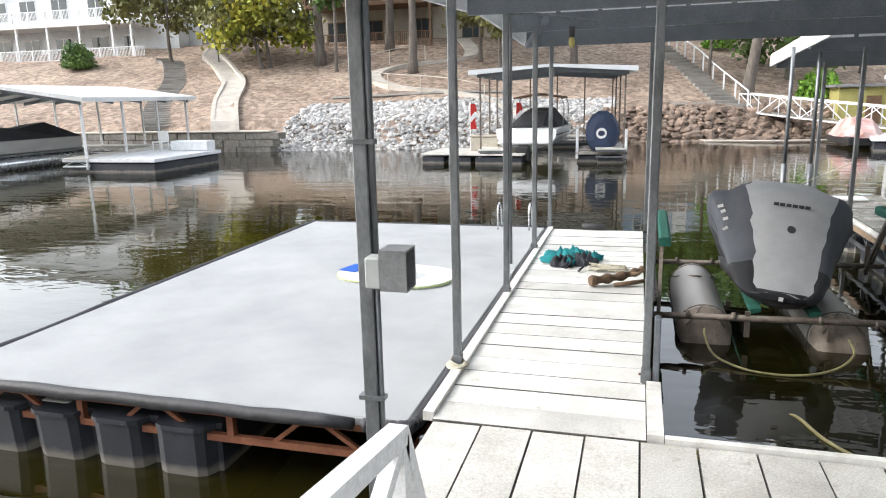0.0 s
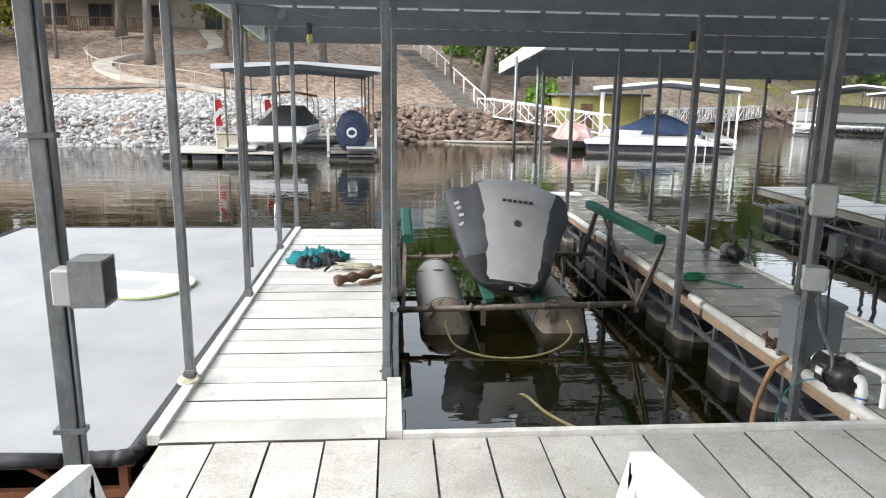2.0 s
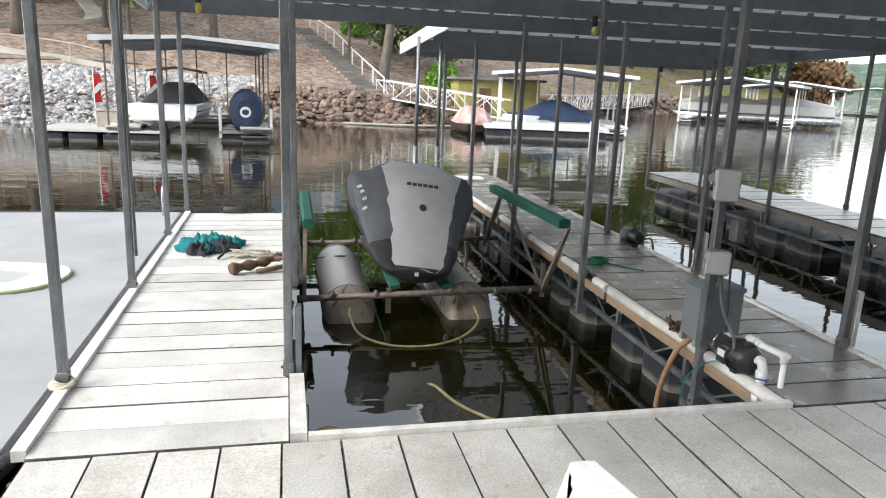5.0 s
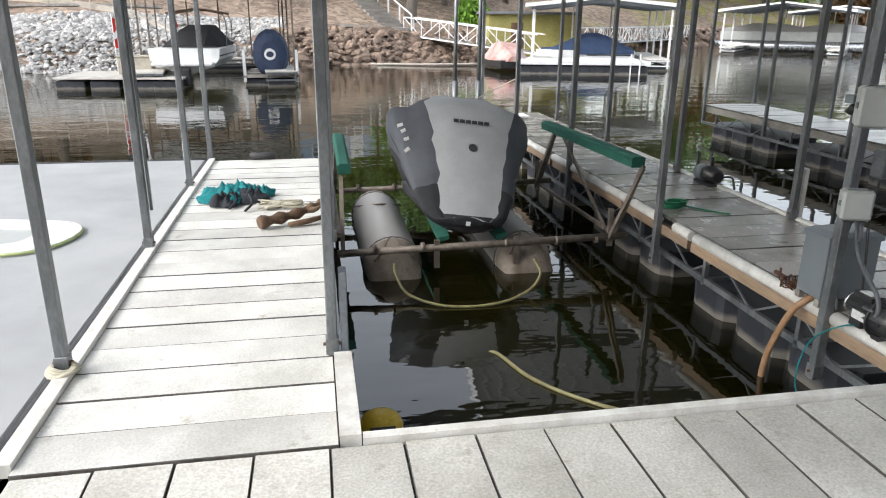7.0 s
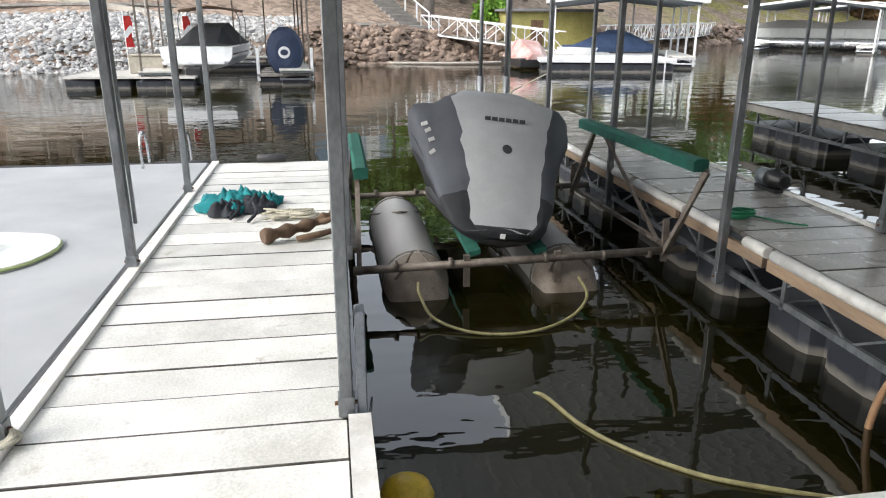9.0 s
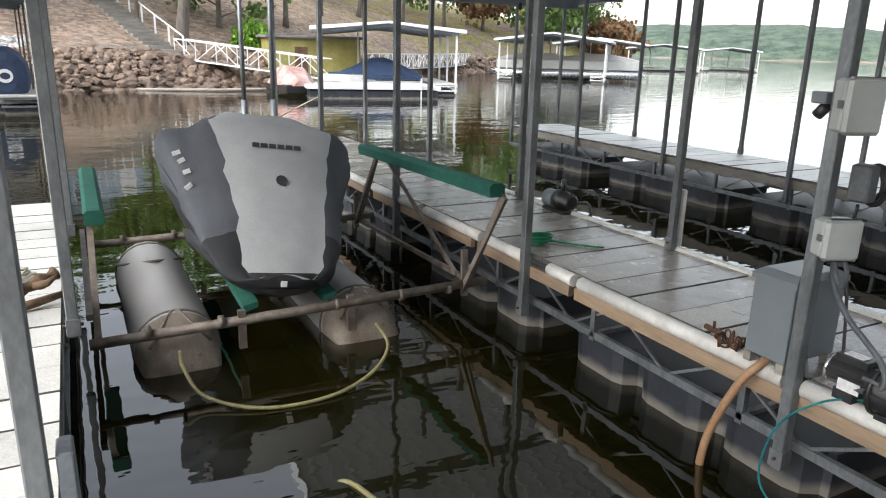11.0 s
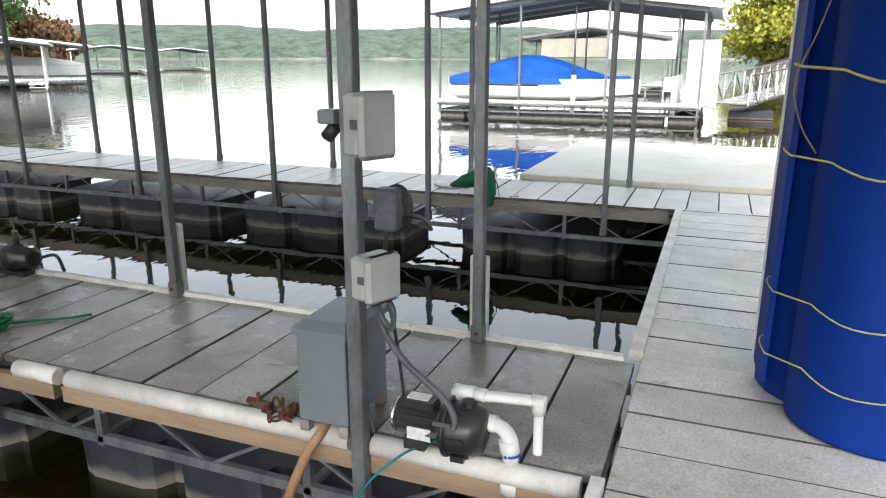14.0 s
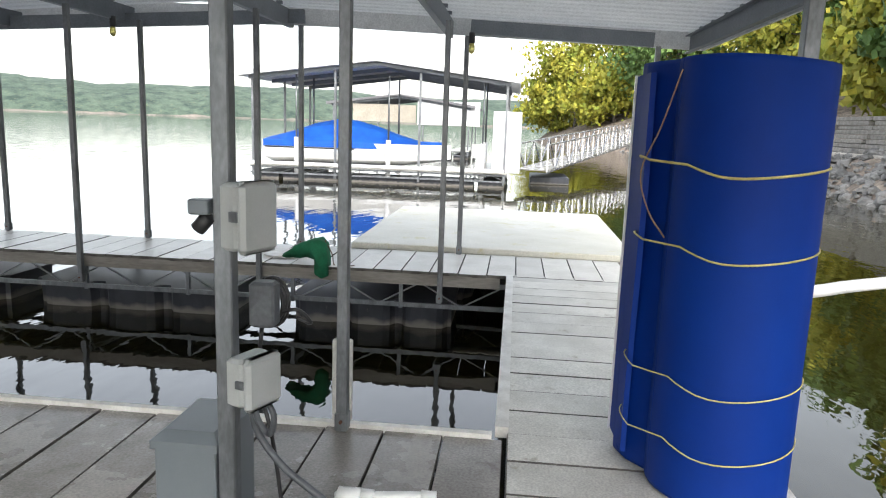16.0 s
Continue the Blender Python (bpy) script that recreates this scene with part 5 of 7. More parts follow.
M["forest"] = surface("far_forest", (0.035, 0.062, 0.048), (0.13, 0.175, 0.125), 0.95, 0, 0.055, 0.3, 0, (1, 1, 1), 0, (0.17, 0.185, 0.11), 0.57)
M["siding"] = surface("white_siding", (0.60, 0.62, 0.64), (0.70, 0.72, 0.74), 0.7, 0, 1, 10, 0)
M["brown"] = surface("brown_deck_wood", (0.13, 0.075, 0.045), (0.21, 0.13, 0.08), 0.8, 0, 2, 20, 0)
M["tan"] = surface("tan_siding", (0.36, 0.33, 0.27), (0.46, 0.42, 0.35), 0.8, 0, 1, 12, 0)
M["bluesid"] = surface("blue_siding", (0.26, 0.36, 0.48), (0.32, 0.43, 0.56), 0.8, 0, 1, 12, 0)
M["yellow"] = surface("yellow_siding", (0.34, 0.31, 0.10), (0.44, 0.40, 0.15), 0.8, 0, 1, 12, 0)
M["shingle"] = surface("grey_roofing", (0.16, 0.16, 0.17), (0.24, 0.24, 0.25), 0.9, 0, 1, 12, 0.2)
M["wroof"] = surface("white_roof_metal", (0.66, 0.67, 0.67), (0.78, 0.79, 0.79), 0.5, 0.1, 1, 12, 0)


def land(name, table, side, depth, material, label):
    bm = bmesh.new()
    xs = [table[0][0] + (table[-1][0] - table[0][0]) * i / 130 for i in range(131)]
    ds = [-6, -2, -0.4, 0, 0.5, 1.0, 1.6] + [1.6 + 1.3 * k for k in range(1, 22)] + [35, 45, 60, 90, 150]
    rows = []
    for x in xs:
        y0 = along(table, x) + 0.35 * noise.noise(Vector((x * 0.5, 0, 5)))
        rows.append([bm.verts.new((x, y0 + side * d, hill(d, x, side))) for d in ds])
    for a, b in zip(rows, rows[1:]):
        for i in range(len(ds) - 1):
            bm.faces.new((a[i], b[i], b[i + 1], a[i + 1]) if side > 0 else (a[i], a[i + 1], b[i + 1], b[i]))
    ob = part(name, bm, material, None, label, "structure", smooth=True)
    return tagged(ob, category="ground")


land("ground", SHORE, 1, 60, "bank", "sloping bank covered with brown leaf litter")
land("ground", SHORE_B, -1, 60, "bank_b", "stony wooded bank behind the dock")


def rock_field(name, count, place, material, label, lo, hi, seed):
    bm = bmesh.new()
    rng = random.Random(seed)
    ico = [(0.0, 0.0, 1.0), (0.9, 0, 0.4), (0.28, 0.85, 0.4), (-0.72, 0.52, 0.4), (-0.72, -0.52, 0.4), (0.28, -0.85, 0.4), (0.72, 0.5, -0.45), (-0.28, 0.85, -0.45), (-0.9, 0, -0.45), (-0.28, -0.85, -0.45), (0.72, -0.5, -0.45)]
    faces = [(0, 1, 2), (0, 2, 3), (0, 3, 4), (0, 4, 5), (0, 5, 1), (1, 6, 2), (2, 6, 7), (2, 7, 3), (3, 7, 8), (3, 8, 4), (4, 8, 9), (4, 9, 5), (5, 9, 10), (5, 10, 1), (1, 10, 6)]
    for _ in range(count):
        x, y, z = place(rng)
        s = rng.uniform(lo, hi) * rng.choice((0.6, 0.8, 1.0, 1.3))
        sx, sy, sz = s * rng.uniform(0.7, 1.4), s * rng.uniform(0.7, 1.3), s * rng.uniform(0.45, 0.85)
        e = Euler((rng.uniform(-0.5, 0.5), rng.uniform(-0.5, 0.5), rng.random() * 6)).to_matrix()
        v = [bm.verts.new(Vector((x, y, z)) + e @ Vector((p[0] * sx * rng.uniform(0.8, 1.15), p[1] * sy * rng.uniform(0.8, 1.15), p[2] * sz))) for p in ico]
        for f in faces:
            bm.faces.new([v[i] for i in f])
    return tagged(part(name, bm, material, None, label, "stuff"), category="rocks")


def riprap(rng):
    x = rng.uniform(-18.3, -1.5)
    d = 5.0 * rng.random() ** 1.2 - 0.25
    y = along(SHORE, x) + d
    return x, y, ground_z(x, y) + 0.03


def ledge(rng):
    x = rng.uniform(-2.0, 15)
    d = 2.6 * rng.random() - 0.3
    y = along(SHORE, x) + d
    return x, y, ground_z(x, y) + 0.05


def ledge_far(rng):
    x = rng.uniform(14, 100)
    d = 2.2 * rng.random() - 0.3
    y = along(SHORE, x) + d
    return x, y, ground_z(x, y) + 0.05


def rip_b(rng):
    x = rng.uniform(16, 75)
    d = 3.2 * rng.random() - 0.3
    y = along(SHORE_B, x) - d
    return x, y, ground_b(x, y) + 0.05


rock_field("rocks", 7000, riprap, "rock_w", "pale limestone riprap along the far shore", 0.07, 0.17, 1)
rock_field("rocks", 1500, ledge, "rock_b", "brown broken rock ledge along the far shore", 0.12, 0.32, 2)
rock_field("rocks", 1300, ledge_far, "rock_b", "brown rocks along the far cove shore", 0.2, 0.5, 3)
M["rock_g"] = surface("dark_grey_rock", (0.17, 0.165, 0.155), (0.30, 0.29, 0.275), 0.9, 0, 3, 30, 0.5, (1, 1, 1), 0, None, 0.6, 0, True)
rock_field("rocks", 2400, rip_b, "rock_g", "grey riprap rocks along the wooded bank", 0.12, 0.28, 4)


# far wooded ridge across the lake
bm = bmesh.new()
rows = []
for i in range(240):
    t = i / 239
    ang = radians(-28 + 116 * t)
    r = 980 + 90 * math.sin(t * 9)
    top = 47 + 9 * noise.noise(Vector((t * 9, 0, 0))) + 4 * noise.noise(Vector((t * 40, 2, 0))) + 1.6 * noise.noise(Vector((t * 260, 2, 0)))
    row = []
    for j, (k, back) in enumerate(((0, 0), (0.05, 2), (0.25, 25), (0.5, 60), (0.75, 110), (0.92, 170), (1.0, 220))):
        rr = r + back + 6 * noise.noise(Vector((t * 150, j * 2.0, 1)))
        row.append(bm.verts.new((math.cos(ang) * rr, math.sin(ang) * rr, LAKE - 1 + top * k + (1.8 * noise.noise(Vector((t * 300, j * 3.1, 7))) if 0 < j < 6 else 0))))
    rows.append(row)
for a, b in zip(rows, rows[1:]):
    for i in range(len(a) - 1):
        bm.faces.new((a[i], b[i], b[i + 1], a[i + 1]))
tagged(part("backdrop", bm, "forest", None, "hazy green wooded ridge across the lake", "structure"), category="hills")
bm = bmesh.new()
rows = []
for i in range(200):
    t = i / 199
    ang = radians(-28 + 116 * t)
    r = 972 + 90 * math.sin(t * 9)
    h = 1.6 + 3.5 * noise.noise(Vector((t * 60, 8, 0)))
    rows.append([bm.verts.new((math.cos(ang) * r, math.sin(ang) * r, LAKE - 1)), bm.verts.new((math.cos(ang) * (r + 3), math.sin(ang) * (r + 3), LAKE + max(0.6, h)))])
for a, b in zip(rows, rows[1:]):
    bm.faces.new((a[0], b[0], b[1], a[1]))
M["cliff"] = surface("pale_shore_cliff", (0.10, 0.11, 0.09), (0.28, 0.24, 0.21), 0.95, 0, 0.05, 0.6, 0)
tagged(part("backdrop", bm, "cliff", None, "pale rock foot of the far ridge", "structure"), category="hills")


# ---- trees ----
def tree(x, y, z, h, spread, leaf, seed, label, leaves=1500, size=0.22, low=0.3, lean=0.0, trunk=0.16, clumps=26):
    o = thing("tree", (x, y, z - 0.15), label, "tree")
    rng = random.Random(seed)
    bm = bmesh.new()
    top = Vector((lean * h, 0.05 * h, h * 0.86))
    line = curve_pts([(0, 0, 0), (lean * h * 0.3 + rng.uniform(-0.1, 0.1), rng.uniform(-0.1, 0.1), h * 0.3), (lean * h * 0.6, rng.uniform(-0.2, 0.2), h * 0.6), top], 4)
    n = len(line)
    pipe(bm, line, [trunk * (1.25 if i == 0 else 1 - 0.85 * i / n) for i in range(n)], 8)
    part("trunk", bm, "bark", o)
    bm = bmesh.new()
    centres = []
    for k in range(clumps):
        f = low + (1 - low) * (k + rng.random()) / clumps
        base = line[min(n - 1, int(f * 0.9 * (n - 1)))]
        a = rng.random() * math.tau
        reach = spread * (0.35 + 0.75 * math.sin(math.pi * min(1, (f - low) / (1 - low) * 0.8 + 0.18))) * rng.uniform(0.45, 1.1)
        tip = base + Vector((math.cos(a) * reach, math.sin(a) * reach, h * rng.uniform(0.02, 0.14)))
        mid = base.lerp(tip, 0.5) + Vector((0, 0, h * 0.03))
        pipe(bm, [base, mid, tip], [trunk * 0.35 * (1.1 - f), trunk * 0.2 * (1.1 - f), 0.012], 5)
        centres.append((tip, spread * rng.uniform(0.18, 0.42)))
    part("limbs", bm, "bark", o)
    verts, faces = [], []
    for i in range(leaves):
        c, r = centres[rng.randrange(len(centres))]
        d = Vector((rng.gauss(0, 1), rng.gauss(0, 1), rng.gauss(0, 0.7))) * r * 0.62
        p = c + d
        e = Euler((rng.random() * 3.1, rng.random() * 3.1, rng.random() * 6.2)).to_matrix()
        s = size * rng.uniform(0.6, 1.4)
        b = len(verts)
        verts += [p + e @ Vector(q) * s for q in ((-0.5, -0.32, 0), (0.45, -0.4, 0.1), (0.55, 0.35, 0), (-0.4, 0.42, 0.12))]
        faces.append((b, b + 1, b + 2, b + 3))
    me = bpy.data.meshes.new("crown")
    me.from_pydata([tuple(v) for v in verts], [], faces)
    me.materials.append(M[leaf])
    cr = new("crown", me)
    cr.parent = o
    tagged(cr, kind="stuff")
    return o


TREES = [  # x, y, height, spread, leaf, lean, trunk, low
    (-34.0, 43.0, 7.5, 3.0, "leaf_o", 0.0, 0.16, 0.5, "leafy tree beside the white house"),
    (-25.6, 41.5, 6.6, 3.6, "leaf_y", -0.22, 0.14, 0.35, "leaning small tree with yellowing leaves"),
    (-25.2, 41.9, 6.2, 3.2, "leaf_o", -0.08, 0.12, 0.4, "small multi-stemmed tree with thin leaves"),
    (-21.5, 42.2, 15, 3.2, "leaf_g", -0.04, 0.36, 0.55, "tall oak with a thick grey trunk"),
    (-17.6, 45.5, 16, 3.0, "leaf_g", 0.0, 0.34, 0.62, "tall oak before the brown house"),
    (-19.4, 40.0, 9, 1.4, "leaf_g", 0.0, 0.12, 0.60, "slender green tree on the slope"),
    (-14.3, 40.5, 14, 2.6, "leaf_o", 0.0, 0.30, 0.68, "pale barked tree beside the curved path"),
    (-10.5, 43.5, 9, 2.0, "leaf_o", 0.02, 0.16, 0.4, "cedar with drooping branches"),
    (-8.8, 41.5, 8, 1.6, "leaf_o", 0.02, 0.14, 0.4, "cedar with thin branches"),
    (-4.3, 43.0, 13, 3.0, "leaf_g", 0.0, 0.26, 0.6, "tall tree with a straight bare trunk"),
    (3.8, 43.0, 8, 2.0, "leaf_g", 0.0, 0.12, 0.5, "thin tree beside the stairway"),
    (5.7, 40.5, 11, 3.0, "leaf_g", 0.10, 0.36, 0.5, "thick leaning tree at the foot of the stairs"),
    (8.6, 45.0, 9, 3.2, "leaf_g", 0.0, 0.18, 0.15, "bushy green tree on the slope"),
    (13.5, 48.0, 12, 3.0, "leaf_o", 0.05, 0.2, 0.5, "thin tree on the grassy slope"),
    (18.5, 56.0, 13, 3.5, "leaf_o", 0.08, 0.2, 0.5, "thin leaning tree on the slope"),
    (24.0, 62.0, 14, 3.0, "leaf_g", 0.1, 0.22, 0.6, "thin leaning tree on the slope"),
    (31.0, 68.0, 14, 4.0, "leaf_o", 0.06, 0.25, 0.4, "autumn tree on the far slope"),
    (40.0, 76.0, 15, 4.5, "leaf_g", 0.0, 0.25, 0.3, "green tree on the far slope"),
    (50.0, 84.0, 8, 3.0, "leaf_r", 0.0, 0.25, 0.3, "russet tree on the far slope"),
    (60.0, 88.0, 17, 6.0, "leaf_g", 0.0, 0.3, 0.15, "dense green tree at the point"),
    (72.0, 96.0, 18, 6.5, "leaf_g", 0.0, 0.3, 0.12, "dense green tree at the point"),
    (84.0, 108.0, 17, 6.5, "leaf_o", 0.0, 0.3, 0.12, "broad tree at the point"),
    (78.0, 92.0, 7, 4.0, "leaf_r", 0.0, 0.2, 0.1, "low russet tree at the point"),
]
for k, (x, y, h, s, leaf, lean, tr, low, label) in enumerate(TREES):
    tree(x, y, ground_z(x, y), h, s, leaf, 100 + k, label, 3200 if x < 60 else 4500, 0.26 if x < 30 else 0.5, low, lean, tr, 26)
for k, (x, y, h, s) in enumerate([(-46, 56, 15, 5), (-30, 58, 16, 5), (-12, 62, 15, 5), (2, 62, 9, 5), (14, 66, 10, 5), (28, 82, 16, 6), (45, 96, 17, 7), (66, 112, 18, 7)]):
    tree(x, y, ground_z(x, y), h, s, "leaf_g", 300 + k, "dense green tree behind the houses", 3000, 0.5, 0.12, 0, 0.3, 26)
for k, (x, y, h, s, leaf) in enumerate([(102, -8, 13, 6.5, "leaf_y"), (96, -16, 15, 6.5, "leaf_y"), (104, -20, 16, 7, "leaf_g"), (86, -18, 12, 6, "leaf_g"), (84, -25, 15, 6.5, "leaf_y"), (76, -28, 13, 6, "leaf_g"), (68, -26, 10, 5.5, "leaf_y"), (72, -34, 16, 6, "leaf_g"), (60, -30, 14, 5.5, "leaf_g"), (54, -27, 8.5, 5, "leaf_y"), (52, -34, 13, 5.5, "leaf_y"), (36, -20.5, 11, 4.6, "leaf_g"), (44, -23, 9, 4.6, "leaf_y"), (30, -21, 12, 4.6, "leaf_g"), (23, -19.5, 12, 4.6, "leaf_y"), (16, -18.5, 12, 4.6, "leaf_g"), (46, -28, 8, 4.5, "leaf_y"), (42, -32, 11, 5, "leaf_g"), (30, -34, 12, 5, "leaf_g"), (108, -6, 9, 5, "leaf_y"), (92, -12, 6, 5, "leaf_y")]):
    tree(x, y, ground_b(x, y), h, s, leaf, 400 + k, "broad tree with yellowing leaves by the water" if leaf == "leaf_y" else "broad green tree by the water", 6500, 0.42, 0.10, 0.02, 0.26, 34)
for k in range(7):
    x = -60 + k * 13
    tree(x, -26 - (k % 3) * 4, ground_b(x, -26), 12, 5, "leaf_g", 500 + k, "broad green tree on the bank behind the dock", 1500, 0.6, 0.15, 0, 0.3, 20)


def bush(x, y, z, r, leaf, seed, label, leaves=900, tall=1.0):
    o = thing("bush", (x, y, z), label, "bush")
    rng = random.Random(seed)
    bm = bmesh.new()
    for k in range(7):
        a = rng.random() * 6.28
        pipe(bm, [(0, 0, -0.1), (math.cos(a) * r * 0.5, math.sin(a) * r * 0.5, r * tall)], [0.03, 0.01], 5)
    part("stems", bm, "bark", o)
    verts, faces = [], []
    for i in range(leaves):
        d = Vector((rng.gauss(0, 1), rng.gauss(0, 1), rng.gauss(0, 1)))
        d = d.normalized() * r * (0.5 + 0.6 * rng.random()) * (1 + 0.3 * noise.noise(d.normalized() * 2 + Vector((seed, 0, 0))))
        p = Vector((d.x, d.y, abs(d.z) * tall * 1.4 + 0.1))
        e = Euler((rng.random() * 3, rng.random() * 3, rng.random() * 6)).to_matrix()
        b = len(verts)
        verts += [p + e @ Vector(q) * 0.2 for q in ((-0.5, -0.3, 0), (0.5, -0.3, 0.1), (0.5, 0.3, 0), (-0.5, 0.3, 0.1))]
        faces.append((b, b + 1, b + 2, b + 3))
    me = bpy.data.meshes.new("foliage")
    me.from_pydata([tuple(v) for v in verts], [], faces)
    me.materials.append(M[leaf])
    f = new("foliage", me)
    f.parent = o
    tagged(f, kind="stuff")
    return o


M["leaf_b"] = surface("bright_leaves", (0.12, 0.26, 0.02), (0.20, 0.38, 0.04), 0.7, 0, 0.7, 20, 0, (1, 1, 1), 0, None, 0.6, 0, True)
bush(-41.5, 42.0, ground_z(-41.5, 42), 1.15, "leaf_g", 1, "dark round evergreen shrub before the white house", 1600, 1.1)
bush(9.6, 41.0, ground_z(9.6, 41) - 0.1, 1.1, "leaf_b", 2, "bright green bush beside the gangway", 1500, 0.9)
bush(5.0, 51.0, ground_z(5, 51), 1.2, "leaf_b", 3, "green bush at the top of the slope", 900)


# ---- far docks ----
def shelter(at, turn, w, d, eave, peak, nx, ny, label, roof="wroof", deck=True, post_m="white", post_w=0.07, overhang=0.3, slips=True, skew=0.0):
    """A roofed boat dock: w along its own x, d along its own y."""
    o = thing("boat_dock", (at[0], at[1], LAKE), label, "boat dock")
    o.rotation_euler = (0, 0, radians(turn))
    D = 0.55
    if deck:
        strips = [(-w / 2, -w / 2 + 1.1, -d / 2, d / 2), (w / 2 - 1.1, w / 2, -d / 2, d / 2), (-w / 2 + 1.1, w / 2 - 1.1, d / 2 - 1.2, d / 2)] if slips else [(-w / 2, w / 2, -d / 2, d / 2)]
        for x0, x1, y0, y1 in strips:
            bm = bmesh.new()
            chamfer_box(bm, x0, x1, y0, y1, D - 0.06, D, 0.01)
            part("deck", bm, "plank_pale", o)
            bm = bmesh.new()
            for xx in (x0 + 0.05, x1 - 0.05):
                truss(bm, (xx, y0), (xx, y1), D - 0.1, D - 0.32, 0.6, 0.04)
            for yy in (y0 + 0.05, y1 - 0.05):
                truss(bm, (x0, yy), (x1, yy), D - 0.1, D - 0.32, 0.6, 0.04)
            part("frame", bm, "white" if post_m == "white" else "galv", o)
            t = part("float", made(quad_box, x0 + 0.08, x1 - 0.08, y0 + 0.2, y1 - 0.2, -0.25, D - 0.33), "tub", o)
    for i in range(nx):
        for j in range(ny):
            x, y = -w / 2 + 0.1 + (w - 0.2) * i / (nx - 1), -d / 2 + 0.1 + (d - 0.2) * j / (ny - 1)
            if 0 < i < nx - 1 and j < ny - 1 and slips:
                continue
            bm = bmesh.new()
            bar(bm, (x, y, 0.1), (x, y, eave + (peak - eave) * (1 - abs(x) / (w / 2)) * 0.9), post_w)
            part("post", bm, post_m, o)
    bm = bmesh.new()
    W, H = w / 2 + overhang, d / 2 + overhang
    loft(bm, [[(-W, y, eave - 0.1), (-W, y, eave + 0.08), (0, y, peak + 0.08), (W, y, eave + 0.08 + skew), (W, y, eave - 0.1 + skew), (0, y, peak - 0.02)] for y in (-H, H)])
    part("roof", bm, roof, o)
    for j in range(ny + 1):
        y = -d / 2 + d * j / ny
        bm = bmesh.new()
        loft(bm, [[(-w / 2, yy, eave - 0.2), (0, yy, peak - 0.16), (w / 2, yy, eave - 0.2 + skew), (w / 2, yy, eave - 0.05 + skew), (0, yy, peak), (-w / 2, yy, eave - 0.05)] for yy in (y - 0.03, y + 0.03)])
        part("rafter", bm, "beam", o)
    return o


def hull_boat(at, turn, length, beam, label, cover="black", hull="white", kind="boat", covered=True):
    o = thing(kind, at, label, "boat")
    o.rotation_euler = (0, 0, radians(turn))
    bm = bmesh.new()
    rings = []
    for k in range(9):
        t = k / 8
        y = -length / 2 + length * t
        b = beam / 2 * (1 - max(0, (t - 0.45) / 0.55) ** 2.2) + 0.02
        keel = 0.05 + 0.35 * max(0, (t - 0.6) / 0.4) ** 2
        rings.append([(-b, y, 0.85), (-b * 0.96, y, 0.5), (-b * 0.78, y, 0.22 + keel * 0.3), (0, y, keel - 0.05), (b * 0.78, y, 0.22 + keel * 0.3), (b * 0.96, y, 0.5), (b, y, 0.85)])
    loft(bm, rings)
    part("hull", bm, hull, o, smooth=False)
    for s in (-1, 1):
        part("rub_rail", made(pipe, [(s * beam * 0.487, -length / 2 + 0.1, 0.62), (s * beam * 0.487, 0, 0.62)], 0.035, 5), "black", o)
    if covered:
        bm = bmesh.new()
        rings = []
        for k in range(9):
            t = k / 8
            y = -length / 2 + 0.05 + (length * 0.94) * t
            b = beam / 2 * (1 - max(0, (t - 0.45) / 0.55) ** 2.2) * 1.03 + 0.02
            pk = 0.95 + 0.75 * max(0.0, math.sin(math.pi * min(1, t * 1.05 + 0.05))) ** 1.6
            rings.append([(-b, y, 0.66), (-b * 1.0, y, 0.88), (-b * 0.45, y, 0.88 + (pk - 0.88) * 0.75), (0, y, pk), (b * 0.45, y, 0.88 + (pk - 0.88) * 0.75), (b, y, 0.88), (b, y, 0.66)])
        loft(bm, rings)
        part("cover", bm, cover, o)
    return o


# dock with the cruiser
shelter((-3.7, 27.3), 5, 5.5, 9.2, 3.4, 3.55, 5, 4, "steel boat shelter with brown posts beside a rocky shore", "roof", True, "lift", 0.06)
swim = thing("swim_dock", (-6.5, 23.8, LAKE - 0.1), "low wooden swim dock with floats at the far shelter", "dock")
bm = bmesh.new()
loft(bm, [[(-1.9, -1.1, z), (2.2, -1.5, z), (2.3, 1.6, z), (-1.8, 1.8, z)] for z in (0.42, 0.48)])
part("deck", bm, "plank_pale", swim)
for px, py in ((-1.4, -0.9), (-0.3, -1.0), (0.8, -1.1), (1.7, -1.2)):
    bm = bmesh.new()
    chamfer_box(bm, px - 0.45, px + 0.45, py - 0.2, py + 2.2, -0.2, 0.36, 0.03)
    part("float", bm, "tub", swim)
chest = thing("deck_box", (-6.1, 24.2, LAKE + 0.38), "pale wooden deck box on the far dock", "box")
bm = bmesh.new()
chamfer_box(bm, -0.55, 0.55, -0.3, 0.3, 0, 0.55, 0.02)
part("body", bm, "tan", chest)
bm = bmesh.new()
chamfer_box(bm, -0.58, 0.58, -0.33, 0.33, 0.56, 0.62, 0.015)
part("lid", bm, "tan", chest)
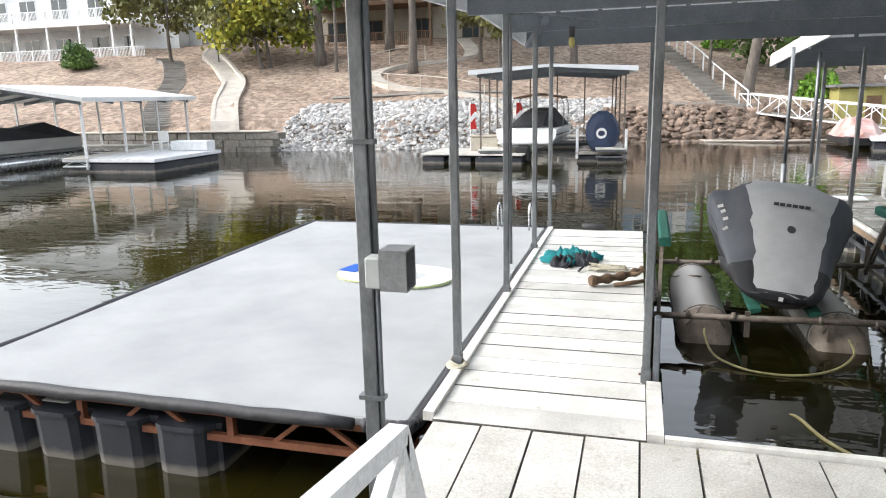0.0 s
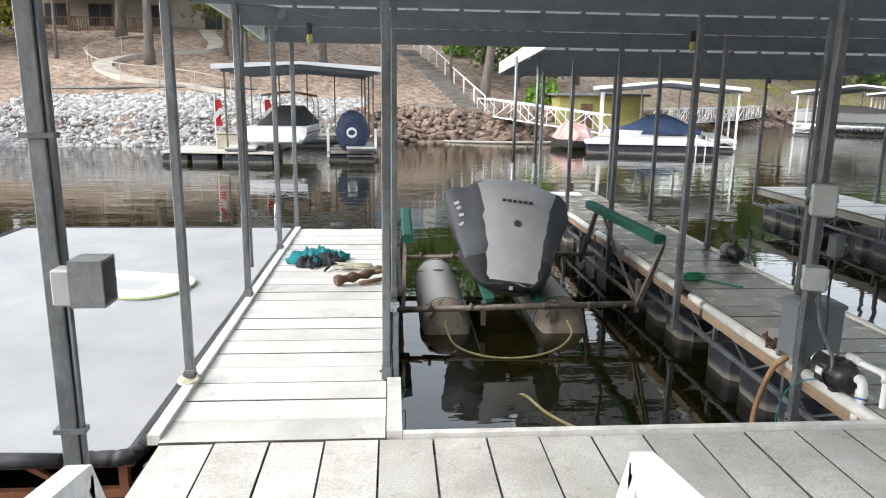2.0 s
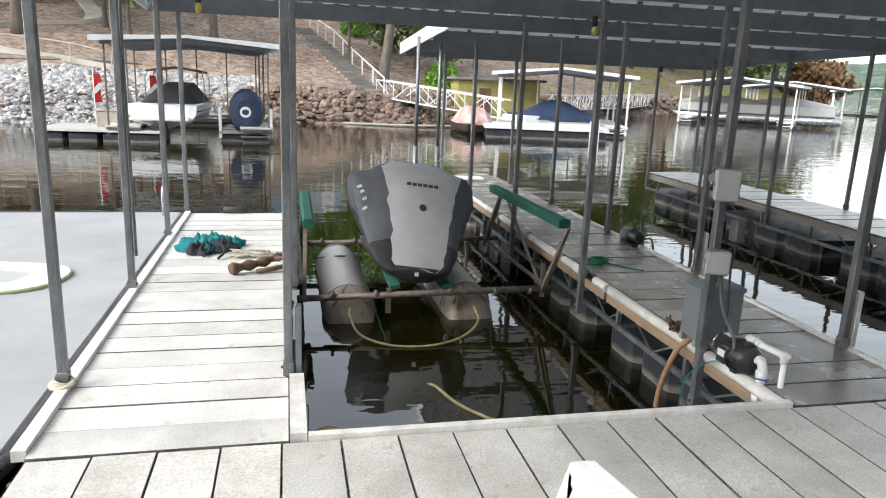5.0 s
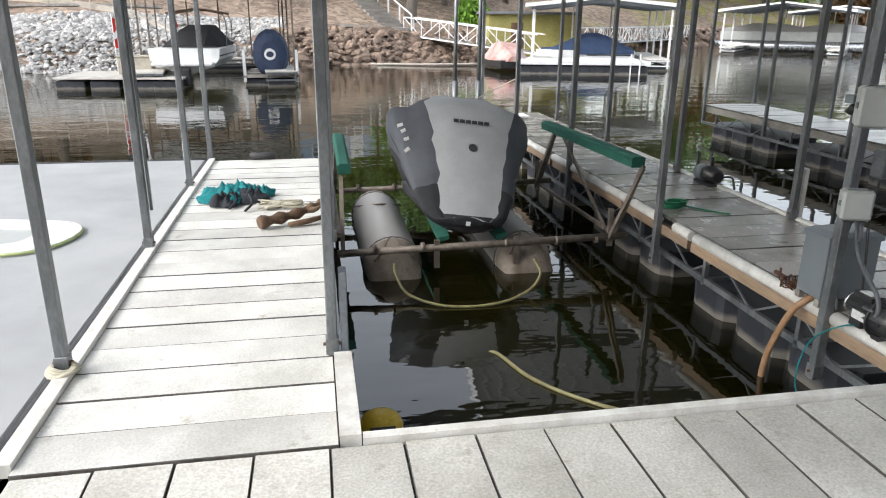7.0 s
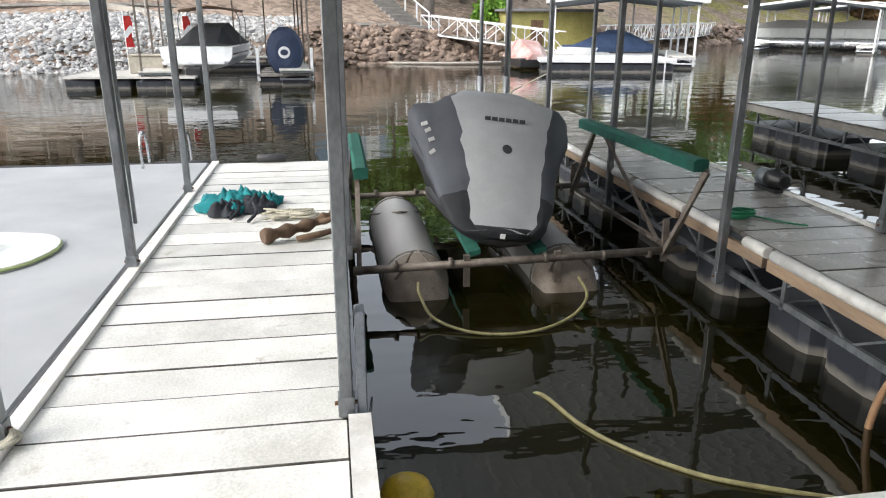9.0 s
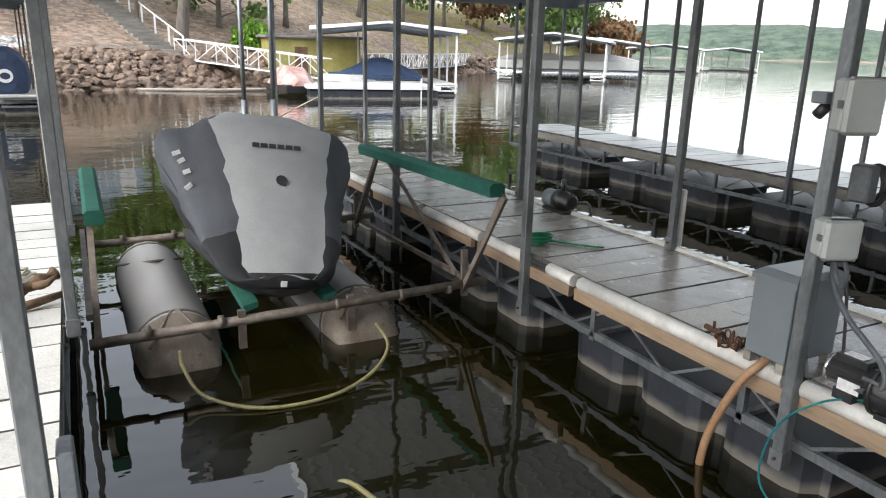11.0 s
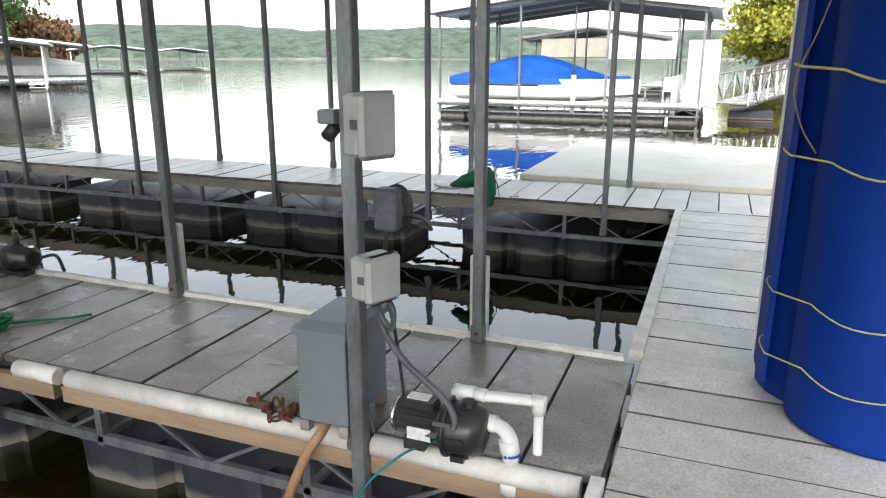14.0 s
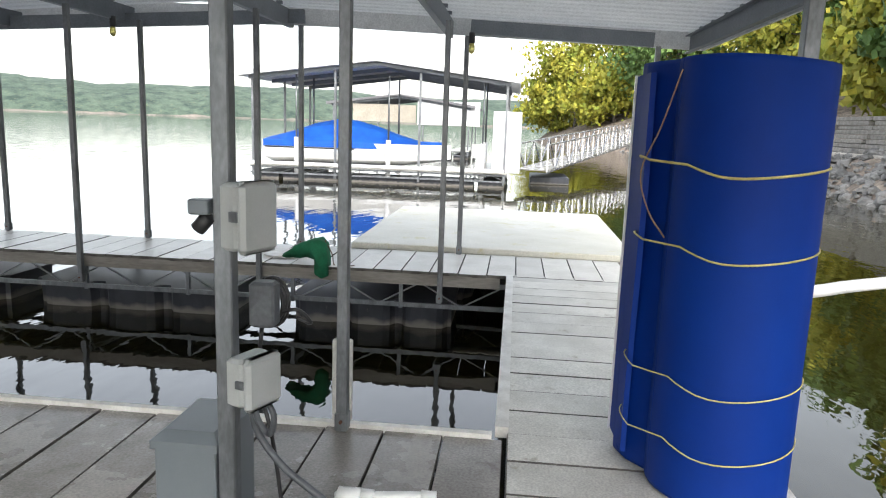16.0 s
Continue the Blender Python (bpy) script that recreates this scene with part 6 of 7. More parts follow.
for k, (x, y) in enumerate(((-6.75, 23.3), (-5.1, 24.6))):
    fl = thing("furled_flag", (x, y + 1.0, LAKE + 0.38), "red and white flag hanging on a short pole", "flag")
    part("pole", made(pipe, [(0, 0, 0), (0, 0, 2.0)], 0.02, 6), "white", fl)
    bm = bmesh.new()
    loft(bm, [[(0.02, -0.04, z), (0.22 + 0.05 * math.sin(z * 9), 0.04, z), (0.2, 0.1, z), (0.0, 0.05, z)] for z in (0.85, 1.1, 1.35, 1.6, 1.85)])
    part("cloth", bm, "red", fl)
    bm = bmesh.new()
    bar(bm, (0.0, -0.06, 1.2), (0.26, 0.0, 1.5), 0.02, 0.16)
    part("stripe", bm, "white", fl)
cru = hull_boat((-4.15, 26.6, LAKE + 0.40), -4, 6.2, 2.35, "white sport boat with a black cockpit cover on a lift", "cover_k", "white", "sport_boat", False)
bm = bmesh.new()
loft(bm, [[(-0.95, y, 0.86), (-0.5, y, z), (0.5, y, z), (0.95, y, 0.86)] for y, z in ((-2.2, 0.95), (-1.2, 1.45), (0.2, 1.6), (1.2, 1.0))])
part("cockpit_cover", bm, "cover_k", cru)
bm = bmesh.new()
chamfer_box(bm, -1.0, 1.0, -3.6, -3.0, 0.3, 0.42, 0.03)
part("swim_step", bm, "white", cru)
bm = bmesh.new()
chamfer_box(bm, -0.25, 0.25, -3.75, -3.35, -0.35, 0.25, 0.06)
part("outdrive", bm, "black", cru)
bm = bmesh.new()
for y in (-0.9, 0.2):
    pipe(bm, curve_pts([(-1.05, y, 0.8), (-1.0, y, 1.95), (0, y, 2.1), (1.0, y, 1.95), (1.05, y, 0.8)], 4), 0.02, 5)
part("bimini_frame", bm, "galv", cru)
bm = bmesh.new()
loft(bm, [[(-1.02, y, 1.98), (0, y, 2.14), (1.02, y, 1.98), (1.02, y, 2.04), (0, y, 2.2), (-1.02, y, 2.04)] for y in (-1.0, 0.3)])
part("bimini", bm, "brown", cru, "rolled brown bimini top")
nv = thing("covered_watercraft", (-1.5, 24.3, LAKE + 0.32), "personal watercraft under a navy cover with a round white badge", "watercraft")
bm = bmesh.new()
loft(bm, [[(w * math.cos(a), y, 0.75 + h * math.sin(a)) for a in [k * math.tau / 14 for k in range(14)]] for y, w, h in ((-0.8, 0.3, 0.45), (-0.7, 0.58, 0.72), (-0.3, 0.64, 0.85), (0.6, 0.6, 0.8), (1.6, 0.5, 0.5))])
part("cover", bm, surface("navy_canvas", (0.015, 0.028, 0.065), (0.025, 0.042, 0.09), 0.7, 0, 3, 60, 0.1), nv)
bm = bmesh.new()
loft(bm, [[(0.2 * math.cos(a), y, 0.75 + 0.2 * math.sin(a)) for a in [k * math.tau / 16 for k in range(16)]] for y in (-0.83, -0.81)])
part("badge", bm, "label", nv)
bm = bmesh.new()
loft(bm, [[(0.13 * math.cos(a), y, 0.75 + 0.10 * math.sin(a)) for a in [k * math.tau / 16 for k in range(16)]] for y in (-0.845, -0.832)])
part("badge_mark", bm, surface("navy_mark", (0.02, 0.03, 0.07), (0.02, 0.03, 0.07), 0.7, 0, 3, 60, 0), nv)
nd = thing("lift_dock", (-1.5, 24.9, LAKE - 0.18), "low dark dock under the navy covered watercraft", "dock")
part("deck", made(chamfer_box, -0.95, 0.95, -1.4, 2.0, 0.45, 0.55, 0.01), "plank_grey", nd)
part("float", made(chamfer_box, -0.9, 0.9, -1.3, 1.9, -0.2, 0.42, 0.03), "tub", nd)
for x in (-0.9, 0.9):
    part("guide_post", made(chamfer_box, x - 0.05, x + 0.05, -1.4, -1.3, 0.3, 1.4, 0.01), "white", nd)

# left dock with pontoon
shelter((-24.6, 22.2), 8, 7.2, 8.4, 2.75, 3.3, 4, 4, "white boat shelter with a pale roof at the far bank", "wroof", True, "white", 0.08)
lp = thing("swim_dock", (-19.7, 20.6, LAKE), "white swim dock with a low bench and rail", "dock")
part("deck", made(chamfer_box, -2.0, 2.2, -2.0, 2.4, 0.38, 0.52, 0.01), "white", lp)
part("float", made(chamfer_box, -1.9, 2.1, -1.9, 2.3, -0.2, 0.34, 0.03), "tub", lp)
part("bench", made(chamfer_box, 0.2, 2.0, 1.7, 2.3, 0.53, 0.95, 0.03), "white", lp)
pont = thing("pontoon_boat", (-25.6, 20.2, LAKE + 0.05), "grey pontoon boat with a black mooring cover", "boat")
for s in (-1, 1):
    part("pontoon", made(pipe, [(s * 0.95, -3, 0.2), (s * 0.95, -2.7, 0.2), (s * 0.95, 2.6, 0.2), (s * 0.95, 3.2, 0.4)], [0.1, 0.3, 0.3, 0.05], 10), "chrome", pont)
part("deck", made(chamfer_box, -1.2, 1.2, -2.8, 2.8, 0.5, 0.6, 0.02), "galv", pont)
part("fence", made(chamfer_box, -1.2, 1.2, -2.75, 2.5, 0.62, 1.15, 0.03), "tank", pont)
bm = bmesh.new()
loft(bm, [[(-1.2, y, 1.15), (-0.8, y, 1.15 + h * 0.7), (0.3, y, 1.2 + h * 0.75), (1.2, y, 1.15)] for y, h in ((-2.7, 0.1), (-1.5, 0.7), (0, 0.5), (1.4, 0.8), (2.5, 0.1))])
part("cover", bm, "cover_k", pont)
ch = thing("lawn_chair", (-19.9, 22.2, LAKE + 0.52), "white plastic chair on the far swim dock", "chair")
part("seat", made(chamfer_box, -0.25, 0.25, -0.25, 0.25, 0.38, 0.43, 0.01), "pvc", ch)
part("backrest", made(chamfer_box, -0.25, 0.25, 0.2, 0.26, 0.43, 0.85, 0.01), "pvc", ch)
for a in (-0.22, 0.22):
    for b in (-0.22, 0.22):
        part("leg", made(bar, (a, b, 0), (a, b, 0.4), 0.04), "pvc", ch)


def lattice_bridge(p, q, width, height, label, rail=1.0, tone="white"):
    """A trussed gangway from p to q."""
    p, q = Vector(p), Vector(q)
    o = thing("gangway", p, label, "gangway")
    d = q - p
    s = Vector((-d.y, d.x, 0)).normalized() * width / 2
    n = max(3, round(d.length / 1.1))
    for k in (-1, 1):
        bm = bmesh.new()
        off = s * k
        up = Vector((0, 0, height))
        bar(bm, off, d + off, 0.07, 0.07)
        bar(bm, off + up, d + off + up, 0.06, 0.06)
        for i in range(n):
            a, b = d * (i / n), d * ((i + 1) / n)
            bar(bm, a + off, a + off + up, 0.045)
            bar(bm, (a if i % 2 else b) + off, (b if i % 2 else a) + off + up, 0.04)
        part("side_truss", bm, tone, o)
    bm = bmesh.new()
    bar(bm, Vector((0, 0, 0.05)), d + Vector((0, 0, 0.05)), width, 0.04)
    part("deck", bm, "plank_grey", o)
    return o


M["slate_c"] = surface("slate_blue_canvas", (0.03, 0.055, 0.12), (0.05, 0.085, 0.17), 0.8, 0, 2, 60, 0.1)
# middle dock with the white roof
shelter((14.6, 33.8), -18, 6.6, 7.6, 2.95, 3.25, 4, 4, "white boat shelter with a flat white roof before a yellow boathouse", "wroof", True, "white", 0.09)
md = thing("swim_dock", (12.4, 29.3, LAKE), "weathered white swim dock with plastic floats", "dock")
md.rotation_euler = (0, 0, radians(-12))
part("deck", made(chamfer_box, -3.2, 2.6, -1.7, 1.9, 0.4, 0.55, 0.01), "white", md)
part("float", made(chamfer_box, -3.1, 2.5, -1.6, 1.8, -0.2, 0.36, 0.03), "tub", md)
for x in (1.7, 2.1):
    part("ladder_rail", made(bar, (x, -1.75, -0.1), (x, -1.75, 0.9), 0.05), "white", md)
tarp = thing("tarped_boat", (9.2, 31.0, LAKE + 0.2), "small boat under a faded red and white tarp", "boat")
bm = bmesh.new()
loft(bm, [[(-w, y, 0.25), (-w * 0.5, y, h), (w * 0.4, y, h * 0.9), (w, y, 0.25)] for y, w, h in ((-1.5, 0.5, 0.5), (0, 1.0, 1.1), (1.6, 0.9, 0.9), (2.4, 0.3, 0.4))])
part("tarp", bm, surface("faded_red_tarp", (0.42, 0.20, 0.17), (0.60, 0.52, 0.50), 0.8, 0, 1.2, 40, 0.1), tarp)
part("hull", made(chamfer_box, -0.8, 0.8, -1.4, 2.2, -0.1, 0.3, 0.05), "black", tarp)
hull_boat((13.6, 32.8, LAKE + 0.0), 80, 4.8, 1.9, "low boat under a dark blue cover inside the shelter", "slate_c", "white", "boat")
shed = thing("boathouse", (11.8, 39.2, -0.3), "small yellow boathouse with a brown door behind the dock", "building")
part("wall", made(quad_box, -1.9, 3.2, -1.2, 1.2, -0.3, 2.2), "yellow", shed)
part("door", made(quad_box, -0.6, 0.1, -1.26, -1.2, -0.2, 1.75), "brown", shed)
part("roof", made(chamfer_box, -2.2, 3.5, -1.5, 1.5, 2.2, 2.35, 0.02), "shingle", shed)
lattice_bridge((5.4, 38.6, 0.75), (11.6, 33.6, -0.05), 1.1, 0.95, "white latticed gangway down to the middle dock")
lattice_bridge((27.5, 51.5, 0.2), (17.0, 41.0, 0.2), 1.1, 0.95, "long white latticed walkway along the far shore")
lattice_bridge((34.0, 60.0, 0.3), (27.5, 51.5, 0.2), 1.1, 0.95, "long white latticed walkway along the far shore")
for x, y, turn, w, d, lab in ((35.5, 47.0, -42, 8, 11, "white boat shelter with a pontoon boat at the far cove"), (46.5, 55.0, -42, 8, 9, "grey roofed boat shelter at the far cove"), (71.0, 72.0, -42, 9, 10, "white roofed boat shelter at the far cove"), (92.0, 80.0, -40, 8, 11, "pale boat shelter near the point")):
    shelter((x, y), turn, w, d, 3.0, 3.5, 4, 4, lab, "wroof", True, "white", 0.1)
for x, y in ((37.5, 44.5), (34.0, 47.5)):
    b = thing("pontoon_boat", (x, y, LAKE + 0.35), "grey covered pontoon boat on a lift", "boat")
    b.rotation_euler = (0, 0, radians(48))
    for s in (-1, 1):
        part("pontoon", made(pipe, [(s * 0.95, -3.6, 0.2), (s * 0.95, -3.2, 0.2), (s * 0.95, 3.2, 0.2), (s * 0.95, 3.8, 0.45)], [0.1, 0.34, 0.34, 0.05], 10), "chrome", b)
    part("body", made(chamfer_box, -1.2, 1.2, -3.3, 3.3, 0.55, 1.25, 0.05), "ebox", b)
    bm = bmesh.new()
    loft(bm, [[(-1.2, y2, 1.25), (-0.7, y2, 1.3 + h), (0.7, y2, 1.3 + h), (1.2, y2, 1.25)] for y2, h in ((-3.2, 0.05), (-1, 0.45), (1, 0.5), (3.2, 0.1))])
    part("cover", bm, "tank", b)

# dock with the blue covered speedboat
bd = shelter((29.5, 5.0), 90, 9.4, 7.4, 3.75, 4.3, 4, 3, "steel boat shelter with a blue covered speedboat and white posts", "wroof", True, "galv", 0.08, 0.35)
for y in (1.2, 4.6, 8.0):
    for x in (26.0, 28.2):
        lp2 = thing("lift_post", (x, y, LAKE + 0.2), "thick white boat lift post", "post", "white lift posts under the shelter")
        part("post", made(pipe, [(0, 0, 0), (0, 0, 1.35)], 0.09, 10), "white", lp2)
        part("rod", made(pipe, [(0, 0, 1.35), (0, 0, 3.6)], 0.035, 8), "galv", lp2)
speed = hull_boat((27.4, 5.9, LAKE + 0.55), 180, 6.9, 2.5, "white speedboat under a royal blue mooring cover", "bluec", "white", "speedboat")
bm = bmesh.new()
bar(bm, (25.6 - 29.5, -4.6, 0.62), (25.6 - 29.5, 4.6, 0.62), 0.12, 0.1)
fr = thing("dock_edge", (29.5, 5.0, LAKE), "white edge rail of the speedboat dock", "rail")
part("rail", bm, "white", fr)
wall = thing("storage_wall", (26.4, 0.3, LAKE + 0.55), "white storage closet on the corner of the speedboat dock", "cabinet")
part("body", made(chamfer_box, -0.5, 0.6, -0.45, 0.55, 0, 2.15, 0.02), "white", wall)
part("door", made(chamfer_box, -0.53, -0.505, -0.35, 0.42, 0.05, 2.0, 0.005), "pvc", wall)
wc = thing("lawn_chair", (28.4, 1.5, LAKE + 0.55), "white plastic chair on the speedboat dock", "chair")
part("seat", made(chamfer_box, -0.25, 0.25, -0.25, 0.25, 0.38, 0.43, 0.01), "pvc", wc)
part("backrest", made(chamfer_box, 0.2, 0.26, -0.25, 0.25, 0.43, 0.9, 0.01), "pvc", wc)
for a in (-0.22, 0.22):
    for b2 in (-0.22, 0.22):
        part("leg", made(bar, (a, b2, 0), (a, b2, 0.4), 0.04), "pvc", wc)
shelter((50.0, 7.5), 90, 9.0, 8.0, 3.3, 3.9, 4, 3, "weathered boat shelter with tan curtain further out", "shingle", True, "galv", 0.09)
cur = thing("curtain_panel", (46.0, 6.0, LAKE + 0.6), "tan and white panels on the outer shelter", "panel")
part("tan_panel", made(chamfer_box, 0, 0.08, 0.5, 4.6, 1.6, 2.7, 0.01), "tan", cur)
part("white_panel", made(chamfer_box, 0, 0.08, -3.6, 0.4, 1.5, 3.0, 0.01), "white", cur)
lattice_bridge((27.5, -0.6, -0.1), (52.0, -8.8, 1.1), 1.2, 1.0, "aluminium truss gangway rising to the wooded bank", tone="chrome")
skiff = thing("dock_float", (29.6, -1.3, LAKE), "grey landing float under the gangway", "float")
part("deck", made(chamfer_box, -1.2, 1.4, -0.8, 0.7, 0.0, 0.3, 0.03), "tub", skiff)

# timber and stone wall on the wooded bank
tw = thing("retaining_wall", (31.0, -14.6, 0.0), "stepped grey timber retaining wall above a concrete wall", "wall", kind="structure")
part("footing", made(chamfer_box, -5, 9, -0.6, 0.3, -0.3, 0.9, 0.04), "path", tw)
rng = random.Random(5)
for k in range(8):
    for j in range(4):
        x0 = -4.8 + j * 3.4 + rng.uniform(-0.3, 0.3)
        t = part("timber", made(chamfer_box, x0, x0 + 3.2, -0.35 - 0.06 * k, -0.1 - 0.06 * k + rng.uniform(0, 0.06), 0.92 + k * 0.2, 1.1 + k * 0.2, 0.02), "oldwood", tw)
line_thing("white_rail", (4.3, -1.4, 0.8), [(4.2, -1.24, 0.8), (4.37, -1.53, 0.8), (4.61, -1.95, 0.81), (5.6, -3.7, 0.8)], 0.033, "pvc", "thick white handrail pipe beside the walkway", "pipe")

# ---- houses ----
def railing(o, x0, x1, y, z, h=0.95, material="white", step=0.14, y2=None):
    bm = bmesh.new()
    y2 = y if y2 is None else y2
    bar(bm, (x0, y, z + h), (x1, y2, z + h), 0.07, 0.06)
    bar(bm, (x0, y, z + 0.1), (x1, y2, z + 0.1), 0.05, 0.05)
    n = max(2, int(math.hypot(x1 - x0, y2 - y) / step))
    for i in range(n + 1):
        t = i / n
        x, yy = x0 + (x1 - x0) * t, y + (y2 - y) * t
        bar(bm, (x, yy, z + 0.1), (x, yy, z + h), 0.035 if i % 12 else 0.1)
    return part("railing", bm, material, o)


def window(o, x, y, z, w, h, frame="white"):
    f = part("window", made(chamfer_box, x - w / 2 - 0.08, x + w / 2 + 0.08, y - 0.06, y + 0.02, z - 0.08, z + h + 0.08, 0.01), frame, o)
    part("pane", made(quad_box, x - w / 2, x + w / 2, y - 0.09, y - 0.062, z, z + h), "pane", f)
    part("mullion", made(quad_box, x - 0.03, x + 0.03, y - 0.1, y - 0.091, z, z + h), frame, f)


def clapboards(bm, x0, x1, y, z0, z1, step=0.16):
    k = z0
    while k < z1 - 0.01:
        loft(bm, [[(x, y - 0.03, k), (x, y - 0.005, min(k + step, z1)), (x, y + 0.05, min(k + step, z1)), (x, y + 0.05, k)] for x in (x0, x1)])
        k += step


wh = thing("white_house", (-45.6, 49.0, 5.0), "two storey white sided lake house with porch and balcony rails", "house")
part("wall", made(clapboards, -14, 8.2, 0.0, 0.0, 7.8), "siding", wh)
part("body", made(quad_box, -14, 8.2, 0.05, 8, -1, 7.8), "siding", wh)
part("wall", made(clapboards, 8.2, 12.2, 1.5, -0.8, 7.0), "siding", wh)
part("body", made(quad_box, 8.2, 12.2, 1.55, 8, -1.5, 7.0), "siding", wh)
part("deck", made(chamfer_box, -14, 7.2, -3.2, 0, 0.15, 0.4, 0.02), "white", wh)
part("balcony", made(chamfer_box, -14, 6.2, -3.2, 0, 3.15, 3.5, 0.02), "white", wh)
part("roof", made(chamfer_box, -14.5, 12.6, -1.0, 8.5, 7.8, 8.1, 0.05), "shingle", wh)
for x in (-12, -8.6, -5.4, -2.2, 1.0, 4.2, 6.0):
    part("column", made(chamfer_box, x - 0.09, x + 0.09, -3.1, -2.92, 0.4, 3.15, 0.01), "white", wh)
railing(wh, -14, 7.1, -3.1, 0.4)
railing(wh, -14, 6.1, -3.1, 3.5)
for x in (-10, -6.8, -3.4, 0.4):
    window(wh, x, 0, 0.8, 1.6, 1.7)
    window(wh, x, 0, 4.2, 1.6, 1.6)
window(wh, 3.4, 0, 0.5, 1.0, 2.0)
window(wh, 10.2, 1.5, 0.9, 1.5, 1.5)
bm = bmesh.new()
for k in range(60):
    x = -14 + k * 0.36
    bar(bm, (x, -3.15, -0.45), (x + 0.36, -3.15, 0.1), 0.03)
    bar(bm, (x + 0.36, -3.15, -0.45), (x, -3.15, 0.1), 0.03)
part("lattice", bm, "white", wh)
gar = thing("garage", (-35.5, 54.0, ground_z(-35.5, 54)), "white garage with a double door beside the slope", "building")
part("wall", made(quad_box, -2.6, 2.6, 0, 5, -1, 2.8), "siding", gar)
part("door", made(chamfer_box, -1.7, 1.7, -0.08, -0.01, 0.0, 2.2, 0.02), "white", gar)
part("roof", made(chamfer_box, -2.9, 2.9, -0.5, 5.4, 2.8, 3.05, 0.03), "shingle", gar)

bh = thing("brown_house", (-19.5, 50.0, 5.0), "tan lake house with brown timber decks on posts", "house")
part("wall", made(clapboards, -6, 9.5, 0, -0.5, 8.2), "tan", bh)
part("body", made(quad_box, -6, 9.5, 0.05, 8, -1.5, 8.2), "tan", bh)
for z in (0.6, 3.8):
    part("deck", made(chamfer_box, -5.5 if z > 1 else -6, 4.6, -3.0, 0, z - 0.25, z, 0.02), "brown", bh)
    railing(bh, -5.5, 4.6, -2.9, z, 1.0, "brown", 0.16)
part("roof", made(chamfer_box, -6.5, 10, -3.2, 8.5, 8.2, 8.45, 0.03), "shingle", bh)
for x in (-5.3, -2.0, 1.3, 4.5):
    part("deck_post", made(bar, (x, -2.9, -3.2), (x, -2.9, 8.2), 0.16), "brown", bh)
for a, b2 in ((-0.6, 0.9), (0.9, 2.4)):
    part("brace", made(bar, (1.3, -2.95, -1.6), (a if a < 0.5 else 3.6, -2.95, 0.3), 0.13), "tan", bh)
for x, z in ((-4, 1.0), (-1, 1.0), (3, 1.0), (-4, 4.3), (-1, 4.3), (3, 4.3), (7, 1.2), (7, 4.5)):
    window(bh, x, 0, z, 1.5, 1.7, "brown")
shd = thing("shed", (-10.0, 50.0, ground_z(-10, 50) - 0.3), "small beige shed above the slope", "building")
part("wall", made(quad_box, -1.5, 1.5, 0, 3, 0, 2.3), "tan", shd)
part("roof", made(chamfer_box, -1.8, 1.8, -0.3, 3.3, 2.3, 2.5, 0.03), "shingle", shd)
blh = thing("blue_house", (-0.5, 54.5, ground_z(-0.5, 54)), "pale blue sided house at the top of the slope", "house")
part("wall", made(clapboards, -7, 6, 0, -0.6, 3.0), "bluesid", blh)
part("body", made(quad_box, -7, 6, 0.05, 7, -1, 3.0), "bluesid", blh)
part("roof", made(chamfer_box, -7.5, 6.5, -0.6, 7.5, 3.0, 3.3, 0.03), "shingle", blh)
for x in (-5, -2.4, 0.8):
    window(blh, x, 0, 0.8, 1.2, 1.3)
part("door", made(chamfer_box, 3.2, 4.2, -0.06, 0, 0, 2.1, 0.01), "white", blh)
railing(blh, 1.8, 6.8, -1.6, 0.0)

# sea wall, slide path, stairs, curved path
sw = thing("sea_wall", (-24.2, 28.4, LAKE), "low grey stone sea wall along the water", "wall", kind="structure")
rng = random.Random(9)
for r in range(3):
    x = -7.5 + 0.4 * (r % 2)
    while x < 6.1:
        w = rng.uniform(0.7, 1.2)
        part("block", made(chamfer_box, x, x + w - 0.03, -0.25 + rng.uniform(-0.02, 0.02), 0.5, r * 0.36 - 0.1, r * 0.36 + 0.24, 0.02), "oldwood", sw)
        x += w
part("cap", made(chamfer_box, -7.6, 6.2, -0.3, 0.6, 0.98, 1.06, 0.02), "path", sw)


def ribbon(name, ctrl, width, thick, material, label, category):
    o = thing(name, (ctrl[0][0], ctrl[0][1], 0), label, category)
    c = curve_pts([(x, y, 0) for x, y in ctrl], 8)
    bm = bmesh.new()
    rows = []
    for i, p in enumerate(c):
        d = (c[min(i + 1, len(c) - 1)] - c[max(0, i - 1)]).normalized()
        s = Vector((-d.y, d.x, 0)) * width / 2
        z = ground_z(p.x, p.y) + thick
        a, b = p - s, p + s
        rows.append([(a.x - ctrl[0][0], a.y - ctrl[0][1], z - 0.4), (b.x - ctrl[0][0], b.y - ctrl[0][1], z - 0.4), (b.x - ctrl[0][0], b.y - ctrl[0][1], z), (a.x - ctrl[0][0], a.y - ctrl[0][1], z)])
    loft(bm, rows)
    part("surface", bm, material, o)
    return o


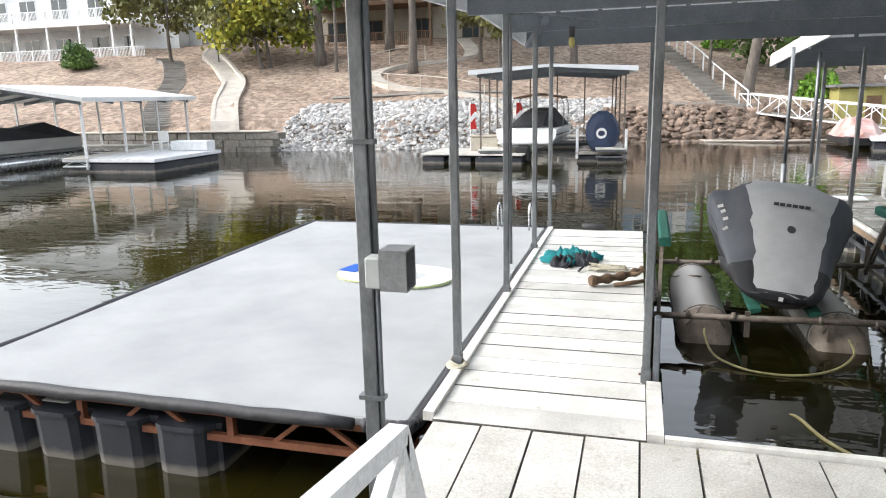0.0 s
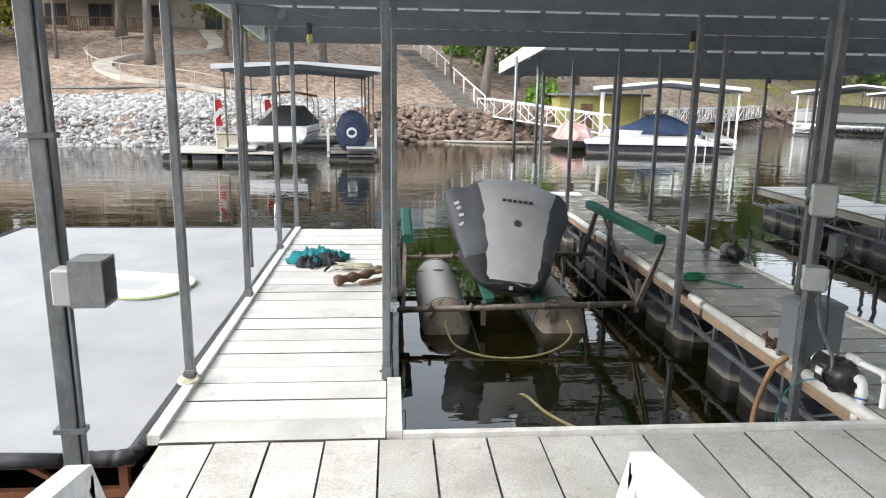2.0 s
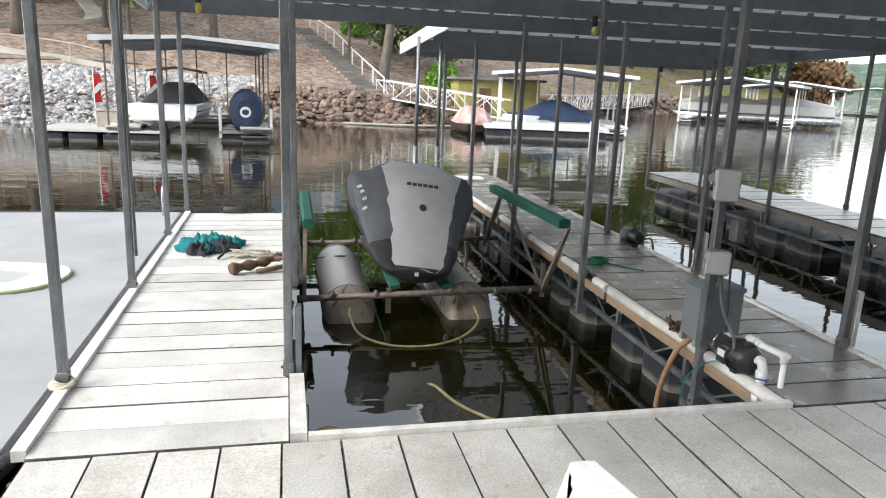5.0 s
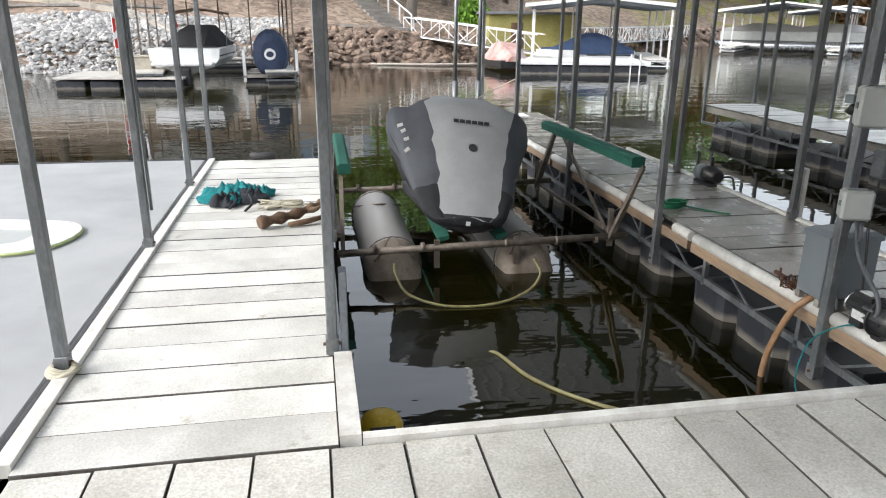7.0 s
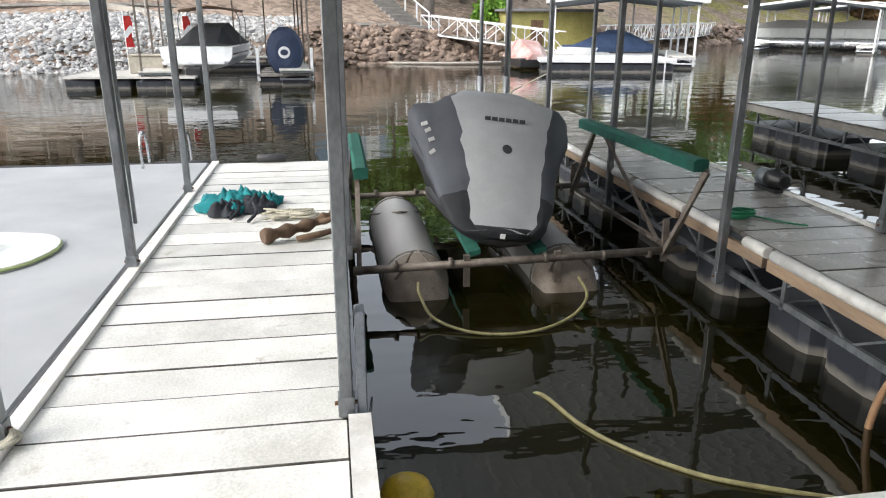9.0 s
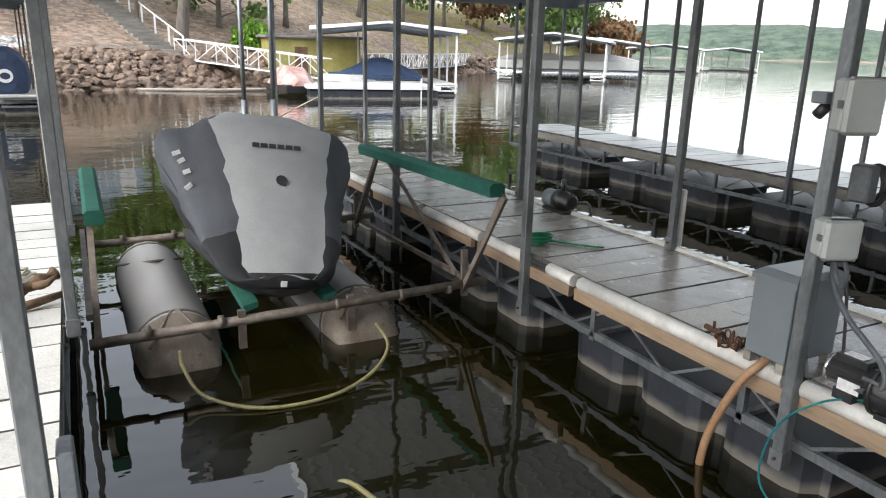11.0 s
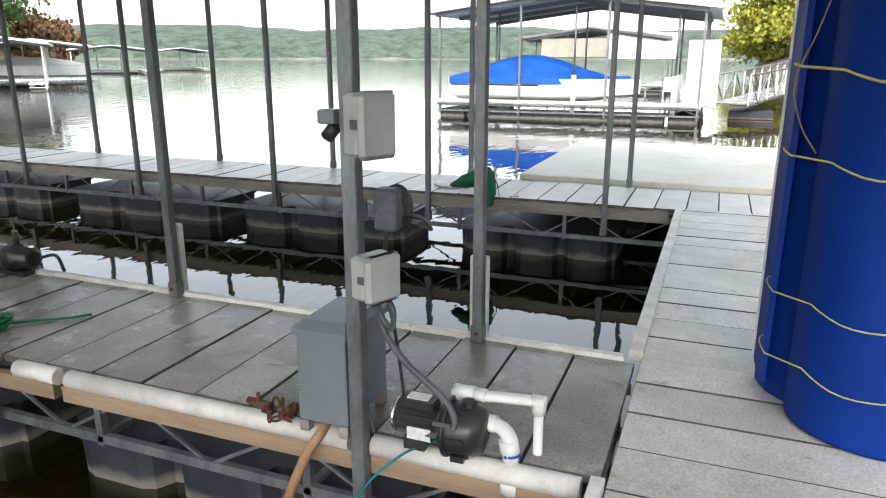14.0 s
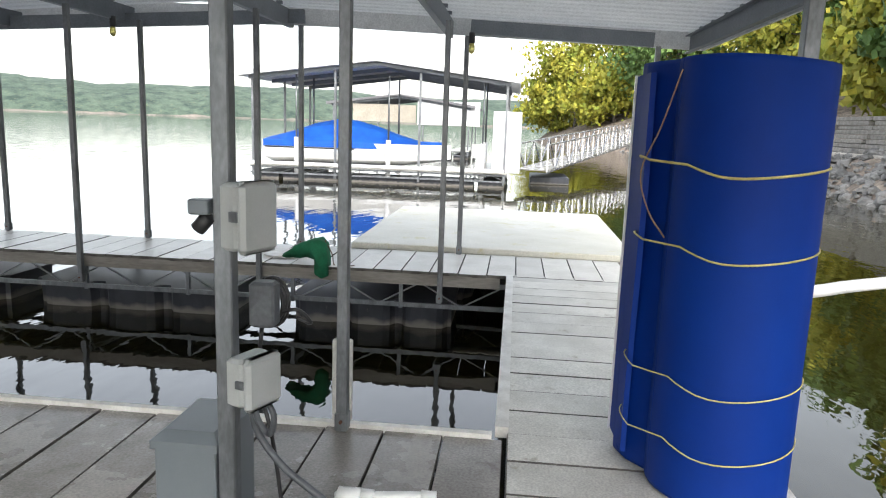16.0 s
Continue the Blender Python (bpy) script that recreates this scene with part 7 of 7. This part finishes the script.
slide = [(-21.3, 29.4), (-23.4, 33.0), (-25.2, 37.0), (-28.2, 41.0), (-31.8, 45.0), (-33.5, 50.0)]
ribbon("concrete_path", slide, 1.5, 0.10, "path", "pale worn concrete strip winding down the bank", "path")
for s in (-0.72, 0.72):
    ribbon("path_kerb", [(x + s, y) for x, y in slide], 0.22, 0.24, "path", "raised pale concrete kerb of the strip", "kerb")
ribbon("curved_path", [(-4.5, 33.2), (-9.0, 36.0), (-14.5, 37.2), (-16.6, 39.5), (-15.0, 42.5), (-11.5, 44.5), (-13.0, 49.0)], 1.0, 0.1, "path", "curved concrete footpath on the slope", "path")


def stairs(name, pts, width, label, material="oldwood"):
    o = thing(name, (pts[0][0], pts[0][1], 0), label, "stairs")
    c = curve_pts([(x, y, 0) for x, y in pts], 10)
    total = 0
    last = None
    for i, p in enumerate(c[:-1]):
        d = (c[i + 1] - p).normalized()
        ang = math.degrees(math.atan2(d.y, d.x))
        if last is not None and (p - last).length < 0.42:
            continue
        last = p
        bm = bmesh.new()
        chamfer_box(bm, -0.24, 0.24, -width / 2, width / 2, -0.3, 0.0, 0.02)
        t = part("step", bm, material, o)
        t.matrix_basis = pose(p.x - pts[0][0], p.y - pts[0][1], ground_z(p.x, p.y) + 0.14, 0, 0, ang)
    return o


stairs("garden_stairs", [(-25.5, 29.5), (-28.0, 33.0), (-30.0, 37.5), (-33.5, 42.5), (-36.5, 45.5)], 1.5, "curving stairs of dark timber steps up the bank")
stairs("hill_stairs", [(4.6, 38.2), (2.8, 44.0), (0.8, 51.0)], 1.4, "straight timber stairs up the leafy slope")
hr = thing("handrail", (4.6, 38.2, 0), "white pipe handrail beside the hill stairs", "railing")
n = 8
tops = []
for k in range(n + 1):
    x, y = 5.5 + (1.7 - 5.5) * k / n, 38.2 + 12.8 * k / n
    z = ground_z(x, y)
    tops.append((x - 4.6, y - 38.2, z + 1.0))
    part("baluster", made(bar, (x - 4.6, y - 38.2, z - 0.2), (x - 4.6, y - 38.2, z + 1.0), 0.09), "white", hr)
part("rail", made(pipe, tops, 0.045, 6), "white", hr)
hr2 = thing("handrail", (-12, 37, 0), "thin grey handrail along the curved path", "railing")
tops = []
for x, y in ((-8.5, 35.2), (-10.5, 35.8), (-12.5, 36.2), (-14.6, 36.5), (-16.4, 37.4), (-17.4, 39.4), (-16.4, 42.0), (-14.4, 43.6)):
    z = ground_z(x, y)
    tops.append((x + 12, y - 37, z + 0.95))
    part("baluster", made(bar, (x + 12, y - 37, z - 0.1), (x + 12, y - 37, z + 0.95), 0.05), "path", hr2)
part("rail", made(pipe, curve_pts(tops, 3), 0.03, 5), "path", hr2)
lp3 = thing("lamp_post", (-29.6, 42.4, ground_z(-29.6, 42.4)), "thin dark garden lamp post", "lamp")
part("pole", made(pipe, [(0, 0, -0.2), (0, 0, 2.3)], 0.05, 6), "black", lp3)
part("lantern", made(chamfer_box, -0.13, 0.13, -0.13, 0.13, 2.3, 2.6, 0.03), "black", lp3)
for x, y, l in ((-17.5, 34.4, 10.0), (0.6, 36.9, 6.5)):
    tl = thing("timber_edging", (x, y, ground_z(x, y)), "dark timber edging along the bank", "edging")
    c = [(k * l / 6, along(SHORE, x + k * l / 6) + (5.8 if x < -5 else 2.6) - y, ground_z(x + k * l / 6, along(SHORE, x + k * l / 6) + (5.8 if x < -5 else 2.6)) + 0.05 - ground_z(x, y)) for k in range(7)]
    part("beam", made(pipe, c, 0.11, 4, False), "oldwood", tl)
pb = thing("shore_pipe", (3.0, 33.5, LAKE), "pale pipe lying in the water at the shore", "pipe")
part("pipe", made(pipe, curve_pts([(-0.2, 1.0, 0.05), (3.0, 0.0, 0.08), (6.0, 0.3, 0.1)], 4), 0.07, 6), "path", pb)
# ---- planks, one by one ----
# Edge grime plus the shade inside the plank gaps, put into one dark colour.
M["plank_edge"] = surface("grimy_shaded_plank_edge", (0.05, 0.045, 0.04), (0.15, 0.14, 0.125), 0.8, 0, 9, 60, 0.1)


def plank_mesh(w, length, material, name):
    bm = bmesh.new()
    chamfer_box(bm, -w / 2, w / 2, -length / 2, length / 2, -0.035, 0.0, 0.003)
    me = bpy.data.meshes.new(name)
    bm.to_mesh(me)
    bm.free()
    me.materials.append(M[material])
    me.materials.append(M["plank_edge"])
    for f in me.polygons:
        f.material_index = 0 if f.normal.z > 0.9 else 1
    return me


def lay(parent, count, start, step, length, across, along_x, material, gap=0.009, skip=()):
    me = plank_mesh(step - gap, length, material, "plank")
    rng = random.Random(count)
    for k in range(count):
        if k in skip:
            continue
        o = new("plank", me)
        o.parent = parent
        c = start + (k + 0.5) * step
        x, y, turn = (c, across, 0) if along_x else (across, c, 90)
        o.matrix_basis = pose(x - parent.location.x, y - parent.location.y, rng.uniform(-0.005, 0.003), 0, rng.uniform(-0.2, 0.2), turn + rng.uniform(-0.15, 0.15))


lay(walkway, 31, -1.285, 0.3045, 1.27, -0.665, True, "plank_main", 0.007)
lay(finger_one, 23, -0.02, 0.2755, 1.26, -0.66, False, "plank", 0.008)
lay(finger_two, 34, -0.01, 0.3045, 1.07, 3.575, False, "plank_grey", 0.010)
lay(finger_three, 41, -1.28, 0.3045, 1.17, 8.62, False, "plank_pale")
